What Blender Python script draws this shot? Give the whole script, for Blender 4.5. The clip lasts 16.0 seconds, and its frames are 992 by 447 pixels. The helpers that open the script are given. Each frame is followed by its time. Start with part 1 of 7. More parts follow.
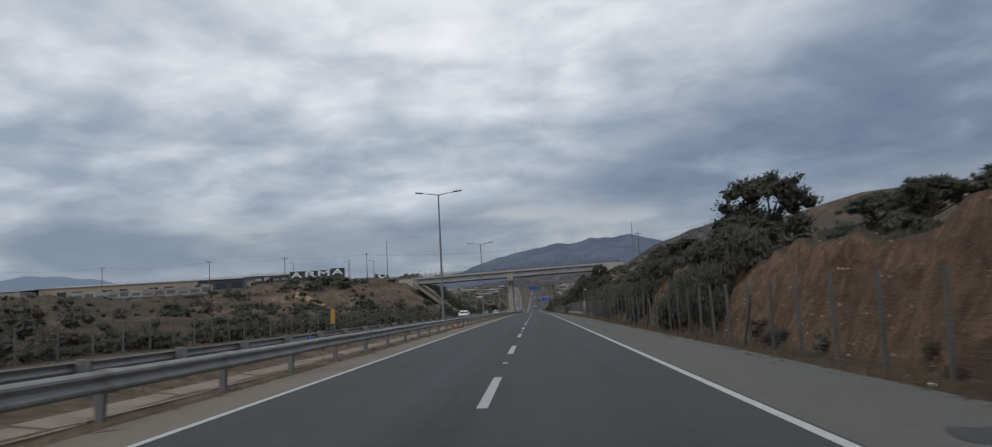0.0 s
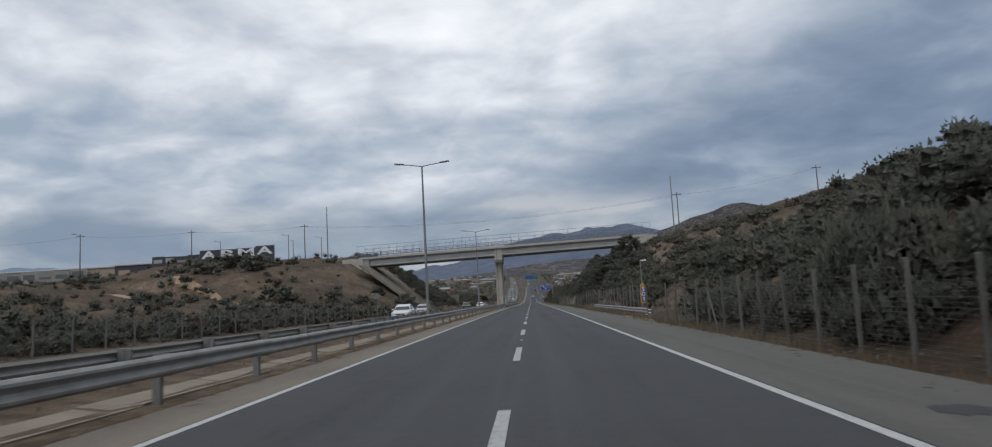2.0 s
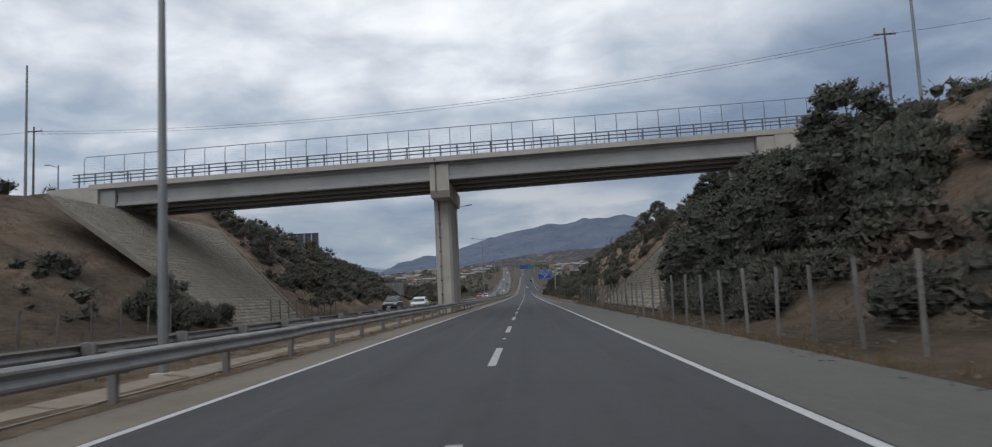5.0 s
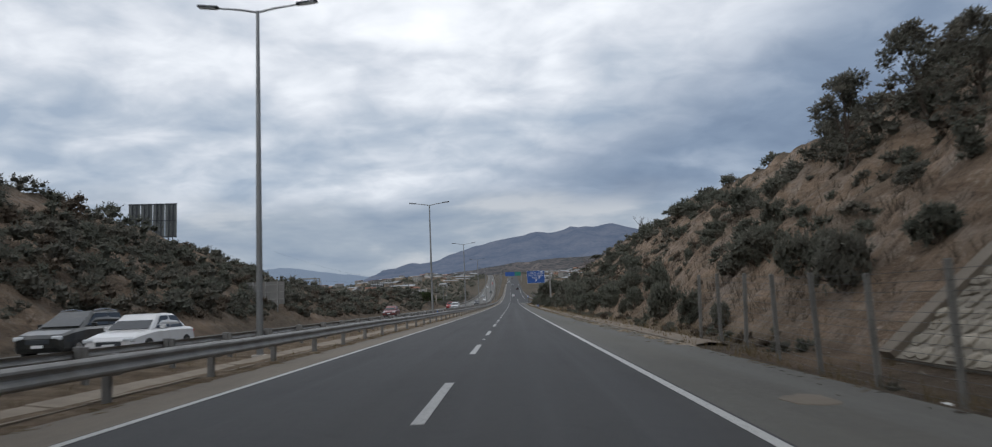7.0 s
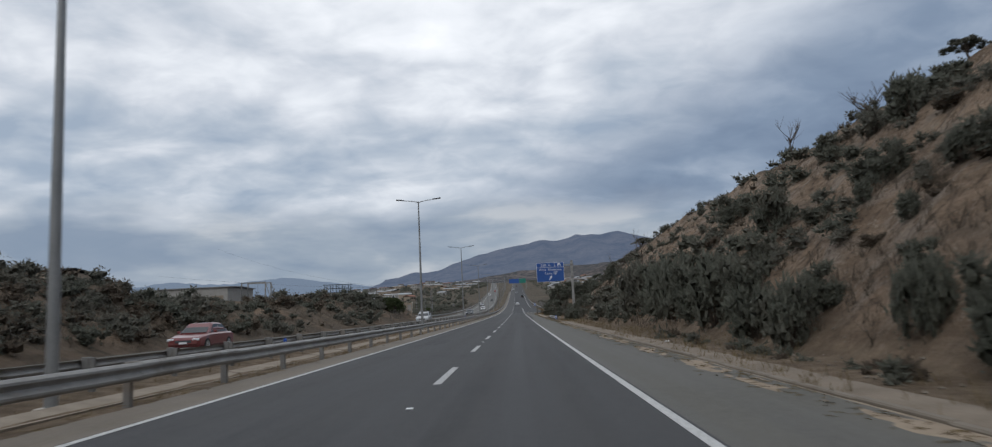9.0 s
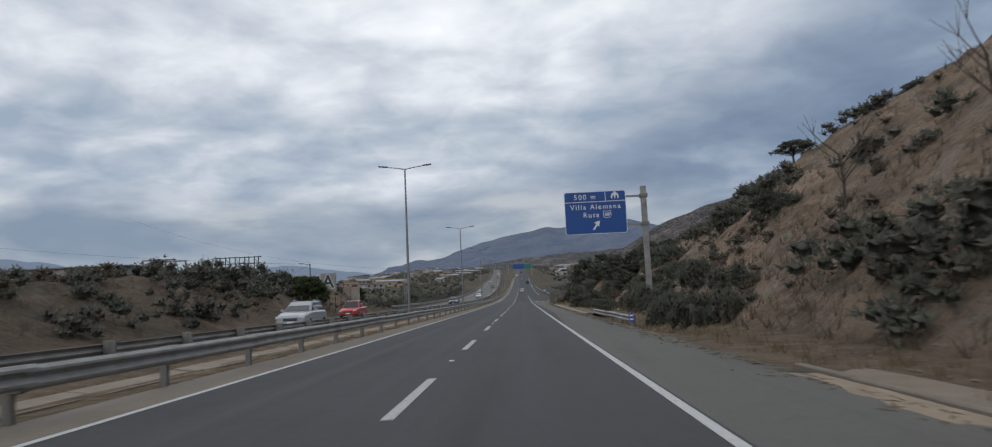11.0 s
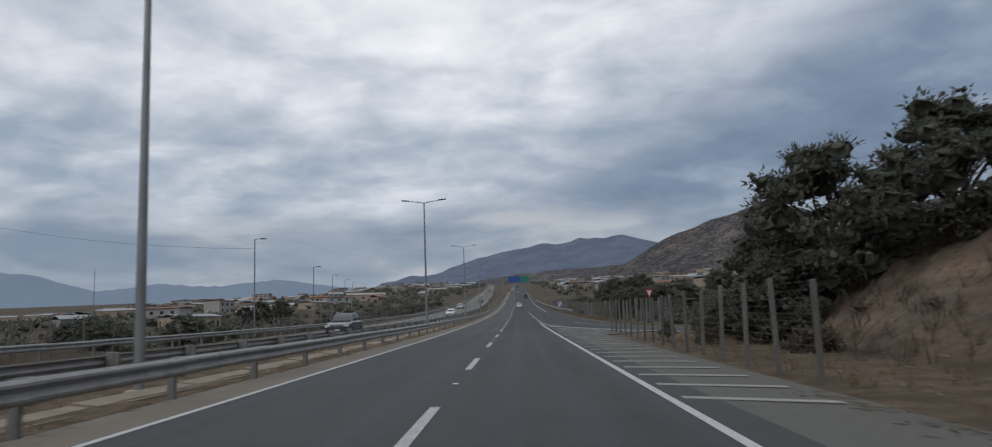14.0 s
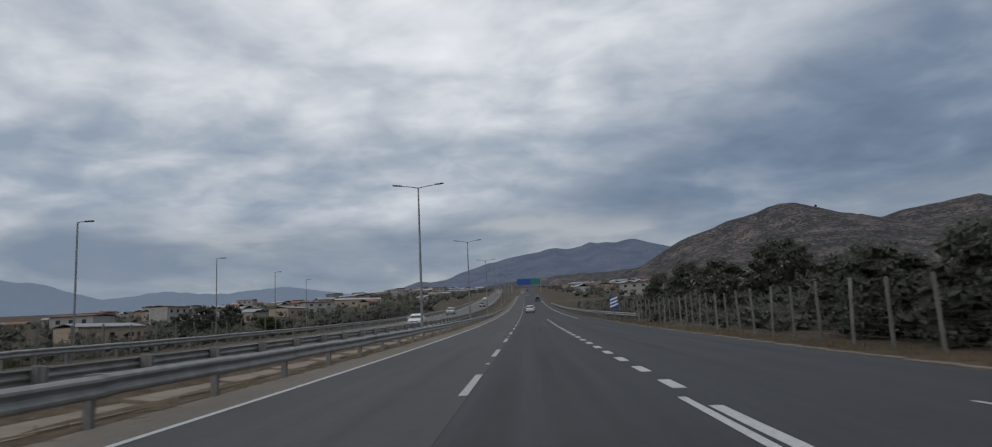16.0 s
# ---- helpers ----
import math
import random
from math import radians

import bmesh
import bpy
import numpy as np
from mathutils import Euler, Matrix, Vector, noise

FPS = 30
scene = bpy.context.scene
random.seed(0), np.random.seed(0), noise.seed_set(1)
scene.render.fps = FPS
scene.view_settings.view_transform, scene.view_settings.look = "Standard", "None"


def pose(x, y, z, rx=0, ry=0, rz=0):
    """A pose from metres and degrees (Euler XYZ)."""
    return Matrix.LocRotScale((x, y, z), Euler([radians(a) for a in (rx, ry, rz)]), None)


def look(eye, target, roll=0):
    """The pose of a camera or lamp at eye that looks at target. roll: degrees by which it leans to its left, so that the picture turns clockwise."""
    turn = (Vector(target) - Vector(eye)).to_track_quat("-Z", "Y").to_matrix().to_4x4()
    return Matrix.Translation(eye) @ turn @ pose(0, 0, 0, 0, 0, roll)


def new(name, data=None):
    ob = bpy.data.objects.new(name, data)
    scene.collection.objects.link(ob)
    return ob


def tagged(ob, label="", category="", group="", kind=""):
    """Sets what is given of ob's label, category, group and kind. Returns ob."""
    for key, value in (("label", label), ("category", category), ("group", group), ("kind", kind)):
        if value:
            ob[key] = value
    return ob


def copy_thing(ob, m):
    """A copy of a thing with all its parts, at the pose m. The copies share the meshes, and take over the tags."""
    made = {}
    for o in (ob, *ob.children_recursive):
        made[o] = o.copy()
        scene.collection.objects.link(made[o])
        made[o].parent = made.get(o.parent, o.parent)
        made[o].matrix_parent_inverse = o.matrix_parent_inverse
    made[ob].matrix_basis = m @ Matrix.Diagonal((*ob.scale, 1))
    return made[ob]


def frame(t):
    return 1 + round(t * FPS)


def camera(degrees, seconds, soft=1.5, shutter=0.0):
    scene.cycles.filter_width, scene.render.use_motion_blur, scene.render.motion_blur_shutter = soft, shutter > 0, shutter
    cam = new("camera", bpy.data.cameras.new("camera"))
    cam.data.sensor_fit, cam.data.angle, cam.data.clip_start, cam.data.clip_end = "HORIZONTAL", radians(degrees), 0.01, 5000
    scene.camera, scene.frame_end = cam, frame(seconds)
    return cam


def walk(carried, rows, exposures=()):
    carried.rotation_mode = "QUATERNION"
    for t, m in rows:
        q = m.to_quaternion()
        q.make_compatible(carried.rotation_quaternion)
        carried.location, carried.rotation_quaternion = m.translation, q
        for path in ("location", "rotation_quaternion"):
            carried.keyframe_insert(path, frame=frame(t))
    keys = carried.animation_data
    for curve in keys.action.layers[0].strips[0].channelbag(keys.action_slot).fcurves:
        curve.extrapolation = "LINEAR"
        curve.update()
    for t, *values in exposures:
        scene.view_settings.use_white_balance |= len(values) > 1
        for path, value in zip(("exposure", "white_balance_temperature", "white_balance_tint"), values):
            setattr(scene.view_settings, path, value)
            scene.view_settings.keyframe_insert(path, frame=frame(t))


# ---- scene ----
import itertools

cam = camera(68.50, 16.0, soft=1.15, shutter=0.12)
PATH = [
    (0.0, pose(0.750, 0.00, 0.449, 97.04, 2.97, 3.05)),
    (0.5, pose(0.646, 14.77, 0.556, 93.92, 3.32, 3.34)),
    (1.0, pose(0.501, 29.55, 0.655, 94.91, 3.22, 2.79)),
    (1.5, pose(0.389, 44.31, 0.747, 95.96, 3.25, 2.85)),
    (2.0, pose(0.382, 59.05, 0.832, 96.29, 3.12, 2.77)),
    (2.5, pose(0.408, 73.77, 0.909, 95.79, 2.83, 3.03)),
    (3.0, pose(0.447, 88.49, 0.978, 96.60, 2.74, 2.80)),
    (3.5, pose(0.494, 103.24, 1.040, 96.36, 2.75, 2.69)),
    (4.0, pose(0.551, 118.02, 1.095, 96.10, 2.77, 2.59)),
    (4.5, pose(0.613, 132.82, 1.143, 95.86, 2.80, 2.48)),
    (5.0, pose(0.679, 147.60, 1.183, 95.61, 2.81, 2.37)),
    (5.5, pose(0.745, 162.36, 1.216, 95.35, 2.82, 2.27)),
    (6.0, pose(0.811, 177.09, 1.241, 95.19, 2.70, 1.87)),
    (6.5, pose(0.928, 191.81, 1.259, 96.27, 2.67, 1.57)),
    (7.0, pose(1.085, 206.54, 1.269, 96.24, 2.40, 1.30)),
    (7.5, pose(1.232, 221.29, 1.272, 95.40, 2.69, 1.38)),
    (8.0, pose(1.376, 236.08, 1.272, 95.74, 2.45, 1.29)),
    (8.5, pose(1.479, 250.89, 1.272, 95.61, 2.76, 1.53)),
    (9.0, pose(1.549, 265.69, 1.277, 96.99, 2.65, 1.69)),
    (9.5, pose(1.590, 280.54, 1.291, 96.75, 2.65, 1.78)),
    (10.0, pose(1.601, 295.42, 1.313, 96.52, 2.66, 1.87)),
    (10.5, pose(1.586, 310.30, 1.345, 96.30, 2.66, 1.97)),
    (11.0, pose(1.548, 325.13, 1.385, 96.07, 2.66, 2.05)),
    (11.5, pose(1.492, 339.87, 1.434, 95.84, 2.66, 2.14)),
    (12.0, pose(1.415, 354.53, 1.491, 95.23, 2.71, 2.44)),
    (12.5, pose(1.317, 369.21, 1.556, 96.41, 2.44, 2.07)),
    (13.0, pose(1.267, 383.91, 1.631, 96.81, 2.21, 1.93)),
    (13.5, pose(1.243, 398.62, 1.714, 96.71, 2.09, 1.82)),
    (14.0, pose(1.199, 413.32, 1.805, 97.40, 2.16, 1.72)),
    (14.5, pose(1.167, 428.04, 1.906, 97.75, 2.19, 1.75)),
    (15.0, pose(1.171, 442.76, 2.015, 96.95, 2.13, 1.88)),
    (15.5, pose(1.150, 457.50, 2.136, 97.97, 2.13, 2.02)),
    (16.0, pose(1.119, 472.23, 2.288, 97.91, 2.48, 2.51)),
]
EXPOSURES = [(0.0, -0.31, 6170, 10), (0.5, -0.13, 6170, 10), (2.5, -0.16, 6170, 10), (4.5, -0.12, 6170, 10), (5.4, 0.03, 6170, 10), (6.0, 0.42, 6170, 10), (6.5, 0.25, 6170, 10), (7.0, -0.02, 6170, 10), (7.5, 0.02, 6170, 10), (8.5, -0.06, 6170, 10), (11.4, -0.13, 6170, 10), (12.0, -0.06, 6170, 10), (12.5, -0.13, 6170, 10), (13.5, -0.17, 6170, 10), (15.0, -0.39, 6170, 10), (16.0, -0.41, 6170, 10)]
walk(cam, PATH, EXPOSURES)

# ---- sky, sun ----
world = bpy.data.worlds.new("overcast_sky")
scene.world = world
world.use_nodes = True
wn, wl = world.node_tree.nodes, world.node_tree.links
wn.clear()


def wnode(kind, **kw):
    n = wn.new(kind)
    for k, v in kw.items():
        if k == "op":
            n.operation = v
        elif k == "inp":
            for key, val in v.items():
                if isinstance(val, bpy.types.NodeSocket):
                    wl.new(val, n.inputs[key])
                else:
                    n.inputs[key].default_value = val
    return n


def wmath(op, a, b=0.0, c=0.0):
    return wnode("ShaderNodeMath", op=op, inp={0: a, 1: b, 2: c}).outputs[0]


def wramp(fac, stops):
    r = wn.new("ShaderNodeValToRGB")
    wl.new(fac, r.inputs[0])
    while len(r.color_ramp.elements) < len(stops):
        r.color_ramp.elements.new(0.5)
    for e, (p, col) in zip(r.color_ramp.elements, stops):
        e.position, e.color = p, (*col, 1)
    return r.outputs[0]


def wmix(fac, a, b):
    m = wn.new("ShaderNodeMix")
    m.data_type = "RGBA"
    for key, val in ((0, fac), (6, a), (7, b)):
        if isinstance(val, bpy.types.NodeSocket):
            wl.new(val, m.inputs[key])
        else:
            m.inputs[key].default_value = val
    return m.outputs[2]


SUN_ELEVATION, SUN_ROTATION = radians(40), radians(200)
coord = wnode("ShaderNodeTexCoord").outputs["Generated"]
sep = wnode("ShaderNodeSeparateXYZ", inp={0: coord})
dx, dy, dz = sep.outputs
up = wmath("MAXIMUM", dz, 0.0)
flat = wmath("ADD", up, 0.27)
px = wmath("DIVIDE", dx, flat)
py = wmath("DIVIDE", dy, flat)
layer = wnode("ShaderNodeCombineXYZ", inp={0: px, 1: py, 2: wmath("MULTIPLY", dz, 1.2)}).outputs[0]


def wnoise(vec, scale, detail, rough, warp=0.0):
    n = wnode("ShaderNodeTexNoise", inp={"Vector": vec, "Scale": scale, "Detail": detail, "Roughness": rough, "Distortion": warp})
    return n.outputs["Fac"]


def wspan(v, lo, hi, a=0.0, b=1.0):
    n = wnode("ShaderNodeMapRange", inp={0: v, 1: lo, 2: hi, 3: a, 4: b})
    n.interpolation_type = "SMOOTHSTEP"
    return n.outputs[0]


drift = wnode("ShaderNodeMapping", inp={"Vector": layer, "Location": (3.1, 1.7, 0.4), "Scale": (0.9, 1.0, 1.0)}).outputs[0]
big = wnoise(drift, 1.5, 3, 0.5, 0.2)
mid = wnoise(drift, 3.6, 5, 0.48, 0.45)
fine = wnoise(drift, 8.0, 5, 0.5, 0.4)
body = wmath("ADD", wmath("MULTIPLY", big, 0.36), wmath("ADD", wmath("MULTIPLY", mid, 0.42), wmath("MULTIPLY", fine, 0.22)))
body = wmath("ADD", body, wspan(dz, 0.14, 0.40, -0.02, 0.035))
# the layer is thinner to the north-west
thin = wmath("MULTIPLY", wspan(wmath("ABSOLUTE", wmath("ADD", dx, 0.17)), 0.04, 0.32, 1.0, 0.0), wspan(dz, 0.12, 0.28, 0.0, 0.045))
body = wmath("ADD", body, thin)
light_part = wramp(body, [(0.38, (0.40, 0.47, 0.56)), (0.46, (0.56, 0.61, 0.67)), (0.54, (0.78, 0.80, 0.83)), (0.60, (0.95, 0.96, 0.97)), (0.70, (1.18, 1.17, 1.16))])
dark_part = wramp(body, [(0.38, (0.175, 0.23, 0.325)), (0.50, (0.235, 0.30, 0.40)), (0.64, (0.41, 0.47, 0.555))])
# a heavier bank of cloud over the east: it lies lower to the north and climbs to the east
edge = wmath("ADD", wmath("MULTIPLY", dx, 0.48), 0.185)
depth = wmath("ADD", wmath("SUBTRACT", edge, dz), wmath("MULTIPLY", wmath("SUBTRACT", big, 0.5), 0.16))
bank = wspan(wmath("ADD", depth, wmath("MULTIPLY", wmath("SUBTRACT", mid, 0.5), 0.10)), -0.05, 0.10)
clouds = wmix(wmath("MULTIPLY", bank, 0.94), light_part, dark_part)
# the layer thins to pale streaks above the horizon
wisp = wmath("ADD", dz, wmath("MULTIPLY", wmath("SUBTRACT", big, 0.5), 0.11))
streak = wnode("ShaderNodeMapping", inp={"Vector": coord, "Scale": (2.6, 2.6, 10.0)}).outputs[0]
streaks = wnoise(streak, 1.6, 5, 0.55, 0.2)
strip_col = wramp(streaks, [(0.36, (0.25, 0.31, 0.40)), (0.50, (0.37, 0.42, 0.48)), (0.62, (0.60, 0.61, 0.62))])
clouds = wmix(wspan(wisp, 0.115, 0.165, 0.9, 0.0), clouds, strip_col)
clouds = wmix(wspan(dz, 0.015, 0.075, 0.75, 0.0), clouds, (0.29, 0.35, 0.435, 1))
nishita = wn.new("ShaderNodeTexSky")
nishita.sky_type = "NISHITA"
nishita.sun_disc = False
nishita.sun_elevation, nishita.sun_rotation = SUN_ELEVATION, SUN_ROTATION
clear = wnode("ShaderNodeVectorMath", op="SCALE", inp={0: nishita.outputs[0], "Scale": 0.07}).outputs[0]
sky_col = wmix(0.93, clear, clouds)
bg = wnode("ShaderNodeBackground", inp={"Color": sky_col, "Strength": 1.0})
wnode("ShaderNodeOutputWorld", inp={"Surface": bg.outputs[0]})

sun = new("sun", bpy.data.lights.new("sun", "SUN"))
sun.data.energy, sun.data.angle, sun.data.color = 0.6, radians(40), (1.0, 0.96, 0.9)
sun.matrix_world = look((0, 0, 200), (0 - 200 * math.cos(SUN_ELEVATION) * math.sin(SUN_ROTATION), -200 * math.cos(SUN_ELEVATION) * math.cos(SUN_ROTATION), 200 - 200 * math.sin(SUN_ELEVATION)))

# ---- materials ----


class Nodes:
    """A small builder for node materials that use places in the world."""

    def __init__(self, name):
        self.m = bpy.data.materials.new(name)
        self.m.use_nodes = True
        self.t = self.m.node_tree
        self.b = self.t.nodes["Principled BSDF"]
        self.geo = self.t.nodes.new("ShaderNodeNewGeometry")
        self.pos = self.geo.outputs["Position"]

    def put(self, node, key, val):
        if isinstance(val, bpy.types.NodeSocket):
            self.t.links.new(val, node.inputs[key])
        else:
            node.inputs[key].default_value = val

    def scaled(self, s):
        n = self.t.nodes.new("ShaderNodeMapping")
        self.put(n, "Vector", self.pos)
        n.inputs["Scale"].default_value = s
        return n.outputs[0]

    def noise(self, scale, detail=4, rough=0.55, vec=None, warp=0.0):
        n = self.t.nodes.new("ShaderNodeTexNoise")
        self.put(n, "Vector", vec or self.pos)
        self.put(n, "Scale", scale), self.put(n, "Detail", detail), self.put(n, "Roughness", rough), self.put(n, "Distortion", warp)
        return n.outputs["Fac"]

    def math(self, op, a, b=0.0):
        n = self.t.nodes.new("ShaderNodeMath")
        n.operation = op
        self.put(n, 0, a), self.put(n, 1, b)
        return n.outputs[0]

    def span(self, v, lo, hi, a=0.0, b=1.0):
        n = self.t.nodes.new("ShaderNodeMapRange")
        self.put(n, 0, v), self.put(n, 1, lo), self.put(n, 2, hi), self.put(n, 3, a), self.put(n, 4, b)
        return n.outputs[0]

    def mix(self, f, a, b):
        n = self.t.nodes.new("ShaderNodeMix")
        n.data_type = "RGBA"
        self.put(n, 0, f)
        self.put(n, 6, a if isinstance(a, bpy.types.NodeSocket) else (*a, 1)), self.put(n, 7, b if isinstance(b, bpy.types.NodeSocket) else (*b, 1))
        return n.outputs[2]

    def random(self):
        return self.t.nodes.new("ShaderNodeObjectInfo").outputs["Random"]

    def island(self):
        return self.geo.outputs["Random Per Island"]

    def bump(self, h, strength=0.3, dist=0.02):
        n = self.t.nodes.new("ShaderNodeBump")
        self.put(n, "Height", h), self.put(n, "Strength", strength), self.put(n, "Distance", dist)
        self.put(self.b, "Normal", n.outputs[0])

    def done(self, col, rough=0.85, metal=0.0, spec=None):
        self.put(self.b, "Base Color", col if isinstance(col, bpy.types.NodeSocket) else (*col, 1))
        self.put(self.b, "Roughness", rough), self.put(self.b, "Metallic", metal)
        if spec is not None:
            self.put(self.b, "Specular IOR Level", spec)
        return self.m


def mottled(name, a, b, scale=1.5, fine=25.0, rough=0.85, metal=0.0, bump=0.25, dist=0.01, grime=None, vary=0.0):
    n = Nodes(name)
    f = n.math("ADD", n.math("MULTIPLY", n.noise(scale, 5), 0.65), n.math("MULTIPLY", n.noise(fine, 4), 0.35))
    col = n.mix(n.span(f, 0.36, 0.64), a, b)
    if grime:
        col = n.mix(n.span(n.noise(scale * 0.4, 6, 0.65, warp=0.6), 0.55, 0.72, 0.0, 0.7), col, grime)
    if vary:
        col = n.mix(n.math("MULTIPLY", n.random(), vary), col, tuple(c * 0.45 for c in a))
    n.bump(n.noise(fine, 5), bump, dist)
    return n.done(col, rough, metal)


def asphalt(name, a, b, streak, patch):
    n = Nodes(name)
    fine = n.noise(110, 3, 0.6)
    long = n.noise(1.0, 4, 0.5, vec=n.scaled((1.6, 0.012, 1)))
    blot = n.noise(0.22, 5, 0.6, warp=0.4)
    col = n.mix(n.span(fine, 0.3, 0.7), a, b)
    col = n.mix(n.span(long, 0.42, 0.62, 0.0, 0.55), col, streak)
    col = n.mix(n.span(blot, 0.50, 0.66, 0.0, 0.75), col, patch)
    smear = n.noise(1.0, 5, 0.6, vec=n.scaled((0.9, 0.05, 1)), warp=0.3)
    col = n.mix(n.span(smear, 0.50, 0.68, 0.0, 0.5), col, tuple(c * 0.72 for c in a))
    coarse = n.noise(7, 5, 0.7)
    col = n.mix(n.span(coarse, 0.42, 0.66, 0.0, 0.30), col, tuple(c * 1.35 for c in b))
    col = n.mix(n.span(n.noise(2.3, 5, 0.7, warp=0.5), 0.55, 0.70, 0.0, 0.24), col, tuple(c * 0.7 for c in a))
    n.bump(n.math("ADD", fine, n.math("MULTIPLY", coarse, 0.6)), 0.4, 0.008)
    return n.done(col, n.span(long, 0.3, 0.7, 0.72, 0.9), spec=0.35)


ASPHALT = asphalt("asphalt", (0.0370, 0.0377, 0.0407), (0.0555, 0.0555, 0.0577), (0.0651, 0.0644, 0.0644), (0.0429, 0.0429, 0.0459))
ASPHALT_NEW = asphalt("newer_asphalt", (0.029, 0.030, 0.033), (0.043, 0.044, 0.047), (0.050, 0.050, 0.052), (0.034, 0.034, 0.037))
ASPHALT_MID = asphalt("older_lane_asphalt", (0.050, 0.050, 0.052), (0.068, 0.067, 0.068), (0.078, 0.076, 0.074), (0.056, 0.055, 0.056))
ASPHALT_OLD = asphalt("worn_asphalt", (0.0936, 0.0920, 0.0858), (0.1248, 0.1209, 0.1131), (0.1443, 0.1365, 0.1209), (0.1014, 0.0975, 0.0897))
DUSTY = asphalt("dusty_shoulder", (0.088, 0.085, 0.076), (0.111, 0.107, 0.094), (0.125, 0.118, 0.100), (0.093, 0.089, 0.074))

DUSTY_WARM = asphalt("dusty_strip", (0.150, 0.128, 0.102), (0.190, 0.163, 0.130), (0.215, 0.178, 0.132), (0.125, 0.104, 0.080))


def paint_mat(name, base, under, wear=0.5):
    n = Nodes(name)
    f = n.math("ADD", n.math("MULTIPLY", n.noise(14, 6, 0.65), 0.7), n.math("MULTIPLY", n.noise(90, 3), 0.3))
    col = n.mix(n.span(f, wear, wear + 0.16, 0.0, 0.75), base, under)
    n.bump(n.noise(110, 3), 0.3, 0.004)
    return n.done(col, 0.7)


LINE = paint_mat("road_paint", (0.50, 0.50, 0.485), (0.17, 0.17, 0.165), 0.50)
GORE = paint_mat("dusty_road_paint", (0.33, 0.315, 0.285), (0.15, 0.145, 0.135), 0.46)
DASH = paint_mat("worn_road_paint", (0.44, 0.44, 0.43), (0.14, 0.14, 0.14), 0.48)


def earth():
    """Dry earth: pale trodden soil on the flat, orange broken ground where it is steep, thin dry grass."""
    n = Nodes("dry_earth")
    z = n.t.nodes.new("ShaderNodeSeparateXYZ")
    n.put(z, 0, n.geo.outputs["Normal"])
    steep = n.span(n.math("ADD", z.outputs[2], n.math("MULTIPLY", n.math("SUBTRACT", n.noise(0.25, 5), 0.5), 0.25)), 0.92, 0.72, 0.0, 1.0)
    soil = n.mix(n.span(n.noise(0.35, 6, 0.6), 0.38, 0.62), (0.125, 0.092, 0.066), (0.225, 0.163, 0.115))
    grass = n.mix(n.span(n.noise(2.2, 5, 0.65), 0.36, 0.64), (0.066, 0.054, 0.041), (0.135, 0.108, 0.080))
    ground = n.mix(n.span(n.noise(0.11, 6, 0.62, warp=0.5), 0.36, 0.54), soil, grass)
    strata = n.noise(1.0, 7, 0.62, vec=n.scaled((0.5, 0.16, 1.1)), warp=0.8)
    face = n.mix(n.span(strata, 0.36, 0.64), (0.165, 0.115, 0.078), (0.375, 0.275, 0.195))
    face = n.mix(n.span(n.noise(0.55, 6, 0.65, warp=0.7), 0.48, 0.62, 0, 0.8), face, (0.315, 0.262, 0.215))
    face = n.mix(n.span(n.noise(1.0, 7, 0.7, vec=n.scaled((0.7, 1.6, 0.5)), warp=1.2), 0.55, 0.66, 0, 0.7), face, (0.075, 0.056, 0.042))
    crumb = n.math("ADD", n.math("MULTIPLY", n.noise(1.7, 7, 0.72), 0.55), n.math("MULTIPLY", n.noise(6.5, 5, 0.7), 0.45))
    face = n.mix(n.span(crumb, 0.545, 0.60, 0, 0.75), face, (0.40, 0.335, 0.265))
    face = n.mix(n.span(crumb, 0.455, 0.40, 0, 0.75), face, (0.062, 0.050, 0.040))
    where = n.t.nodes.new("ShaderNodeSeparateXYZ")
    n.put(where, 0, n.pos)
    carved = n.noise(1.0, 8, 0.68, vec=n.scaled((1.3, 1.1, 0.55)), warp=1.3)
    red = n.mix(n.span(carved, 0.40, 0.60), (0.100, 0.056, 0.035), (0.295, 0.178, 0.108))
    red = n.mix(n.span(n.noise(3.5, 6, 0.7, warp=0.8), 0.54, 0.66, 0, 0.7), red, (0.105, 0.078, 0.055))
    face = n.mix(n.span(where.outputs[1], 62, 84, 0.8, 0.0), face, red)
    col = n.mix(steep, ground, face)
    sand = n.mix(n.span(n.noise(1.2, 6, 0.65), 0.38, 0.62), (0.150, 0.110, 0.074), (0.300, 0.230, 0.160))
    middle = n.math("ABSOLUTE", n.math("ADD", where.outputs[0], 6.9))
    col = n.mix(n.span(middle, 2.1, 1.7, 0.0, 0.9), col, sand)
    verge = n.math("MULTIPLY", n.span(n.math("ABSOLUTE", n.math("ADD", where.outputs[0], -7.2)), 2.4, 1.4, 0.0, 0.65), n.span(where.outputs[1], 226, 232))
    col = n.mix(verge, col, sand)
    cover = n.mix(n.span(n.noise(0.06, 6, 0.65), 0.40, 0.60), (0.052, 0.050, 0.038), (0.115, 0.095, 0.070))
    col = n.mix(n.span(where.outputs[1], 470, 600, 0.0, 0.75), col, cover)
    col = n.mix(n.span(n.noise(7, 6, 0.7), 0.40, 0.66, 0.0, 0.35), col, (0.0860, 0.0645, 0.0430))
    h = n.math("ADD", n.noise(1.6, 8, 0.62), n.math("MULTIPLY", n.noise(14, 5, 0.65), 0.35))
    n.bump(h, 1.0, 0.36)
    return n.done(col, 0.95, spec=0.15)


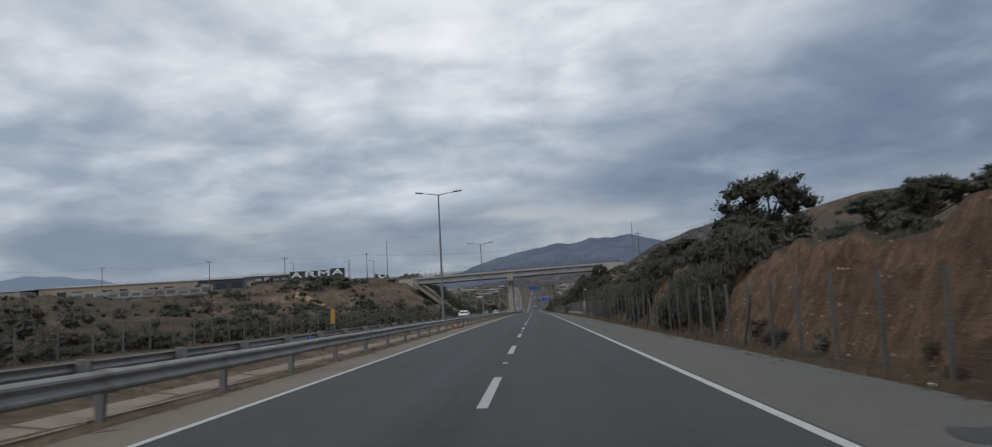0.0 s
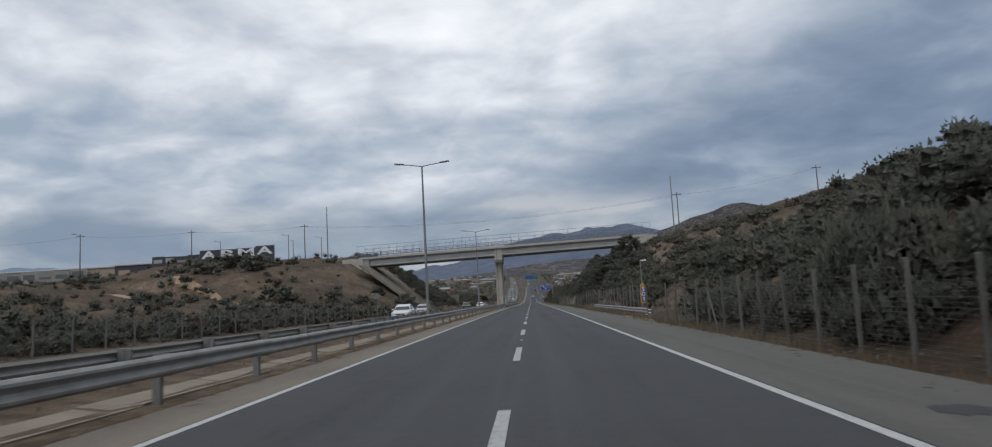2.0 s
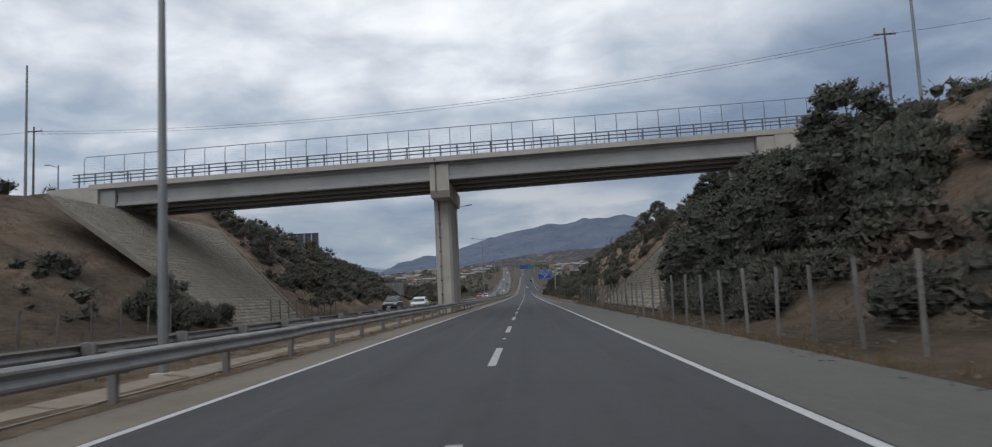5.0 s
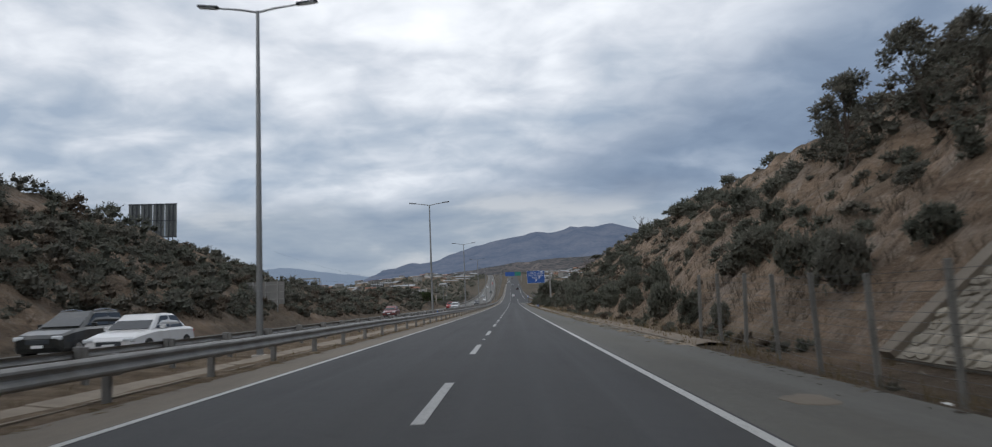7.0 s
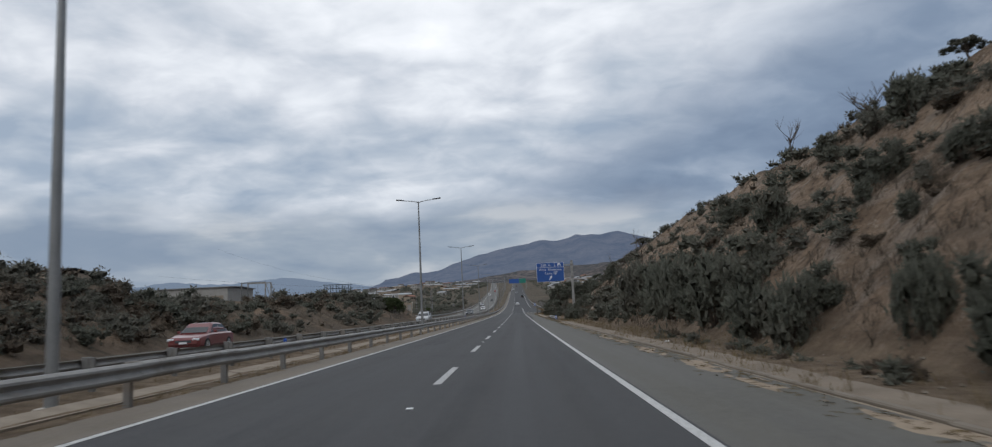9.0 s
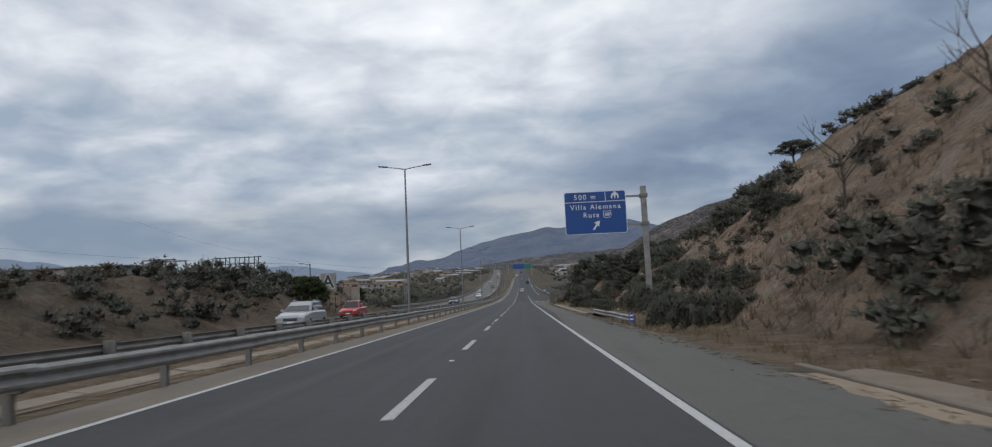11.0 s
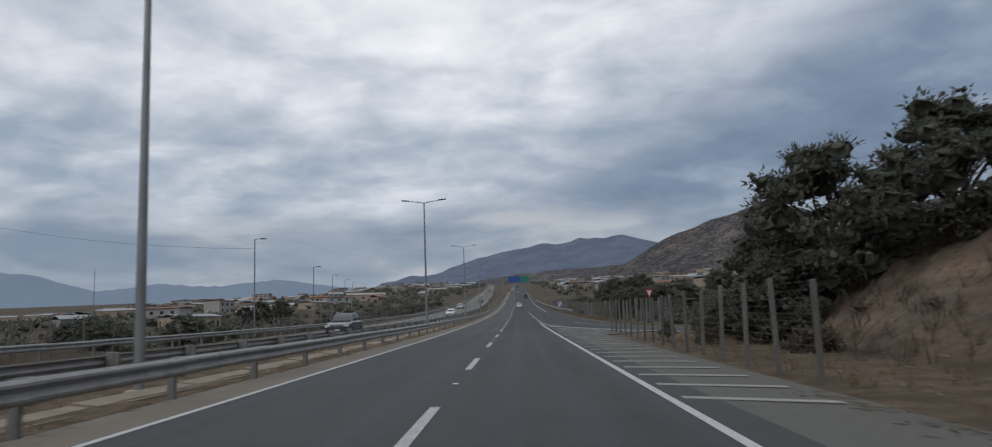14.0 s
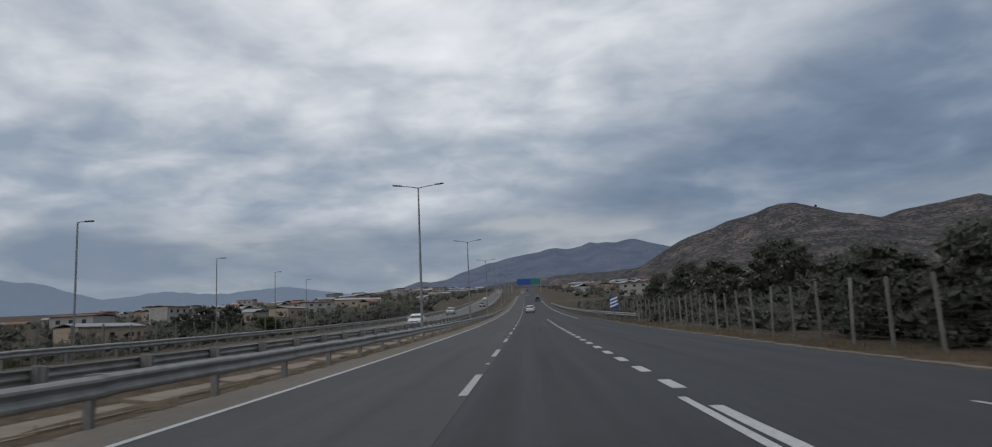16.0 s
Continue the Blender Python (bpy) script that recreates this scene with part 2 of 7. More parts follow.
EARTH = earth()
CONCRETE = mottled("weathered_concrete", (0.40, 0.37, 0.325), (0.50, 0.465, 0.41), 0.7, 22, 0.88, grime=(0.30, 0.27, 0.23))
CONCRETE_DARK = mottled("girder_concrete", (0.30, 0.298, 0.29), (0.37, 0.365, 0.355), 0.5, 18, 0.88, grime=(0.23, 0.225, 0.215))
CHANNEL = mottled("dusty_channel_concrete", (0.195, 0.158, 0.118), (0.275, 0.230, 0.176), 1.6, 20, 0.92, bump=0.4, dist=0.02, grime=(0.165, 0.124, 0.084))
KERB = mottled("kerb_concrete", (0.145, 0.120, 0.092), (0.205, 0.175, 0.138), 1.2, 25, 0.92, grime=(0.12, 0.092, 0.065))
POST = mottled("fence_post_concrete", (0.115, 0.110, 0.100), (0.180, 0.170, 0.152), 2.5, 30, 0.9, grime=(0.17, 0.15, 0.125), vary=0.5)
POST_PALE = mottled("pale_post_concrete", (0.17, 0.165, 0.15), (0.26, 0.25, 0.228), 2.5, 30, 0.9, grime=(0.17, 0.15, 0.125), vary=0.5)
GALV = mottled("galvanised_steel", (0.21, 0.205, 0.195), (0.315, 0.31, 0.298), 2.2, 30, 0.6, 0.3, 0.15, 0.004, grime=(0.13, 0.108, 0.085))
GALV_DULL = mottled("dull_galvanised_steel", (0.15, 0.148, 0.142), (0.215, 0.21, 0.20), 1.3, 30, 0.6, 0.3, 0.12, 0.004, grime=(0.19, 0.155, 0.12))
POLE = mottled("pole_steel", (0.20, 0.205, 0.205), (0.27, 0.275, 0.275), 0.9, 20, 0.5, 0.4, 0.08, 0.003)
RAILBLUE = mottled("railing_paint", (0.13, 0.16, 0.20), (0.19, 0.22, 0.26), 2, 30, 0.55, 0.1)
WIRE = mottled("fence_wire", (0.09, 0.09, 0.085), (0.15, 0.145, 0.135), 3, 30, 0.6, 0.5)
CABLE = mottled("cable", (0.03, 0.03, 0.03), (0.05, 0.05, 0.05), 2, 20, 0.7)
WOOD = mottled("pole_wood", (0.10, 0.08, 0.062), (0.17, 0.14, 0.11), 2, 24, 0.9)
STONE = mottled("grouted_stone", (0.285, 0.252, 0.200), (0.400, 0.356, 0.286), 1.1, 14, 0.92, bump=0.5, dist=0.03, grime=(0.20, 0.175, 0.14), vary=0.55)
GROUT = mottled("slope_mortar", (0.190, 0.168, 0.136), (0.270, 0.242, 0.198), 1.0, 18, 0.93, grime=(0.19, 0.16, 0.125))
SIGNBLUE = mottled("sign_blue", (0.012, 0.065, 0.26), (0.016, 0.078, 0.29), 2, 20, 0.45, 0, 0.02)
SIGNRED = mottled("sign_red", (0.36, 0.02, 0.02), (0.42, 0.03, 0.025), 2, 20, 0.45, 0, 0.02)
SIGNGREEN = mottled("sign_green", (0.01, 0.16, 0.12), (0.014, 0.18, 0.13), 2, 20, 0.45, 0, 0.02)
WHITE = mottled("white_sheeting", (0.66, 0.67, 0.68), (0.74, 0.74, 0.74), 2, 20, 0.5, 0, 0.02)
YELLOW = mottled("yellow_paint", (0.46, 0.25, 0.025), (0.54, 0.30, 0.035), 3, 20, 0.5, 0, 0.03, grime=(0.35, 0.2, 0.04))
ORANGE = mottled("orange_mesh", (0.65, 0.16, 0.03), (0.75, 0.22, 0.05), 3, 20, 0.6)
BLUEWRAP = mottled("blue_plastic", (0.02, 0.09, 0.45), (0.03, 0.12, 0.55), 3, 20, 0.4)
ROCK = mottled("slope_rock", (0.17, 0.138, 0.108), (0.30, 0.255, 0.208), 2.5, 20, 0.93, bump=0.5, dist=0.03)
SAND = mottled("orange_sand", (0.30, 0.205, 0.125), (0.42, 0.30, 0.195), 1.2, 30, 0.95, bump=0.5, dist=0.03)
BERM = mottled("tan_sand", (0.150, 0.118, 0.086), (0.235, 0.192, 0.145), 0.9, 26, 0.95, bump=0.6, dist=0.03, grime=(0.105, 0.080, 0.058))
DRIFT = mottled("blown_sand", (0.215, 0.165, 0.115), (0.310, 0.245, 0.175), 1.8, 30, 0.95, bump=0.3, dist=0.01, grime=(0.16, 0.12, 0.08))
LITTER = mottled("litter", (0.55, 0.55, 0.53), (0.7, 0.7, 0.68), 4, 30, 0.7)
WALLWHITE = mottled("whitewashed_wall", (0.33, 0.315, 0.29), (0.43, 0.415, 0.385), 0.6, 12, 0.9, grime=(0.30, 0.27, 0.235), vary=0.6)
WALLTAN = mottled("tan_wall", (0.34, 0.27, 0.20), (0.42, 0.34, 0.26), 0.6, 12, 0.9, grime=(0.26, 0.21, 0.16), vary=0.5)
ROOFGREY = mottled("sheet_roof", (0.30, 0.31, 0.32), (0.40, 0.41, 0.42), 0.8, 12, 0.6, 0.1, vary=0.5)
ROOFRED = mottled("tile_roof", (0.22, 0.10, 0.065), (0.30, 0.15, 0.10), 0.9, 12, 0.85, vary=0.4)
DARKPANEL = mottled("dark_panel", (0.030, 0.036, 0.042), (0.05, 0.056, 0.064), 1, 18, 0.6)
BOARDBACK = mottled("billboard_back", (0.085, 0.095, 0.095), (0.14, 0.15, 0.15), 1, 18, 0.7)
GLASS_DARK = mottled("window_glass", (0.02, 0.024, 0.028), (0.03, 0.034, 0.04), 1, 10, 0.08, 0, 0.0)
RUBBER = mottled("rubber", (0.02, 0.02, 0.02), (0.03, 0.03, 0.03), 5, 40, 0.85)
CHROME = mottled("bright_metal", (0.55, 0.55, 0.56), (0.62, 0.62, 0.63), 3, 30, 0.25, 0.9, 0.0)
LENS = mottled("lamp_lens", (0.6, 0.62, 0.64), (0.68, 0.70, 0.72), 3, 30, 0.15, 0, 0.0)
TAIL = mottled("tail_lens", (0.35, 0.01, 0.01), (0.45, 0.02, 0.02), 3, 30, 0.2, 0, 0.0)


def leaf_mat(name, a, b, dry):
    n = Nodes(name)
    col = n.mix(n.island(), a, b)
    col = n.mix(n.span(n.noise(0.5, 4), 0.48, 0.70, 0.0, 0.7), col, dry)
    col = n.mix(n.math("MULTIPLY", n.random(), 0.2), col, tuple(c * 0.6 for c in a))
    # low parts of this pattern are coloured darker, as shaded gaps between leaves
    sprays = n.math("ADD", n.math("MULTIPLY", n.noise(17, 4, 0.7), 0.6), n.math("MULTIPLY", n.noise(4.5, 3, 0.6), 0.4))
    col = n.mix(n.span(sprays, 0.56, 0.42, 0.0, 0.5), col, tuple(c * 0.6 for c in a))
    n.bump(sprays, 0.8, 0.06)
    m = n.done(col, 0.85, spec=0.1)
    thin = n.t.nodes.new("ShaderNodeBsdfTranslucent")
    n.put(thin, "Color", col)
    both = n.t.nodes.new("ShaderNodeMixShader")
    n.put(both, 0, 0.4), n.put(both, 1, n.b.outputs[0]), n.put(both, 2, thin.outputs[0])
    n.put(n.t.nodes["Material Output"], "Surface", both.outputs[0])
    return m


LEAF_DARK = leaf_mat("dark_olive_leaves", (0.130, 0.136, 0.110), (0.205, 0.210, 0.168), (0.225, 0.208, 0.170))
LEAF_PALE = leaf_mat("pale_silvery_leaves", (0.20, 0.205, 0.18), (0.38, 0.38, 0.34), (0.32, 0.30, 0.24))
LEAF_GREY = leaf_mat("grey_green_leaves", (0.140, 0.140, 0.116), (0.235, 0.228, 0.188), (0.250, 0.220, 0.178))
LEAF_GREEN = leaf_mat("green_leaves", (0.055, 0.075, 0.036), (0.120, 0.142, 0.068), (0.130, 0.128, 0.078))
LEAF_DRY = leaf_mat("dry_brown_scrub", (0.110, 0.090, 0.070), (0.205, 0.168, 0.130), (0.23, 0.185, 0.138))
STRAW = leaf_mat("straw_grass", (0.16, 0.12, 0.065), (0.30, 0.235, 0.135), (0.22, 0.17, 0.10))
BARK = mottled("bark", (0.055, 0.042, 0.032), (0.10, 0.08, 0.062), 3, 30, 0.95)


def car_paint(name, col):
    n = Nodes(name)
    n.put(n.b, "Coat Weight", 0.6), n.put(n.b, "Coat Roughness", 0.08)
    dust = n.mix(n.span(n.noise(2.5, 5), 0.45, 0.75, 0, 0.16), col, (0.25, 0.22, 0.18))
    return n.done(dust, 0.35)


def distance_mat(name, a, b, scale, haze_colour=(0, 0, 0), haze_glow=0.0, dots=0.0):
    """Far slopes seen through kilometres of haze, which is put in as surface glow."""
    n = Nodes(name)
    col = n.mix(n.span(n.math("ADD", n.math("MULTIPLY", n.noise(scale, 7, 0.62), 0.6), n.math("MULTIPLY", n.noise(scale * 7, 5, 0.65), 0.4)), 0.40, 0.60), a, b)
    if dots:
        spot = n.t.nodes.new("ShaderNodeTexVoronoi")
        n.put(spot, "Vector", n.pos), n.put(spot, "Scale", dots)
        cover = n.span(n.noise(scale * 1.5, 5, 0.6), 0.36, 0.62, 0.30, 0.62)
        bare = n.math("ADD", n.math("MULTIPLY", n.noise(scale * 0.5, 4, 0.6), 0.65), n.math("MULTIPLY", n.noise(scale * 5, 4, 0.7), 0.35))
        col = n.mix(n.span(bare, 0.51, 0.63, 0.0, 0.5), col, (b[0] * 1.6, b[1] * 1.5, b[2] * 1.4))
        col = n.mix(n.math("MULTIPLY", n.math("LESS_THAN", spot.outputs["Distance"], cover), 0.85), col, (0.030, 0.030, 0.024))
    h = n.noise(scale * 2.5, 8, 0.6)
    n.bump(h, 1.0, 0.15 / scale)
    # distance haze: the slope itself emits a faint bluish tint
    if haze_glow:
        n.put(n.b, "Emission Color", (*haze_colour, 1)), n.put(n.b, "Emission Strength", haze_glow)
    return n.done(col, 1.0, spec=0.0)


# the bluish colour and the number after it set the emitted haze
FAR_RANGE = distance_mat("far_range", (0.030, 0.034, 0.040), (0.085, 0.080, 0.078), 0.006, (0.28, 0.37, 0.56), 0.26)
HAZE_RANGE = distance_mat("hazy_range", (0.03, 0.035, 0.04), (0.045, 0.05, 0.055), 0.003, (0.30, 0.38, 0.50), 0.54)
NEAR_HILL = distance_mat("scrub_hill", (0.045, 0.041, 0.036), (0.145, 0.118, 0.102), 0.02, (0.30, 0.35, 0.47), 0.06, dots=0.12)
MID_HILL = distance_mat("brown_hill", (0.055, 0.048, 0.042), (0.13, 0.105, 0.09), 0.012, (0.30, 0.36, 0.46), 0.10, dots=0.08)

# ---- shape helpers ----


def link_mesh(name, bm, material, parent=None, label="", smooth=False):
    me = bpy.data.meshes.new(name)
    bm.to_mesh(me)
    bm.free()
    me.materials.append(material)
    if smooth:
        me.shade_smooth()
    ob = new(name, me)
    if parent:
        ob.parent = parent
    if label:
        ob["label"] = label
    return ob


part = link_mesh


def py_mesh(name, verts, faces, material, parent=None, label="", smooth=False):
    me = bpy.data.meshes.new(name)
    me.from_pydata(verts, [], faces)
    me.materials.append(material)
    if smooth:
        me.shade_smooth()
    ob = new(name, me)
    if parent:
        ob.parent = parent
    if label:
        ob["label"] = label
    return ob


def sibling(ob, x=0, y=0, z=0, rz=0):
    """A piece like ob, on the same mesh and under the same thing, at another place."""
    o = ob.copy()
    scene.collection.objects.link(o)
    o.matrix_basis = pose(x, y, z, 0, 0, rz)
    return o


def empty(name, label, category, m=None, group="", kind=""):
    ob = new(name)
    ob.empty_display_size = 0.2
    if m is not None:
        ob.matrix_world = m
    return tagged(ob, label, category, group, kind)


def box(bm, x0, x1, y0, y1, z0, z1, m=None, bevel=0.0):
    r = bmesh.ops.create_cube(bm, size=1.0, matrix=(m or Matrix()) @ Matrix.Translation(((x0 + x1) / 2, (y0 + y1) / 2, (z0 + z1) / 2)) @ Matrix.Diagonal((x1 - x0, y1 - y0, z1 - z0, 1)))
    if bevel:
        edges = list({e for v in r["verts"] for e in v.link_edges})
        bmesh.ops.bevel(bm, geom=edges, offset=bevel, segments=1, profile=0.5, affect="EDGES")
    return bm


def boxed(*args, **kw):
    return box(bmesh.new(), *args, **kw)


def tube(bm, pts, radii, sides=8, cap=True):
    """A tapered tube along points."""
    rings = []
    pts = [Vector(p) for p in pts]
    for i, p in enumerate(pts):
        d = (pts[min(i + 1, len(pts) - 1)] - pts[max(i - 1, 0)]).normalized()
        a = d.orthogonal().normalized() if abs(d.z) < 0.99 else Vector((1, 0, 0))
        b = d.cross(a).normalized()
        a = b.cross(d)
        r = radii[i] if hasattr(radii, "__len__") else radii
        rings.append([bm.verts.new(p + r * (math.cos(2 * math.pi * k / sides) * a + math.sin(2 * math.pi * k / sides) * b)) for k in range(sides)])
    for r0, r1 in zip(rings, rings[1:]):
        for k in range(sides):
            bm.faces.new((r0[k], r0[(k + 1) % sides], r1[(k + 1) % sides], r1[k]))
    if cap:
        bm.faces.new(rings[0][::-1]), bm.faces.new(rings[-1])
    return bm


def tubed(pts, radii, sides=8):
    return tube(bmesh.new(), pts, radii, sides)


def ease(a, b, v):
    u = np.clip((v - a) / (b - a), 0, 1)
    return u * u * (3 - 2 * u)


def road_z(y):
    """The road climbs to a flat crest near the overpass, then rises more and more towards the hills."""
    y = np.asarray(y, float)
    rise = -1.7e-5 * np.maximum(220 - y, 0) ** 2
    rise = rise + 2e-5 * np.clip(y - 250, 0, 200) ** 2
    ahead = np.clip(y - 450, 0, 310)
    return rise + 0.008 * ahead + 7.65e-5 * ahead ** 2 + 0.055 * np.clip(y - 760, 0, 740) + 0.01 * np.maximum(y - 1500, 0)


def other_x(y):
    """How far the other carriageway swings away to the west."""
    return -0.00012 * np.maximum(np.asarray(y, float) - 430, 0) ** 1.75


# right and left of the roads: foot of the bank, its slope, its height, and the slope of the land above
RIGHT_Y = (-80, 18, 32, 62, 76, 90, 103, 123, 140, 185, 195, 228, 240, 300, 370, 395, 415, 430, 438, 445, 455, 520, 900, 1400)
RIGHT_F = (8.0, 8.0, 8.0, 8.0, 8.8, 9.3, 9.6, 9.8, 9.8, 9.2, 8.4, 8.4, 8.5, 8.5, 9.3, 10.3, 10.0, 9.4, 10, 12, 15, 16, 18, 18)
RIGHT_S = (1.8, 1.8, 1.8, 1.8, 0.9, 0.6, 0.55, 0.55, 0.58, 0.8, 0.87, 0.87, 0.9, 0.92, 0.85, 0.75, 0.6, 0.75, 0.7, 0.4, 0.3, 0.3, 0.3, 0.3)
RIGHT_H = (2.65, 2.65, 3.05, 3.1, 4.2, 6.2, 7.4, 7.8, 8.2, 9.0, 10.2, 10.2, 10.4, 11.2, 12.2, 9.8, 7.0, 6.8, 4.4, 0.9, 0.5, 0.3, 0.3, 0.3)
RIGHT_U = (0.0, 0.0, 0.02, 0.02, 0.05, 0.05, 0.05, 0.07, 0.1, 0.22, 0.25, 0.2, 0.12, 0.12, 0.2, 0.3, 0.22, 0.14, 0.1, 0.0, 0.0, 0.0, 0.0, 0.0)
LEFT_Y = (-80, 130, 172, 195, 222, 280, 312, 338, 392, 428, 446, 462, 520, 900, 1400)
LEFT_F = (22, 22, 22, 20, 19.5, 19.5, 20, 20, 19, 19, 20, 20, 21, 40, 60)
LEFT_S = (0.12, 0.12, 0.14, 0.62, 0.78, 0.62, 0.5, 0.4, 0.5, 0.5, 0.3, 0.15, 0.15, 0.1, 0.1)
LEFT_H = (7.5, 7.5, 8, 9.5, 12.8, 10.3, 4.5, 1.9, 4.2, 4.0, 1.0, -2.2, -5.0, -3, 0)
LEFT_U = (0.055, 0.055, 0.05, 0.05, 0.03, 0.02, 0.02, 0.02, 0.0, 0.0, 0.02, 0.01, 0.02, 0.03, 0.03)


def hills(x, y):
    return (np.sin(x * 0.021 + 1.3 + y * 0.006) + np.sin(y * 0.017 - x * 0.011) + 0.5 * np.sin(x * 0.055 + y * 0.043)) * 0.4


def bank_profile(d, s, h, u):
    run = np.maximum(np.abs(h) / s, 0.01)
    low = np.clip(d / run, 0, 1)
    return h * low + u * np.minimum(np.maximum(d - run, 0), 70)


def ground_z(x, y):
    x, y = np.broadcast_arrays(np.asarray(x, float), np.asarray(y, float))
    rf, rs, rh, ru = (np.interp(y, RIGHT_Y, k) for k in (RIGHT_F, RIGHT_S, RIGHT_H, RIGHT_U))
    lf, ls, lh, lu = (np.interp(y, LEFT_Y, k) for k in (LEFT_F, LEFT_S, LEFT_H, LEFT_U))
    dr, dl = x - rf, -(x - other_x(y)) - lf
    right = bank_profile(np.maximum(dr, 0), rs, rh, ru)
    left = bank_profile(np.maximum(dl, 0), ls, lh, lu)
    z = right + left
    wild = np.clip(np.maximum(dr / np.where(y < 64, 0.7, 3.0), dl / 3.0), 0, 1)
    far = np.clip(np.maximum(dr, dl) / 40.0, 0, 1)
    z = z + hills(x, y) * far * 1.2
    # a terraced plateau to the west, with the long wall and the sheds on it
    shelf = np.interp(y, (40, 120, 150, 175, 200, 205, 215, 250, 290, 320, 360, 420), (4.8, 6.2, 6.7, 7.6, 9.0, 10.4, 10.8, 13.0, 15.9, 16.8, 17.5, 12.0))
    shelf = np.where(y < 200, np.minimum(shelf, z), shelf)
    edge = np.interp(y, (185, 212), (-52, -76))
    on = (1 - ease(0, 1, (x - edge + 17) / 17)) * ease(40, 110, y) * (1 - ease(375, 415, y))
    z = z + (shelf + hills(x, y) * 0.2 - z) * on
    # verge dips a little beside the right shoulder
    dip = 0.28 * (1 - ease(218, 228, y)) + 0.42 * ease(346, 354, y) * (1 - ease(372, 377, y))
    z = z - dip * ease(5.75, 6.8, x) * (1 - ease(7.6, 9.2, x))
    # a hollow dug into the end of the hill, open to the road, with a steep face behind it
    back = 424 + 0.75 * (x - 9)
    dug = ease(400, 408, y) * (1 - ease(back - 0.6, back + 2.2, y)) * (1 - ease(14, 21, x)) * ease(7.5, 9.0, x)
    z = z + (np.minimum(z, 0.1 + 0.05 * (x - 8)) - z) * dug
    # median: shallow trough
    z = z - 0.12 * np.exp(-((x + 7.2) / 1.0) ** 2)
    climb = road_z(y) - np.maximum(road_z(y) - 0.8, 0) * 0.5 * ease(80, 380, -x)
    z = z + climb - 0.06 + 0.042 * ease(-8.7, -8.2, x) * (1 - ease(-4.9, -4.6, x))
    # the land climbs away on both sides far ahead
    ahead = np.clip((y - 700) / 900, 0, 1)
    z = z + ahead * np.clip((np.abs(x) - 60) / 300, 0, 1.5) * 12
    return z, wild, np.clip(np.maximum(dr / np.maximum(rh / rs, 0.1), 0), 0, 1)


XS = np.unique(np.concatenate([np.linspace(-2600, -400, 12), np.linspace(-400, -110, 22), np.linspace(-110, -50, 28), np.linspace(-50, -18, 40), np.linspace(-18, -9.2, 7), np.linspace(-9.2, -4.6, 24), np.linspace(-4.6, 6, 8), np.linspace(6, 14, 37), np.linspace(14, 30, 33), np.linspace(30, 60, 26), np.linspace(60, 180, 18), np.linspace(180, 400, 8), np.linspace(400, 2600, 10)]))
YS = np.unique(np.concatenate([np.linspace(-400, -30, 12), np.linspace(-30, 450, 481), np.linspace(450, 620, 86), np.linspace(620, 900, 50), np.linspace(900, 1600, 40), np.linspace(1600, 4300, 18)]))


def build_ground():
    gx, gy = np.meshgrid(XS, YS)
    z, wild, _ = ground_z(gx, gy)
    rough = np.zeros_like(z)
    for i in range(gx.shape[0]):
        if not -31 < YS[i] < 620:
            continue
        for j in range(gx.shape[1]):
            w = wild[i, j]
            if -8.4 < XS[j] < -4.9:
                rough[i, j] = 0.045 * noise.noise(Vector((XS[j] * 1.6, YS[i] * 0.9, 2.0))) - 0.012
            if w > 0 and abs(XS[j]) < 120:
                p = Vector((XS[j], YS[i], z[i, j]))
                a = noise.fractal(p * 0.22, 0.9, 2.1, 5)
                g = abs(noise.noise(Vector((XS[j] * 0.12, YS[i] * 0.33, 3.0)))) - 0.25
                gully = abs(noise.noise(Vector((XS[j] * 0.10, YS[i] * 0.55, z[i, j] * 0.08))))
                near = XS[j] > 0 and YS[i] < 64
                crag = noise.fractal(p * (1.0 if near else 0.7), 0.8, 2.1, 4) 
                cut = 1.0 if XS[j] > 0 and YS[i] > 228 else 0.35
                rough[i, j] = w * (0.42 * a + 0.55 * crag) if near else w * (0.42 * a + 0.9 * g + cut * (0.22 * crag + 0.8 * (gully - 0.2)))
    rough *= np.where((gx > 0) & (gy > 188) & (gy < 223.5) & (gx < 22), 0.0, 1.0)
    rough *= np.where((gx < -18) & (gx > -36) & (gy > 196) & (gy < 229), 0.0, 1.0)
    z = z + rough
    n = len(XS)
    verts = np.stack([gx, gy, z], -1).reshape(-1, 3)
    faces = [(i * n + j, i * n + j + 1, (i + 1) * n + j + 1, (i + 1) * n + j) for i in range(len(YS) - 1) for j in range(n - 1)]
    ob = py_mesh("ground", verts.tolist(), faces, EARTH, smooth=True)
    return tagged(ob, "dry brown earth with cut banks, scrub and bare orange soil", "ground", kind="structure"), z


ground, GROUND_GRID = build_ground()


def land(x, y):
    """Height of the finished ground sheet."""
    j = int(np.clip(np.searchsorted(XS, x) - 1, 0, len(XS) - 2))
    i = int(np.clip(np.searchsorted(YS, y) - 1, 0, len(YS) - 2))
    u, v = (x - XS[j]) / (XS[j + 1] - XS[j]), (y - YS[i]) / (YS[i + 1] - YS[i])
    g = GROUND_GRID
    return float((g[i, j] * (1 - u) + g[i, j + 1] * u) * (1 - v) + (g[i + 1, j] * (1 - u) + g[i + 1, j + 1] * u) * v)


# ---- roads ----


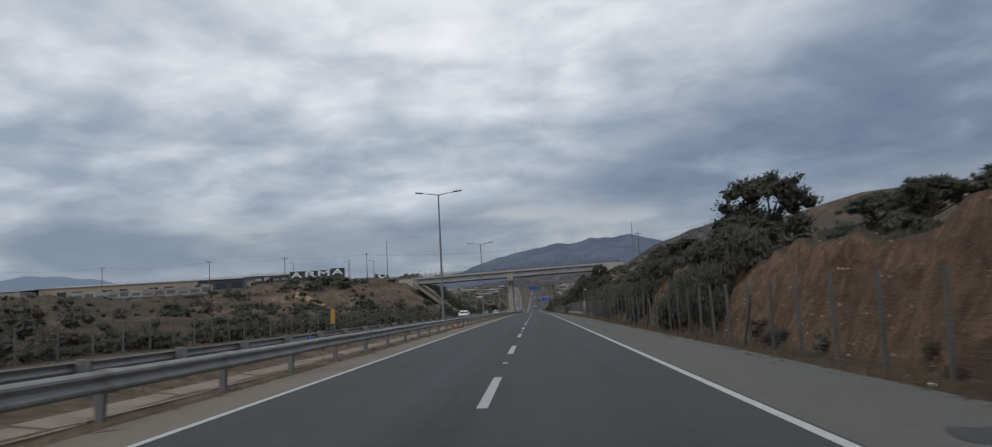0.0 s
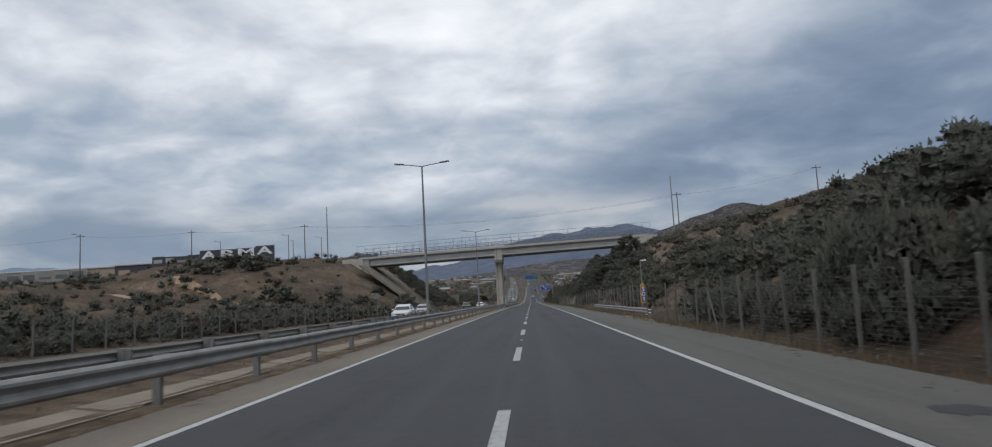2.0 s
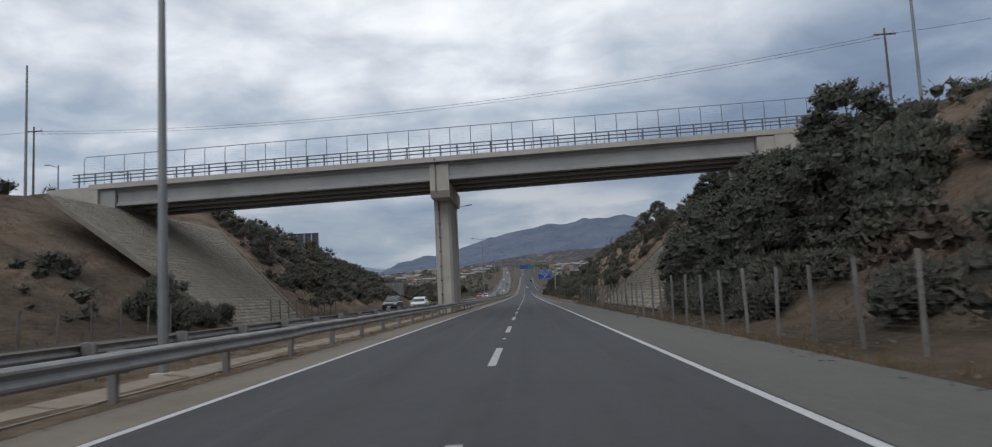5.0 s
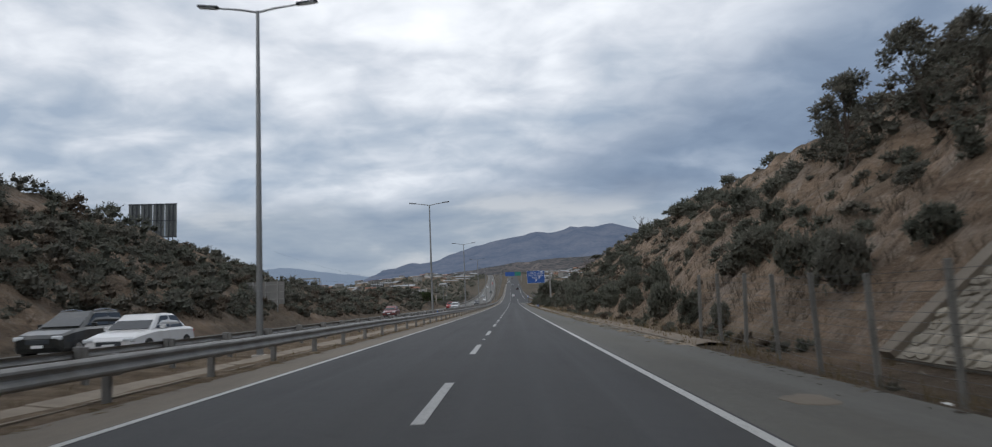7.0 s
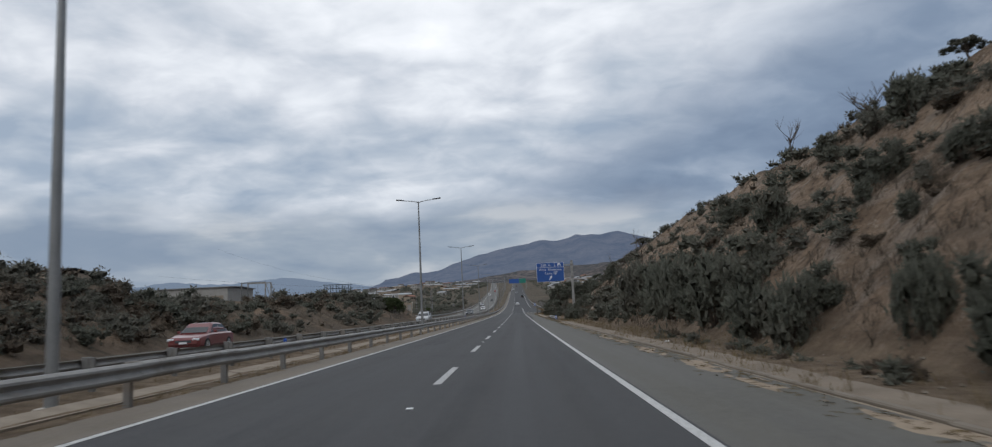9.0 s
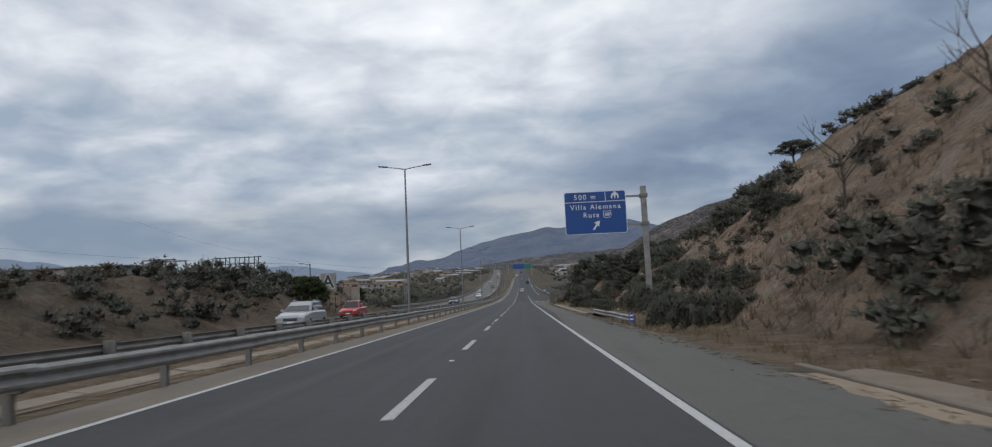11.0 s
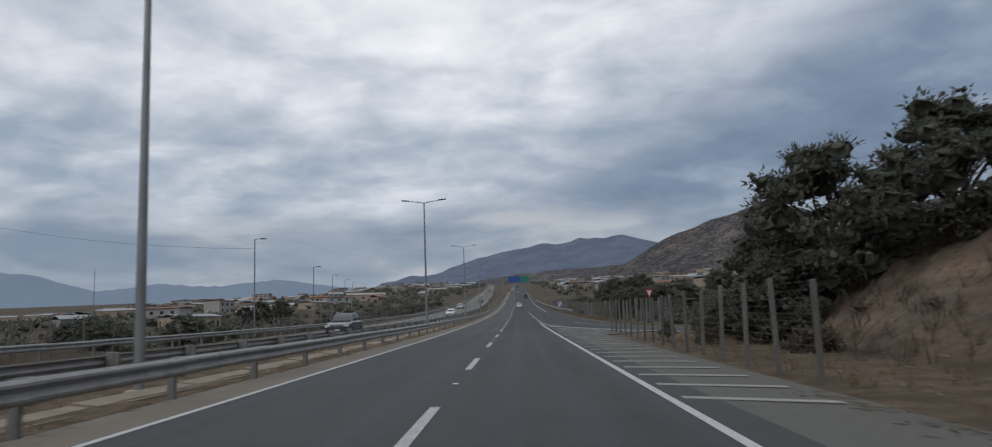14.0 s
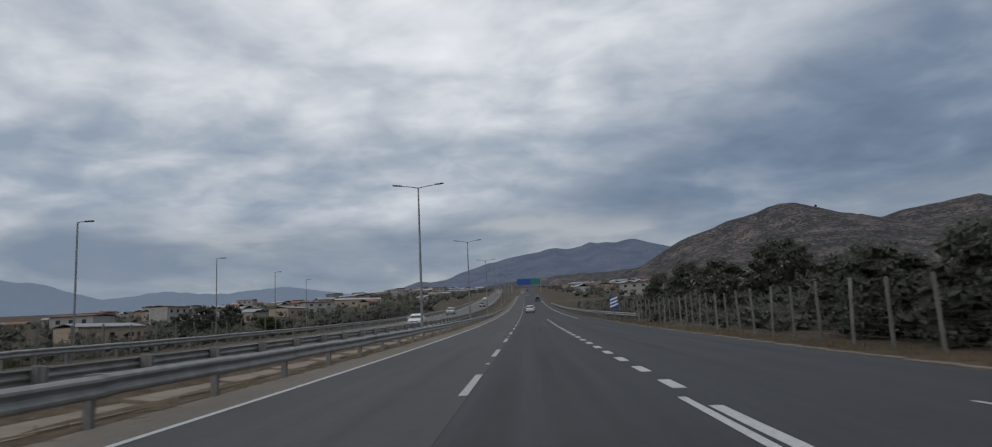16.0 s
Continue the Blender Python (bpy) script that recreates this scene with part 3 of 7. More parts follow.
def ribbon(name, left, right, y0, y1, lift, material, label, category, kind="structure", step=6.0, thick=0.05, parent=None):
    """A strip of road between two edges, each a number or a function of y, with a thickness of its own."""
    ys = np.arange(y0, y1 + step * 0.5, step)
    ys[-1] = y1
    f = [(k if callable(k) else (lambda y, k=k: k)) for k in (left, right)]
    verts, faces = [], []
    for y in ys:
        z = float(road_z(y)) + lift
        xl, xr = float(f[0](y)), float(f[1](y))
        verts += [(xl, y, z - thick), (xl, y, z), (xr, y, z), (xr, y, z - thick)]
    for i in range(len(ys) - 1):
        a, b = i * 4, i * 4 + 4
        faces += [(a + 1, a + 2, b + 2, b + 1), (a, a + 1, b + 1, b), (a + 2, a + 3, b + 3, b + 2)]
    faces += [(0, 3, 2, 1), (len(verts) - 4, len(verts) - 3, len(verts) - 2, len(verts) - 1)]
    ob = py_mesh(name, verts, faces, material, parent)
    return tagged(ob, label, category, kind=kind) if not parent else ob


LEFT_LINE, RIGHT_LINE = -3.65, 3.26
ROAD_END = 1500


def road_right(y):
    return 3.37 + 0.5 * float(ease(350, 385, y)) + 4.85 * float(ease(463, 487, y))


def ramp_left(y):
    return 3.36 + 0.0155 * max(0.0, 480 - y) ** 1.75


def shoulder_right(y):
    return 5.56 if y < 453 else max(road_right(y) + 0.01, ramp_left(y))


ribbon("road_3", 0.09, road_right, 461.5, ROAD_END, 0.0, ASPHALT_NEW, "newer dark asphalt lane beside the joining ramp", "road", step=3.0)
ribbon("road_4", -3.76, 0.086, 461.5, ROAD_END, 0.0, ASPHALT_MID, "older grey asphalt lane beside the median", "road", step=3.0)
road = ribbon("road", -3.76, road_right, -60, 461.496, 0.0, ASPHALT, "dark grey asphalt carriageway with two lanes", "road", step=3.0)
ribbon("road_2", lambda y: other_x(y) - 17.3, lambda y: other_x(y) - 9.4, -60, ROAD_END, -0.03, ASPHALT_OLD, "grey worn asphalt of the opposite carriageway", "road", step=6.0)
ribbon("shoulder", lambda y: road_right(y) + 0.004, shoulder_right, -60, 477, -0.004, DUSTY, "dusty pale paved shoulder beside the carriageway", "shoulder", step=3.0)
ribbon("shoulder_2", -4.86, -3.764, -60, 900, -0.004, DUSTY_WARM, "narrow dusty paved strip beside the guardrail", "shoulder", step=6.0)
ribbon("shoulder_3", lambda y: other_x(y) - 9.396, lambda y: other_x(y) - 8.9, -60, 900, -0.034, DUSTY, "narrow dusty strip of the opposite carriageway", "shoulder", step=6.0)
ribbon("shoulder_4", lambda y: other_x(y) - 18.9, lambda y: other_x(y) - 17.304, -60, 900, -0.034, DUSTY, "dusty outer shoulder of the opposite carriageway", "shoulder", step=6.0)

# merging ramp from the right
ribbon("ramp", lambda y: max(ramp_left(y), road_right(y)) + 0.004, lambda y: 8.75 + 0.012 * max(0.0, 478 - y) ** 1.75, 446, 487, -0.012, ASPHALT_NEW, "worn grey asphalt ramp that joins the carriageway", "road", step=2.0)

ribbon("edge_line", LEFT_LINE - 0.065, LEFT_LINE + 0.065, -60, ROAD_END, 0.006, LINE, "solid white painted edge line", "road marking", step=6.0, thick=0.004)
ribbon("edge_line_2", RIGHT_LINE - 0.062, RIGHT_LINE + 0.062, -60, 483, 0.006, LINE, "solid white painted edge line", "road marking", step=6.0, thick=0.004)
ribbon("edge_line_3", 6.95, 7.09, 560, 900, 0.006, LINE, "solid white painted edge line of the joining lane", "road marking", step=4.0, thick=0.004)
ribbon("edge_line_4", lambda y: other_x(y) - 9.95, lambda y: other_x(y) - 9.82, -60, ROAD_END, -0.024, LINE, "solid white painted edge line", "road marking", step=6.0, thick=0.004)
ribbon("edge_line_5", lambda y: other_x(y) - 16.9, lambda y: other_x(y) - 16.77, -60, ROAD_END, -0.024, LINE, "solid white painted edge line", "road marking", step=6.0, thick=0.004)
ribbon("ramp_line_2", lambda y: 6.46 + 0.085 * (481 - y) + 0.003 * (481 - y) ** 2, lambda y: 6.54 + 0.085 * (481 - y) + 0.003 * (481 - y) ** 2, 452, 481.5, 0.002, DASH, "thin worn white line on the joining ramp", "road marking", step=1.5, thick=0.004)
ribbon("ramp_line", lambda y: 3.40 + 0.0155 * max(0.0, 480 - y) ** 1.75, lambda y: 3.58 + 0.0155 * max(0.0, 480 - y) ** 1.75, 446, 482, 0.002, LINE, "white painted edge line of the joining ramp", "road marking", step=1.5, thick=0.004)

DASH_STEP, DASH_LONG, DASH_FROM = 10.79, 4.1, 9.54


def lane_dashes():
    marks = empty("lane_marks", "dashed white lane line worn by traffic", "road marking", kind="structure")
    first = None
    for k in range(-4, 72):
        y = DASH_FROM + k * DASH_STEP
        z = float(road_z(y)) + 0.004
        if first is None:
            first = part("dash", boxed(-0.075, 0.075, 0, DASH_LONG, -0.002, 0.004), DASH, marks)
            first.matrix_basis = pose(0, y, z)
        else:
            d = sibling(first, 0, y, z)
            d.matrix_basis = pose(0, y, z, math.degrees(math.atan2(float(road_z(y + 4)) - float(road_z(y)), 4)))
    marks2 = empty("lane_marks_2", "dashed white lane line of the opposite carriageway", "road marking", kind="structure")
    for k in range(-4, 60):
        y = 3 + k * DASH_STEP
        d = sibling(first)
        d.parent = marks2
        d.matrix_basis = pose(float(other_x(y)) - 13.35, y, float(road_z(y)) - 0.026, math.degrees(math.atan2(float(road_z(y + 4)) - float(road_z(y)), 4)))
    marks3 = empty("lane_marks_3", "short thick white dashes beside the joining lane", "road marking", kind="structure")
    for k in range(24):
        y = 484.2 + k * 3.3
        d = part("dash", boxed(-0.11, 0.11, 0, 1.45, -0.002, 0.004), LINE, marks3) if k == 0 else sibling(short)
        if k == 0:
            short = d
        d.matrix_basis = pose(3.48, y, float(road_z(y)) + 0.004, math.degrees(math.atan2(float(road_z(y + 2)) - float(road_z(y)), 2)))
    hatch = empty("hatched_area", "white painted bars between carriageway and ramp", "road marking", kind="structure")

    def painted(pts, y, lift=0.002, paint=GORE):
        bm = bmesh.new()
        top = bmesh.ops.extrude_face_region(bm, geom=[bm.faces.new([bm.verts.new((*p, 0)) for p in pts])])
        for v in (g for g in top["geom"] if isinstance(g, bmesh.types.BMVert)):
            v.co.z += 0.006
        bmesh.ops.recalc_face_normals(bm, faces=bm.faces)
        b = part("bar", bm, paint, hatch)
        b.matrix_basis = pose(0, 0, float(road_z(y)) + lift)

    for k in range(14):
        y = 423.7 + k * 1.889
        painted(((3.46, y), (5.2, y - 1.12), (5.2, y - 0.84), (3.46, y + 0.28)), y)
    for y, ax, ay in ((450.2, 5.2, 449.1), (452.0, 5.2, 450.9), (453.7, 5.2, 452.6), (455.5, 6.5, 453.4), (457.4, 6.0, 455.75), (459.25, 5.4, 457.6), (460.9, 5.15, 459.5), (462.5, 4.95, 461.2), (464.1, 4.75, 462.9), (465.75, 4.62, 464.75)):
        painted(((3.5, y), (ax, ay), (ax + 0.15, ay + 0.3), (3.5, y + 0.3)), y)
        if y > 455:
            e = ay + (1.3 if y < 461 else 0.55)
            ex = 3.30 + 0.0155 * (480 - e) ** 1.75
            painted(((ax - 0.05, ay + 0.02), (ax + 0.36, ay + 0.02), (ex, e), (ex - 0.44, e + 0.03)), y, 0.006)
    painted(((3.52, 467.6), (4.33, 466.8), (4.58, 467.1), (3.98, 471.0), (3.55, 475.5)), 470)


lane_dashes()


def road_studs():
    first = None
    for k in range(30):
        y = DASH_FROM + DASH_LONG + 3.3 + k * DASH_STEP * 2
        bm = bmesh.new()
        box(bm, -0.055, 0.055, -0.05, 0.05, 0, 0.02, bevel=0.012)
        s = link_mesh("road_stud", bm, WHITE) if first is None else None
        if s:
            first = tagged(s, "small white reflective stud on the asphalt", "road stud", "studs along the lane line")
            s.matrix_world = pose(0, y, float(road_z(y)) + 0.001)
        else:
            bm.free()
            copy_thing(first, pose(0, y, float(road_z(y)) + 0.001))


road_studs()

# drainage channel in the median and the kerb along the right shoulder
channel = empty("drain_channel", "shallow dusty concrete drainage channel in the median", "drain", kind="structure")
slab = None
for k in range(150):
    y = -30 + k * 4.0
    if slab is None:
        bm = bmesh.new()
        vs = [(-6.62, 0.02), (-6.45, 0.0), (-6.05, -0.05), (-5.72, 0.0), (-5.55, 0.02), (-5.55, -0.12), (-6.62, -0.12)]
        a = [bm.verts.new((x, 0.02, z)) for x, z in vs]
        b = [bm.verts.new((x, 3.98, z)) for x, z in vs]
        for i in range(len(vs)):
            bm.faces.new((a[i], a[(i + 1) % len(vs)], b[(i + 1) % len(vs)], b[i]))
        bm.faces.new(a[::-1]), bm.faces.new(b)
        bmesh.ops.recalc_face_normals(bm, faces=bm.faces)
        slab = part("slab", bm, CHANNEL, channel)
        slab.matrix_basis = pose(0, y, float(road_z(y + 2)) - 0.036)
    else:
        sibling(slab, random.uniform(-0.015, 0.015), y, float(road_z(y + 2)) - 0.036 + random.uniform(-0.012, 0.012))
kerb = empty("kerb", "low worn concrete kerb half buried in sand", "kerb", kind="structure")
stone = None
for k in range(120):
    y = 227 + k * 2.0
    if y > 418 or 335 < y < 375:
        continue
    x = 5.64 + 0.5 * float(ease(300, 400, y))
    if stone is None:
        stone = part("kerbstone", boxed(0.0, 0.13, 0.004, 1.996, -0.1, 0.042, bevel=0.02), KERB, kerb)
        stone.matrix_basis = pose(x, y, float(road_z(y + 1)))
    else:
        sibling(stone, x + random.uniform(-0.012, 0.012), y, float(road_z(y + 1)) + random.uniform(-0.02, 0.01), random.uniform(-0.3, 0.3))
for k in range(52):
    y = 458 + k * 2.0
    x = max(8.75 + 0.012 * max(0.0, 478 - y) ** 1.75, road_right(y)) + 0.12
    turn = -math.degrees(math.atan2(max(8.75 + 0.012 * max(0.0, 476 - y) ** 1.75, road_right(y + 2)) + 0.12 - x, 2.0))
    sibling(stone, x, y, float(road_z(y + 1)) + random.uniform(-0.03, 0.0), turn)

# ---- guardrails ----
W_PROFILE = ((0.0, -0.155), (0.025, -0.15), (0.075, -0.11), (0.08, -0.075), (0.03, -0.03), (0.015, 0.0), (0.03, 0.03), (0.08, 0.075), (0.075, 0.11), (0.025, 0.15), (0.0, 0.155))


def w_beam(bm, length, face):
    """A corrugated beam along y, its bulges towards face (+1 or -1 in x)."""
    rows = []
    for y in (0.0, length):
        rows.append([bm.verts.new((face * x, y, z)) for x, z in W_PROFILE] + [bm.verts.new((face * (x - 0.008), y, z)) for x, z in W_PROFILE[::-1]])
    n = len(rows[0])
    for i in range(n):
        bm.faces.new((rows[0][i], rows[0][(i + 1) % n], rows[1][(i + 1) % n], rows[1][i]))
    bm.faces.new(rows[0]), bm.faces.new(rows[1][::-1])
    bmesh.ops.recalc_face_normals(bm, faces=bm.faces)
    return bm


def guardrail(name, xf, y0, y1, face, top, label, zf=None, step=4.0, over=0.0):
    rail = empty(name, label, "guardrail", group="guardrails along the road")
    beam = post = spacer = None
    zf = zf or (lambda y: float(road_z(y)))
    for k in range(int((y1 - y0) / step)):
        y = y0 + k * step
        x, z = float(xf(y)), zf(y)
        tilt = math.degrees(math.atan2(zf(y + step) - z, step))
        turn = -math.degrees(math.atan2(float(xf(y + step)) - x, step))
        lift = random.uniform(-0.012, 0.012)
        if beam is None:
            beam = part("beam", w_beam(bmesh.new(), step + 0.25, face), GALV, rail, "corrugated galvanised beam")
            post = part("post", boxed(-0.065, 0.065, -0.05, 0.05, -0.9, 0.02 + over, bevel=0.008), GALV_DULL, rail, "dull steel post")
            spacer = part("spacer", boxed(-0.09, 0.075, -0.075, 0.075, -0.17, 0.17 + over, bevel=0.01), GALV_DULL, rail)
        else:
            beam, post, spacer = sibling(beam), sibling(post), sibling(spacer)
        beam.matrix_basis = pose(x, y, z + top - 0.155 + lift, tilt, 0, turn)
        post.matrix_basis = pose(x - face * 0.22, y + 0.1, z + top - 0.03 + lift, 0, random.uniform(-1.5, 1.5), turn)
        spacer.matrix_basis = pose(x - face * 0.09, y + 0.1, z + top - 0.165 + lift, 0, 0, turn)
    return rail


guardrail("guardrail", lambda y: -5.15 + 0.5 * float(ease(210, 340, y)), -34, 900, 1, 0.72, "long galvanised steel guardrail on posts beside the median")
guardrail("guardrail", lambda y: other_x(y) - 8.3, -34, 900, -1, 0.68, "dull guardrail facing the opposite carriageway", zf=lambda y: float(road_z(y)) - 0.05, over=0.07)
guardrail("guardrail", lambda y: 7.2, 102.5, 142, -1, 0.32, "short guardrail with a flared striped end on the dirt verge")
guardrail("guardrail", lambda y: 6.3, 358, 374.5, -1, 0.27, "short guardrail in front of the sign post")
guardrail("guardrail", lambda y: 10.2 - 0.01 * (y - 534), 534, 700, -1, 0.75, "guardrail along the joining lane")
guardrail("guardrail", lambda y: other_x(y) - 18.9, 440, 800, 1, 0.75, "guardrail on the outer side of the opposite carriageway", zf=lambda y: float(road_z(y)) - 0.05)


def rail_end(x, y, colour, label):
    t = empty("rail_terminal", label, "rail terminal", pose(x, y, float(road_z(y)) - 0.44))
    part("end_plate", boxed(-0.06, 0.10, -0.22, 0.0, 0.42, 0.80, bevel=0.02), colour, t)
    for i in range(2):
        part("stripe", boxed(-0.055, 0.095, -0.226, -0.222, 0.48 + i * 0.17, 0.55 + i * 0.17), WHITE, t)
    part("stub", boxed(-0.05, 0.05, -0.2, -0.1, -0.3, 0.45), GALV_DULL, t)
    return t


rail_end(7.2, 102.4, DARKPANEL, "dark end plate with white stripes on a guardrail")
rail_end(6.3, 357.9, BLUEWRAP, "blue end plate with white stripes on a guardrail")


# ---- fences ----
def fence(name, xf, y0, y1, step, height, label, wires=13, zoff=-0.02, material=POST, wire=True):
    f = empty(name, label, "fence", group="roadside fences")
    first = None
    n = int((y1 - y0) / step)
    tops = []
    for k in range(n + 1):
        y = y0 + k * step
        x = float(xf(y))
        z = land(x, y) + zoff
        if first is None:
            bm = bmesh.new()
            box(bm, -0.042, 0.042, -0.042, 0.042, -0.4, height, bevel=0.01)
            p = first = part("post", bm, material, f)
        else:
            p = sibling(first)
        p.matrix_basis = pose(x, y, z + random.uniform(-0.06, 0.06), random.uniform(-2.2, 2.2), random.uniform(-2.2, 2.2), random.uniform(0, 10))
        tops.append((x, y, z))
    if wire:
        for i in range(wires):
            h = 0.12 + (height - 0.2) * i / (wires - 1)
            pts = [(x - 0.06, y, z + h) for x, y, z in tops]
            part("wire", tubed(pts, 0.0045, 3), WIRE, f)
    return f


fence("fence", lambda y: 7.5, 8, 99, 2.25, 2.02, "wire fence on leaning concrete posts at the foot of the bank", wires=20)
for y, d in ((43.25, -1.3), (43.25, 1.4), (88.75, -1.4), (22.9, 1.4), (66.0, -1.3)):
    brace = link_mesh("fence_brace", tubed([(7.42, y + d, float(road_z(y)) - 0.5), (7.42, y + 0.06 * d, float(road_z(y)) + 1.3)], 0.045, 6), POST)
    tagged(brace, "leaning concrete brace against a fence post", "fence brace", "braces of the roadside fence")
fence("fence", lambda y: 8.5 - 1.7 * float(ease(150, 184, y)), 111, 184, 2.2, 2.0, "wire fence on concrete posts below the scrub slope", material=POST_PALE)
fence("fence", lambda y: 6.75 , 186, 229.5, 2.15, 1.9, "wire fence on concrete posts below the stone slope", material=POST_PALE)
fence("fence", lambda y: 5.95 + 0.018 * (y - 425), 425.2, 455.6, 2.0, 1.75, "wire fence on leaning concrete posts beside the painted bars")
fence("fence", lambda y: 10.75 + 1.2 * float(ease(500, 535, y)) + 0.6 * float(ease(540, 640, y)), 461, 640, 2.4, 1.95, "long wire fence on pale concrete posts before dark trees", wires=11, material=POST_PALE)
fence("fence", lambda y: -20.3, 8, 196, 2.6, 1.62, "pale post and wire fence beyond the opposite carriageway", wires=9)
fence("fence", lambda y: -19.6, 205, 226, 2.2, 1.7, "pale post and wire fence below the bridge", wires=6)
fence("fence", lambda y: -20.3 + float(other_x(y)), 392, 640, 2.6, 1.7, "wire fence on pale posts before the town", wires=7)


# ---- street lamps ----
def street_lamp(height=11.4):
    lamp = empty("street_lamp", "tall grey steel street lamp with two arms in the median", "street lamp", group="double street lamps in the median")
    part("base_plate", boxed(-0.2, 0.2, -0.2, 0.2, -0.3, 0.06, bevel=0.01), CONCRETE, lamp)
    part("pole", tubed([(0, 0, 0), (0, 0, 4), (0, 0, 8), (0, 0, height)], [0.115, 0.095, 0.075, 0.055], 10), POLE, lamp)
    for s in (-1, 1):
        arm = part("arm", tubed([(0, 0, height - 0.05), (s * 0.6, 0, height + 0.07), (s * 1.35, 0, height + 0.16)], [0.04, 0.035, 0.03], 8), POLE, lamp)
        bm = bmesh.new()
        box(bm, 0.0, 0.72, -0.11, 0.11, -0.03, 0.05, bevel=0.025)
        head = part("lamp_head", bm, DARKPANEL, lamp, "flat dark lamp head")
        head.matrix_basis = pose(s * 1.3, 0, height + 0.17, 0, -6 if s > 0 else 6, 0) @ Matrix.Diagonal((s, 1, 1, 1))
        lens = part("lens", boxed(0.12, 0.66, -0.085, 0.085, -0.045, -0.034), LENS, head)
    return lamp


first_lamp = street_lamp()
LAMP_YS = (61.8, 111.1, 162.8, 229.8, 278.7, 329.8, 379.2, 428.7, 478.1, 528.1, 577, 627, 676, 726, 775, 825, 880, 940, 1000, 1060, 1120)
for i, y in enumerate(LAMP_YS):
    m = pose(-7.0 + 0.18 * float(ease(235, 275, y)) + 0.4 * float(other_x(y)), y, float(road_z(y)) - 0.1, 0, 0, 0)
    if i == 0:
        first_lamp.matrix_world = m
    else:
        copy_thing(first_lamp, m)


def side_lamp(height, arm=0.6):
    lamp = empty("side_street_lamp", "slim single-arm street lamp on the side road", "street lamp", group="single street lamps on the side road")
    part("pole", tubed([(0, 0, -1.5), (0, 0, 4), (0, 0, height)], [0.09, 0.075, 0.055], 8), POLE, lamp)
    part("arm", tubed([(0, 0, height - 0.05), (arm * 0.5, 0, height + 0.02), (arm, 0, height)], 0.03, 6), POLE, lamp)
    part("lamp_head", boxed(arm - 0.1, arm + 0.5, -0.1, 0.1, height - 0.03, height + 0.06, bevel=0.02), DARKPANEL, lamp)
    return lamp


sl = side_lamp(12.0)
for i, (x, y, top) in enumerate(((-23.5, 481.5, 10.1), (-28.3, 518.7, 10.2), (-35, 556, 11.4), (-42, 596, 12.9), (-50, 640, 14.6))):
    m = pose(x, y, top - 12.0)
    if i == 0:
        sl.matrix_world = m
    else:
        copy_thing(sl, m)

# ---- overpass ----
BR0, BR1 = 203.6, 212.0


def deck_z(x):
    return 12.02 + 0.0255 * (x + 6)


def slanted(x0, x1, y0, y1, dz0, dz1, bevel=0.0):
    """A long box across the road whose top and bottom follow the deck's fall."""
    bm = bmesh.new()
    n = max(1, int((x1 - x0) / 6))
    rings = []
    for i in range(n + 1):
        x = x0 + (x1 - x0) * i / n
        d = deck_z(x)
        rings.append([bm.verts.new(v) for v in ((x, y0, d + dz0), (x, y1, d + dz0), (x, y1, d + dz1), (x, y0, d + dz1))])
    for a, b in zip(rings, rings[1:]):
        for k in range(4):
            bm.faces.new((a[k], a[(k + 1) % 4], b[(k + 1) % 4], b[k]))
    bm.faces.new(rings[0][::-1]), bm.faces.new(rings[-1])
    bmesh.ops.recalc_face_normals(bm, faces=bm.faces)
    return bm


def girder(x0, x1, y):
    bm = bmesh.new()
    prof = [(-0.30, -1.64), (0.30, -1.64), (0.30, -1.48), (0.13, -1.34), (0.11, -0.55), (0.30, -0.42), (0.30, -0.26), (-0.30, -0.26), (-0.30, -0.42), (-0.11, -0.55), (-0.13, -1.34), (-0.30, -1.48)]
    ra, rb = ([bm.verts.new((x, y + p, deck_z(x) + q)) for p, q in prof] for x in (x0, x1))
    n = len(prof)
    for i in range(n):
        bm.faces.new((ra[i], ra[(i + 1) % n], rb[(i + 1) % n], rb[i]))
    bm.faces.new(ra[::-1]), bm.faces.new(rb)
    bmesh.ops.recalc_face_normals(bm, faces=bm.faces)
    return bm


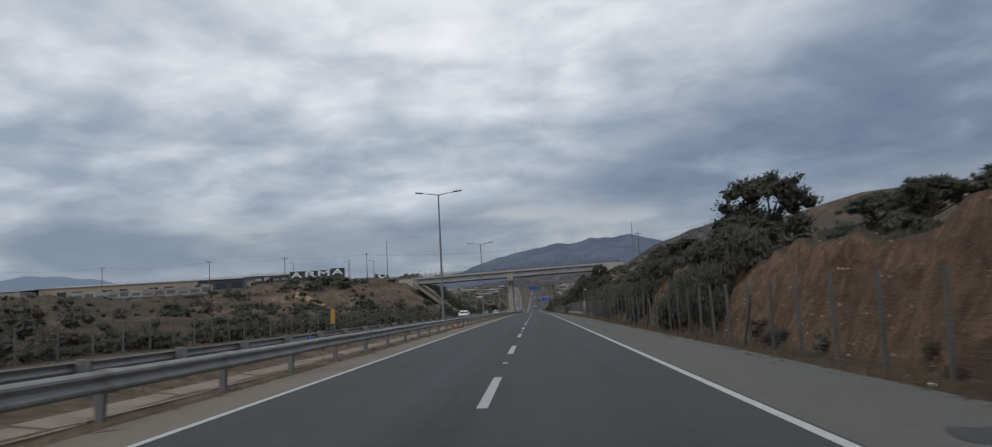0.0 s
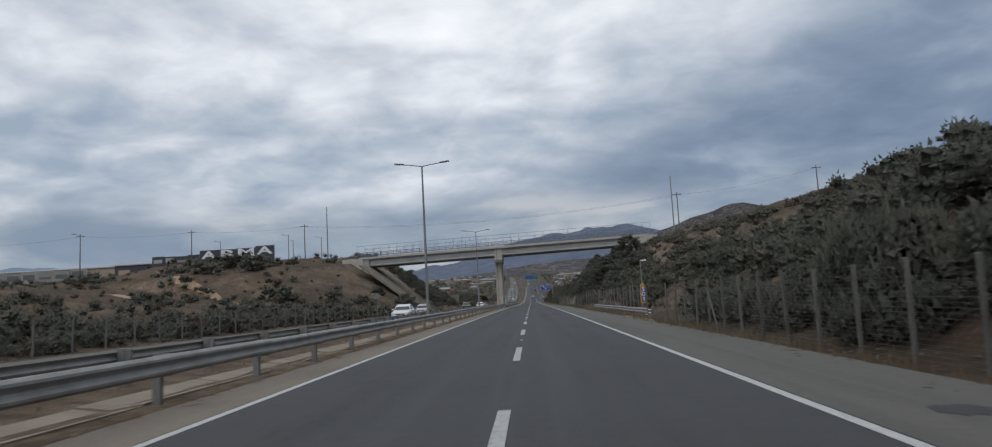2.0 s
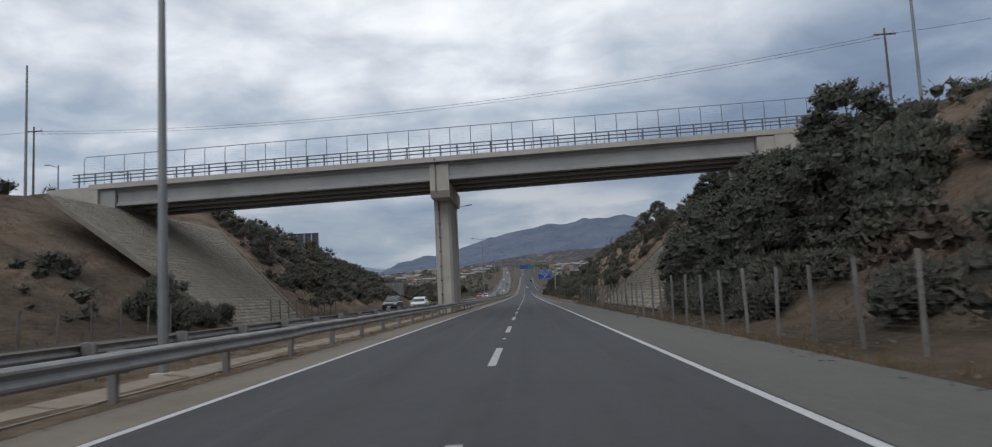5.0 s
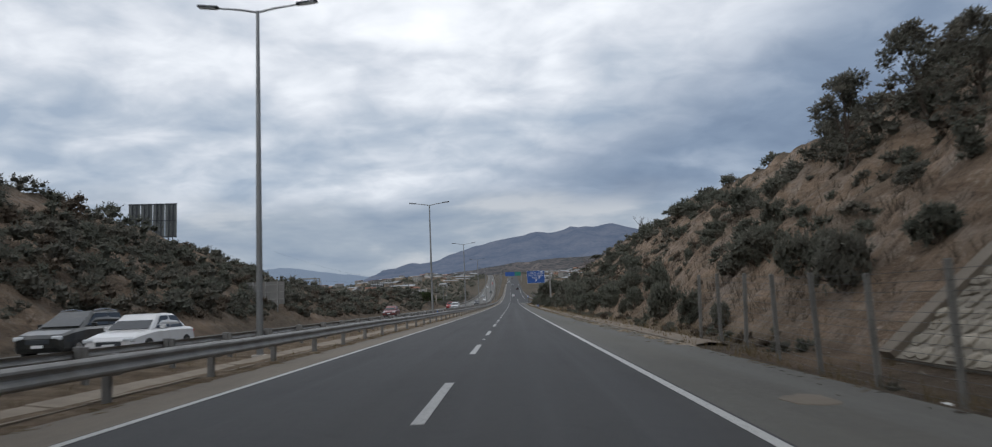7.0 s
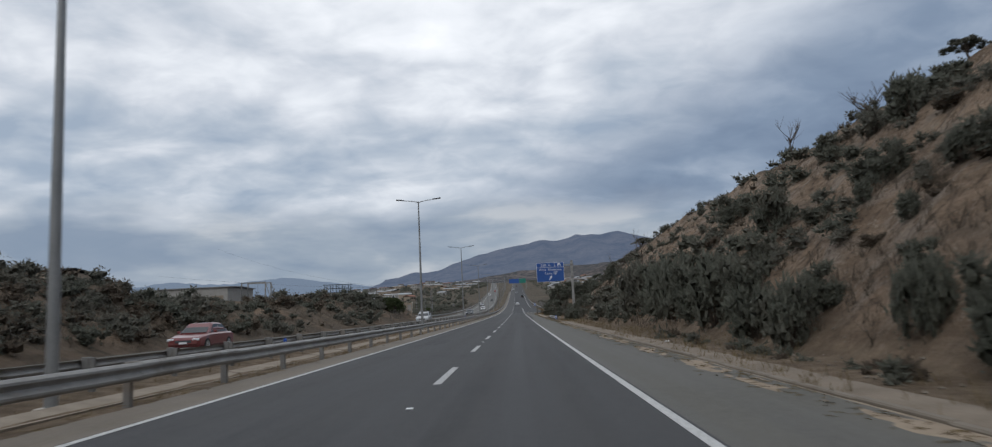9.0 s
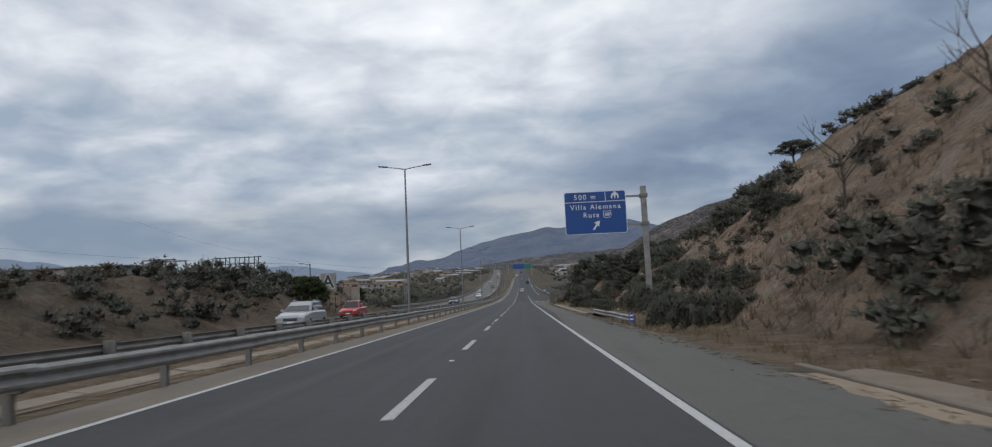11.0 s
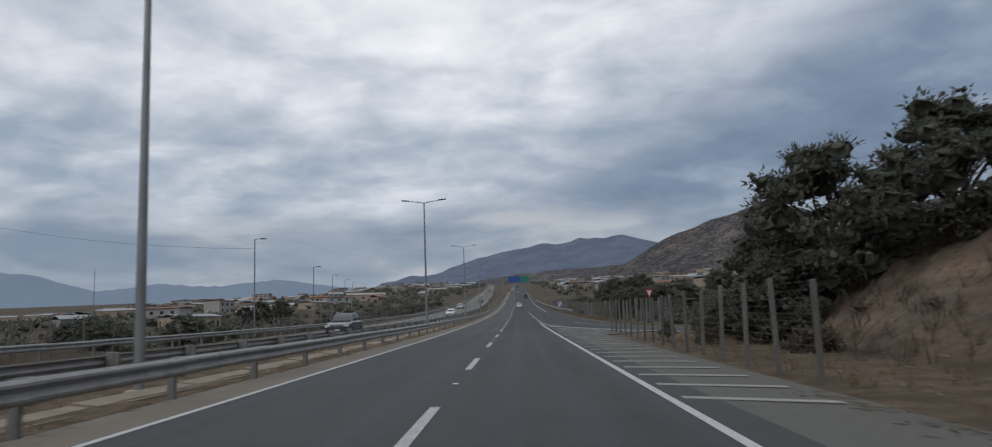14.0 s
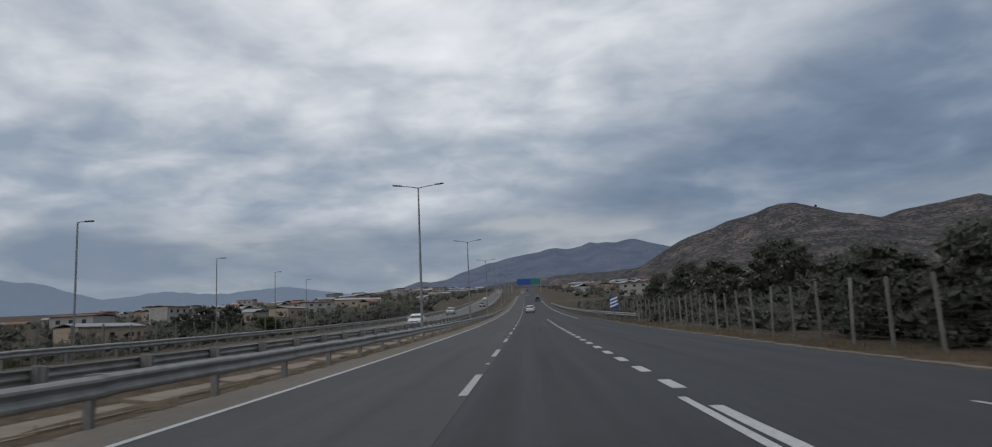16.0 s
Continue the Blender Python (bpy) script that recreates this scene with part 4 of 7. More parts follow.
def overpass():
    b = empty("overpass", "concrete girder overpass with blue-grey railings across the motorway", "bridge")
    part("deck", slanted(-33.5, 24.0, BR0 + 0.04, BR1 - 0.04, -0.27, -0.02), CONCRETE_DARK, b)
    for y0, y1 in ((BR0 - 0.02, BR0 + 0.42), (BR1 - 0.42, BR1 + 0.02)):
        part("edge_beam", slanted(-33.6, 24.2, y0, y1, -0.24, 0.16), CONCRETE, b, "pale concrete edge beam")
    for y in (BR0 + 0.75, BR0 + 3.05, BR0 + 5.35, BR1 - 0.75):
        part("girder", girder(-31.6, -5.9, y), CONCRETE_DARK, b)
        part("girder", girder(-5.7, 19.0, y), CONCRETE_DARK, b)
    # pier: wall with chamfered ends and a wider cap with sloping underside
    px0, px1 = -6.42, -4.92
    def column(x0, x1, y0, y1, z0, z1, ch):
        bm = bmesh.new()
        ring = [(x0 + ch, y0), (x1 - ch, y0), (x1, y0 + ch), (x1, y1 - ch), (x1 - ch, y1), (x0 + ch, y1), (x0, y1 - ch), (x0, y0 + ch)]
        lo = [bm.verts.new((x, y, z0)) for x, y in ring]
        hi = [bm.verts.new((x, y, z1)) for x, y in ring]
        for i in range(8):
            bm.faces.new((lo[i], lo[(i + 1) % 8], hi[(i + 1) % 8], hi[i]))
        bm.faces.new(lo[::-1]), bm.faces.new(hi)
        return bm

    for z0, z1 in ((-0.8, 2.74), (2.76, 9.3)):
        part("pier", column(-6.5, -5.15, 206.6, 208.6, z0, z1, 0.2), CONCRETE, b, "tall concrete pier with bevelled corners")
        part("pier", column(-6.43, -5.23, 208.45, 211.0, z0, z1, 0.05), CONCRETE, b)
        part("pier", column(-6.5, -5.15, 210.85, 212.9, z0, z1, 0.2), CONCRETE, b)
    part("pier_core", boxed(-6.4, -5.35, 206.8, 212.7, 2.6, 2.9), GROUT, b)
    bm = bmesh.new()
    prof = [(204.0, 11.62), (204.0, 9.55), (204.35, 9.05), (212.6, 9.05), (213.6, 9.6), (213.6, 10.3), (204.9, 10.3), (204.9, 11.62)]
    fa = [bm.verts.new((px0, y, z)) for y, z in prof]
    fb = [bm.verts.new((px1, y, z)) for y, z in prof]
    for i in range(len(prof)):
        bm.faces.new((fa[i], fa[(i + 1) % len(prof)], fb[(i + 1) % len(prof)], fb[i]))
    bm.faces.new(fa[::-1]), bm.faces.new(fb)
    bmesh.ops.recalc_face_normals(bm, faces=bm.faces)
    part("pier_cap", bm, CONCRETE, b)
    pipe = part("drain_pipe", tubed([(-5.95, 203.5, 12.0), (-5.95, 203.92, 11.5), (-5.95, 203.92, 9.5), (-6.08, 206.5, 8.9), (-6.08, 206.5, -0.1)], 0.05, 6), GALV_DULL, b)
    for i in range(7):
        part("clamp", boxed(-6.17, -5.99, 206.42, 206.62, 1.4 + i * 1.15, 1.47 + i * 1.15), DARKPANEL, pipe)
    # abutments
    part("abutment", boxed(19.05, 20.4, BR0 + 0.1, BR1 - 0.1, 5.0, 12.35), CONCRETE, b)
    part("abutment", boxed(-32.9, -31.65, BR0 + 0.3, BR1 - 0.3, 5.0, 11.1), CONCRETE_DARK, b)
    for y0, y1 in ((BR0 + 0.02, BR0 + 0.38), (BR1 - 0.38, BR1 - 0.02)):
        part("wing_wall", slanted(20.4, 26.0, y0, y1, -2.2, -0.02), CONCRETE, b)
        part("wing_wall", slanted(-37.0, -32.9, y0, y1, -2.2, -0.02), CONCRETE, b)
    # railings and mesh screens on both edges
    for side, y in ((-1, BR0 + 0.2), (1, BR1 - 0.2)):
        first = None
        for k in range(46):
            x = -34.5 + k * 1.32
            z = deck_z(x) + 0.16
            if first is None:
                first = part("railing_post", boxed(-0.055, 0.055, -0.05, 0.05, -0.3, 0.93, bevel=0.01), RAILBLUE, b, "blue-grey steel railing post")
                first.matrix_basis = pose(x, y, z)
            else:
                sibling(first, x, y, z)
        for h in (0.34, 0.62, 0.90):
            part("railing_bar", tubed([(-35, y - 0.02, deck_z(-35) + 0.16 + h), (25.5, y - 0.02, deck_z(25.5) + 0.16 + h)], 0.045, 6), RAILBLUE, b)
        first = None
        ys = y - 0.14 * side * -1
        for k in range(37):
            x = -34 + k * 1.63
            z = deck_z(x) + 0.1
            if first is None:
                first = part("screen_post", tubed([(0, 0, 0), (0, 0, 1.95), (0, -0.08 * side, 2.22), (0, -0.22 * side, 2.36)], 0.032, 6), POLE, b)
                first.matrix_basis = pose(x, ys, z)
            else:
                sibling(first, x, ys, z)
        part("screen_rail", tubed([(-34, ys - 0.22 * side, deck_z(-34) + 2.46), (24.7, ys - 0.22 * side, deck_z(24.7) + 2.46)], 0.028, 6), POLE, b)
        for k in range(9):
            h = 0.3 + 0.2 * k
            part("screen_wire", tubed([(-34, ys, deck_z(-34) + h), (24.7, ys, deck_z(24.7) + h)], 0.0035, 3), WIRE, b)
    return b


overpass()


# ---- stone-faced slopes under the overpass ----
def stone_slope(name, p0, along, upslope, wide, high, label, seed, clip=None):
    """A sheet of mortar set with rows of rough stones, proud of it."""
    rnd = random.Random(seed)
    a, u = Vector(along).normalized(), Vector(upslope).normalized()
    nrm = a.cross(u).normalized()
    if nrm.z < 0:
        nrm = -nrm
    p0 = Vector(p0)
    s = empty(name, label, "retaining slope", kind="structure")
    bm = bmesh.new()
    nx, ny = 24, 12
    grid = [[bm.verts.new(p0 + a * (wide(j / ny)[0] + (wide(j / ny)[1] - wide(j / ny)[0]) * i / nx) + u * (high * j / ny) + nrm * 0.02) for i in range(nx + 1)] for j in range(ny + 1)]
    for j in range(ny):
        for i in range(nx):
            bm.faces.new((grid[j][i], grid[j][i + 1], grid[j + 1][i + 1], grid[j + 1][i]))
    top = bmesh.ops.extrude_face_region(bm, geom=list(bm.faces))
    for v in (g for g in top["geom"] if isinstance(g, bmesh.types.BMVert)):
        v.co -= nrm * 0.35
    bmesh.ops.recalc_face_normals(bm, faces=bm.faces)
    part("mortar", bm, GROUT, s)
    q0, q1 = p0 + a * wide(0)[1], p0 + a * wide(1)[1] + u * high
    rib = bmesh.new()
    ring = [[rib.verts.new(q + a * da + nrm * dn) for da, dn in ((-0.1, -0.3), (0.4, -0.3), (0.4, 0.16), (-0.1, 0.16))] for q in (q0, q1)]
    for k in range(4):
        rib.faces.new((ring[0][k], ring[0][(k + 1) % 4], ring[1][(k + 1) % 4], ring[1][k]))
    rib.faces.new(ring[0][::-1]), rib.faces.new(ring[1])
    bmesh.ops.recalc_face_normals(rib, faces=rib.faces)
    part("edge_rib", rib, KERB, s, "dusty concrete rib along the edge of the slope")
    shapes = []
    for k in range(7):
        n = rnd.randint(5, 7)
        rim = [(math.cos(2 * math.pi * i / n + rnd.uniform(-0.25, 0.25)) * rnd.uniform(0.85, 1.05), math.sin(2 * math.pi * i / n + rnd.uniform(-0.25, 0.25)) * rnd.uniform(0.8, 1.05)) for i in range(n)]
        verts = [(x, y, -0.2) for x, y in rim] + [(x * 0.9, y * 0.9, 0.10 + rnd.uniform(-0.03, 0.03)) for x, y in rim] + [(0, 0, 0.2)]
        faces = [(i, (i + 1) % n, n + (i + 1) % n, n + i) for i in range(n)] + [(n + i, n + (i + 1) % n, 2 * n) for i in range(n)]
        me = bpy.data.meshes.new("stone")
        me.from_pydata(verts, [], faces)
        me.materials.append(STONE)
        shapes.append(me)
    basis = Matrix((a, u, nrm)).transposed().to_4x4()
    rest_v, rest_f, count = [], [], 0
    row = 0.0
    while row < high - 0.2:
        rh = rnd.uniform(0.26, 0.42)
        lo, hi = wide((row + rh / 2) / high)
        q = lo + 0.1
        while q < hi - 0.2:
            rw = rnd.uniform(0.3, 0.62)
            c = p0 + a * (q + rw / 2) + u * (row + rh / 2) + nrm * rnd.uniform(0.0, 0.035)
            m = Matrix.Translation(c) @ basis @ pose(0, 0, 0, rnd.uniform(-4, 4), rnd.uniform(-4, 4), rnd.uniform(-9, 9)) @ Matrix.Diagonal((rw * 0.53, rh * 0.56, 0.42, 1))
            me = rnd.choice(shapes)
            if count < 300 and row < high * 0.55:
                o = new("stone", me)
                o.parent = s
                o.matrix_basis = m
                count += 1
            else:
                base = len(rest_v)
                rest_v += [tuple(m @ v.co) for v in me.vertices]
                rest_f += [tuple(base + i for i in p.vertices) for p in me.polygons]
            q += rw
        row += rh
    if rest_v:
        rest = py_mesh("stones", rest_v, rest_f, STONE, s)
        rest["kind"] = "stuff"
    return s


stone_slope("stone_slope", (8.35, 190.5, -0.1), (0, 1, 0), (1, 0, 0.87), lambda v: (1.0 + 3.5 * v, 30.4 - 0.6 * v), 15.2, "steep slope faced with rough grouted stones under the overpass", 3)
stone_slope("stone_slope_2", (-19.4, 200.5, -0.2), (0, 1, 0), (-1, 0, 0.8), lambda v: (-3.0 - 2.0 * v, 12.0 + 10.5 * v), 15.6, "slope of small grouted stones below the western abutment", 4)


# ---- plants ----
PHI = (1 + 5 ** 0.5) / 2
ICO = np.array([(-1, PHI, 0), (1, PHI, 0), (-1, -PHI, 0), (1, -PHI, 0), (0, -1, PHI), (0, 1, PHI), (0, -1, -PHI), (0, 1, -PHI), (PHI, 0, -1), (PHI, 0, 1), (-PHI, 0, -1), (-PHI, 0, 1)]) / (1 + PHI * PHI) ** 0.5
ICO_FACES = np.array([f for f in itertools.combinations(range(12), 3) if all(np.linalg.norm(ICO[i] - ICO[j]) < 1.1 for i, j in itertools.combinations(f, 2))])


OCTA = np.array([(1, 0, 0), (0, 1, 0), (-1, 0, 0), (0, -1, 0), (0, 0, 1), (0, 0, -1)], float)
OCTA_FACES = np.array([(0, 1, 4), (1, 2, 4), (2, 3, 4), (3, 0, 4), (1, 0, 5), (2, 1, 5), (3, 2, 5), (0, 3, 5)])


def rough_lumps(rng, shape, faces, cen, rad, squash, low, high, turn=False):
    """Small uneven closed lumps, one at each centre: vertices and faces."""
    m, k = len(cen), len(shape)
    form = np.repeat(shape[None], m, axis=0) * rng.uniform(low, high, (m, k, 1))
    if turn:
        q = np.linalg.qr(rng.normal(size=(m, 3, 3)))[0]
        form = np.einsum("mij,mkj->mki", q, form * (1.35, 0.8, 0.75))
    v = cen[:, None, :] + form * rad[:, None, None] * (1, 1, squash)
    f = faces[None] + (np.arange(m) * k)[:, None, None]
    return v.reshape(-1, 3), f.reshape(-1, 3)


def outward(rng, n, lift=0.6):
    d = rng.normal(size=(n, 3))
    d /= np.linalg.norm(d, axis=1)[:, None]
    d[:, 2] = np.where(rng.random(n) < lift, np.abs(d[:, 2]), d[:, 2])
    return d


def leaf_cloud(rng, centres, radii, per, size, squash=0.85, core=0.58):
    """Foliage: a dense heart in each clump, sprays of leaves round it and thin pointed twig ends. Vertices and faces."""
    cen, rad = np.asarray(centres, float), np.asarray(radii, float)
    flat_ = np.array([1, 1, squash])
    v0, f0 = rough_lumps(rng, ICO, ICO_FACES, cen, rad * core, squash, 0.75, 1.25)
    k = max(1, per // 22)
    c, r = np.repeat(cen, k, axis=0), np.repeat(rad, k)
    d = outward(rng, len(c))
    p = c + d * (r * rng.uniform(0.62, 1.0, len(c)))[:, None] * flat_
    v1, f1 = rough_lumps(rng, OCTA, OCTA_FACES, p, r * rng.uniform(0.12, 0.28, len(c)), squash, 0.6, 1.4, True)
    k = max(8, int(per * 0.9))
    c, r = np.repeat(cen, k, axis=0), np.repeat(rad, k)[:, None]
    n = len(c)
    d = outward(rng, n)
    p = c + d * r * rng.uniform(0.45, 1.05, (n, 1)) * flat_
    a = rng.normal(size=(n, 3)) * 0.5 + d + (0, 0, 0.25)
    a /= np.linalg.norm(a, axis=1)[:, None]
    b = np.cross(a, rng.normal(size=(n, 3)))
    b /= np.linalg.norm(b, axis=1)[:, None] + 1e-9
    s = size * rng.uniform(0.5, 1.5, (n, 1))
    v2 = np.stack([p - b * s * 0.62, p + b * s * 0.62, p + a * s * 2.4], 1).reshape(-1, 3)
    f2 = np.arange(len(v2)).reshape(-1, 3)
    return np.concatenate([v0, v1, v2]), np.concatenate([f0, f1 + len(v0), f2 + len(v0) + len(v1)])


def quads_object(name, verts, faces, material, parent=None):
    """One mesh of many small faces, all with the same number of corners."""
    me = bpy.data.meshes.new(name)
    me.vertices.add(len(verts))
    me.vertices.foreach_set("co", np.asarray(verts, np.float32).ravel())
    me.loops.add(faces.size)
    me.loops.foreach_set("vertex_index", faces.ravel().astype(np.int32))
    me.polygons.add(len(faces))
    me.polygons.foreach_set("loop_start", np.arange(0, faces.size, faces.shape[1], dtype=np.int32))
    me.polygons.foreach_set("use_smooth", np.full(len(faces), faces.shape[1] == 3))
    me.update(calc_edges=True)
    me.materials.append(material)
    ob = new(name, me)
    ob.parent = parent
    return ob


def make_bush(seed, material, label, clumps=16, per=75, size=0.085, tall=0.9, ragged=0.25, spread=1.0):
    """A scrub bush one metre in radius: stems from one root and uneven clumps of leaves."""
    rng = np.random.default_rng(seed)
    bush = empty("bush", label, "bush", group="scrub on the banks")
    ang = rng.uniform(0, 2 * np.pi, clumps)
    h = rng.uniform(0.05, 0.85, clumps)
    rad = rng.uniform(0.25, 0.85, clumps) * spread * np.sqrt(np.clip(1.05 - h * h, 0.1, 1))
    cen = np.stack([np.cos(ang) * rad, np.sin(ang) * rad, h * tall * rng.uniform(1 - ragged, 1 + ragged * 0.5, clumps)], 1)
    v, f = leaf_cloud(rng, cen, rng.uniform(0.15, 0.30, clumps), per, size)
    quads_object("foliage", v, f, material, bush)
    bm = bmesh.new()
    for c in cen[:: max(1, clumps // 9)]:
        mid = Vector(c) * 0.5 + Vector((0, 0, 0.05))
        tube(bm, [(0, 0, -0.15), mid, Vector(c)], [0.035, 0.022, 0.008], 3)
    part("stem", bm, BARK, bush)
    return bush


def make_tree(seed, material, label, height, trunk_r, crown_r, crown_h, lean=0.1, clumps=34, per=120, size=0.11, umbrella=False, name="tree", core=0.62):
    """A tapered trunk that forks into limbs, and a crown of clumps on the ends of their branches."""
    rng = np.random.default_rng(seed)
    t = empty(name, label, "tree", group="trees on the banks")
    bm = bmesh.new()
    fork = height * (0.32 if umbrella else 0.22)
    base = Vector((0, 0, -0.4))
    top = Vector((lean * height * 0.4, 0.05 * height, fork))
    tube(bm, [base, base.lerp(top, 0.5) + Vector((0.05, 0.03, 0)), top], [trunk_r * 1.25, trunk_r, trunk_r * 0.8], 8)
    low = height - crown_h
    up = rng.uniform(0.0, 1.0, clumps) ** 0.8
    ang = rng.uniform(0, 2 * np.pi, clumps)
    wide = np.sqrt(np.clip(1.02 - (1.5 * up - 0.5) ** 2, 0.05, 1)) if not umbrella else np.sqrt(np.clip(1.05 - up ** 2, 0.05, 1))
    out = crown_r * wide * rng.uniform(0.2, 1.0, clumps) ** 0.6 * 0.95 * (1 + 0.10 * np.sin(ang * 3 + seed))
    cen = np.stack([top.x + np.cos(ang) * out, top.y + np.sin(ang) * out, low + up * (crown_h - 0.2 * crown_r) * rng.uniform(0.86, 1.0, clumps)], 1)
    rad = rng.uniform(0.14, 0.27, clumps) * crown_r * (0.8 if umbrella else 1.0)
    for i in range(0, clumps, 6):
        end = Vector(cen[i])
        knee = top.lerp(end, 0.5) + Vector((rng.uniform(-0.2, 0.2), rng.uniform(-0.2, 0.2), (0.02 if umbrella else 0.06) * height))
        tube(bm, [top, knee, end], [trunk_r * 0.5, trunk_r * 0.28, 0.01], 5)
    part("trunk", bm, BARK, t)
    v, f = leaf_cloud(rng, cen, rad, per, size, 0.6 if umbrella else 0.9, core)
    quads_object("crown", v, f, material, t)
    return t


BUSHES = {
    0: make_bush(1, LEAF_DARK, "dense dark olive scrub bush on the dry bank", 40, 44, 0.048),
    1: make_bush(2, LEAF_DARK, "dark leafy bush with an uneven outline on the bank", 38, 48, 0.048, 1.1, 0.4),
    2: make_bush(3, LEAF_GREY, "grey-green dusty shrub on the dry slope", 34, 46, 0.047, 0.8, 0.35),
    4: make_bush(5, LEAF_DRY, "dry brown leafless scrub on the slope", 22, 60, 0.058, 0.75, 0.4, 1.1),
    5: make_bush(6, LEAF_GREY, "ragged grey shrub with thin twigs", 22, 64, 0.064, 1.3, 0.5, 0.8),
    6: make_bush(7, LEAF_DARK, "low spreading dark scrub", 40, 42, 0.050, 0.6, 0.3, 1.25),
    7: make_bush(8, LEAF_PALE, "pale silvery shrub behind the ramp fence", 24, 50, 0.055, 0.9, 0.5, 0.9),
}
BUSH_TALL = (1.05, 1.3, 0.95, 1.15, 0.95, 1.55, 0.8, 1.05)
TREES = {
    0: make_tree(11, LEAF_DARK, "dark evergreen tree with a dense crown down to the ground", 5.0, 0.14, 2.3, 4.8, 0.1, 120, 78, 0.058),
    1: make_tree(12, LEAF_DARK, "thorn tree with a flat umbrella crown and bent trunk", 3.2, 0.10, 2.0, 1.6, 0.3, 70, 80, 0.055, True),
    2: make_tree(13, LEAF_GREY, "slender grey-green tree with thin branches", 4.6, 0.09, 1.6, 4.0, 0.12, 70, 70, 0.060, core=0.3),
    3: make_tree(14, LEAF_GREEN, "round leafy green tree beyond the road", 4.2, 0.13, 2.3, 3.9, 0.05, 90, 76, 0.058),
}
USED = set()


def plant(proto, x, y, scale, tall=1.0, sink=0.05, rnd=random):
    m = pose(x, y, land(x, y) - sink * scale, rnd.uniform(-6, 6), rnd.uniform(-6, 6), rnd.uniform(0, 360)) @ Matrix.Diagonal((scale, scale, scale * tall, 1))
    if proto.name not in USED:
        USED.add(proto.name)
        proto.matrix_world = m
        return proto
    made = copy_thing(proto, m)
    made.matrix_basis = m
    return made


# single trees, each where it stands
def trees_at(rows):
    for kind, x, y, s, tall in rows:
        plant(TREES[kind], x, y, s, tall)


trees_at(((0, 12.2, 36.3, 1.12, 0.78), (0, 10.6, 33.5, 0.7, 0.6), (0, 11.4, 49.0, 0.75, 0.5), (0, 13.5, 44, 0.7, 0.6), (0, 11.5, 61, 0.8, 0.62), (0, 13, 66.5, 0.8, 0.7), (1, 11.2, 19.5, 0.7, 0.8), (1, 12.8, 18.2, 0.7, 0.75), (1, 12.2, 25.0, 0.65, 0.75), (1, 15.5, 31, 0.8, 0.6), (0, 12.5, 176, 0.95, 0.8), (0, 11.0, 181, 1.0, 0.85), (0, 13.8, 183, 1.0, 0.78), (0, 15.5, 180, 0.9, 0.8), (0, 10.4, 186, 0.95, 0.9), (0, 12.4, 187.5, 1.05, 0.9), (0, 10.0, 190, 0.8, 0.95), (0, 14.5, 189, 1.0, 0.85), (0, 11.6, 192, 0.9, 0.9), (0, 17.5, 186, 1.1, 0.9)))
trees_at(((0, 22.6, 227, 0.85, 0.9), (0, 24.5, 230.5, 0.9, 0.9), (0, 22.4, 221.5, 0.8, 0.9), (0, 26.8, 233, 0.9, 0.95), (0, 24.2, 235.5, 0.8, 0.8), (0, 24, 243, 0.85, 0.8), (1, 26.5, 300, 0.9, 0.8), (1, 30.5, 345, 1.1, 0.9), (1, 31, 377, 0.9, 0.9), (1, 33.5, 397, 0.9, 0.9), (0, 12.4, 438.0, 1.15, 0.95), (0, 13.8, 434, 1.1, 0.85), (0, 14.8, 429.6, 1.0, 0.82), (0, 16.0, 426.4, 1.05, 0.72), (0, 18.2, 427, 1.05, 0.68), (1, 20.6, 419, 0.65, 0.65), (1, 19.6, 430, 0.95, 0.75), (1, 29.4, 431, 1.05, 0.8), (1, 27, 425, 0.8, 0.7)))
trees_at(((0, 11.2, 441, 0.95, 1.0), (2, -27.0, 225, 1.0, 0.9), (2, -30, 231, 0.8, 0.8), (3, -46, 252, 0.8, 0.6), (3, -26.5, 447, 1.0, 0.9), (3, -30, 452, 0.9, 0.8), (0, -25, 458, 0.9, 0.7), (0, -28.5, 463, 1.0, 0.7), (0, -24, 468, 0.8, 0.7), (3, -40, 286, 0.7, 0.6), (3, -44.5, 293, 0.7, 0.6), (3, -35, 312, 0.6, 0.6), (3, -46, 530, 1.2, 0.8), (3, -52, 536, 1.1, 0.8), (3, -36, 575, 1.1, 0.9), (3, -62, 560, 1.0, 0.8), (0, 26, 474, 0.8, 0.8), (0, 30, 478, 0.9, 0.8), (0, 24, 484, 0.8, 0.8)))
trees_at(((0, 16, 494, 0.9, 0.8), (0, 20, 496, 1.0, 0.72), (0, 16.5, 508, 0.9, 0.78), (0, 24, 516, 1.2, 0.6), (0, 13.0, 491.5, 0.8, 0.9), (0, 14.8, 494, 0.85, 0.85), (0, 16.6, 492, 0.85, 0.85), (0, 13.2, 497, 0.8, 0.85), (0, 10.6, 440.6, 0.9, 0.9), (0, 11.6, 443.6, 0.75, 0.9), (0, 20, 528, 1.2, 0.9), (0, 36, 503, 0.9, 0.8), (0, 20.5, 545, 1.3, 0.9), (0, 40, 520, 1.2, 0.8), (0, 21, 566, 1.3, 1.0), (0, 30, 540, 1.3, 0.9), (0, 22, 590, 1.3, 1.0), (0, 42, 560, 1.6, 1.0), (0, -96, 690, 2.0, 0.9), (0, -90, 694, 1.8, 1.0), (0, -101, 688, 1.7, 0.8), (2, 15.1, 237.0, 0.95, 1.05)))
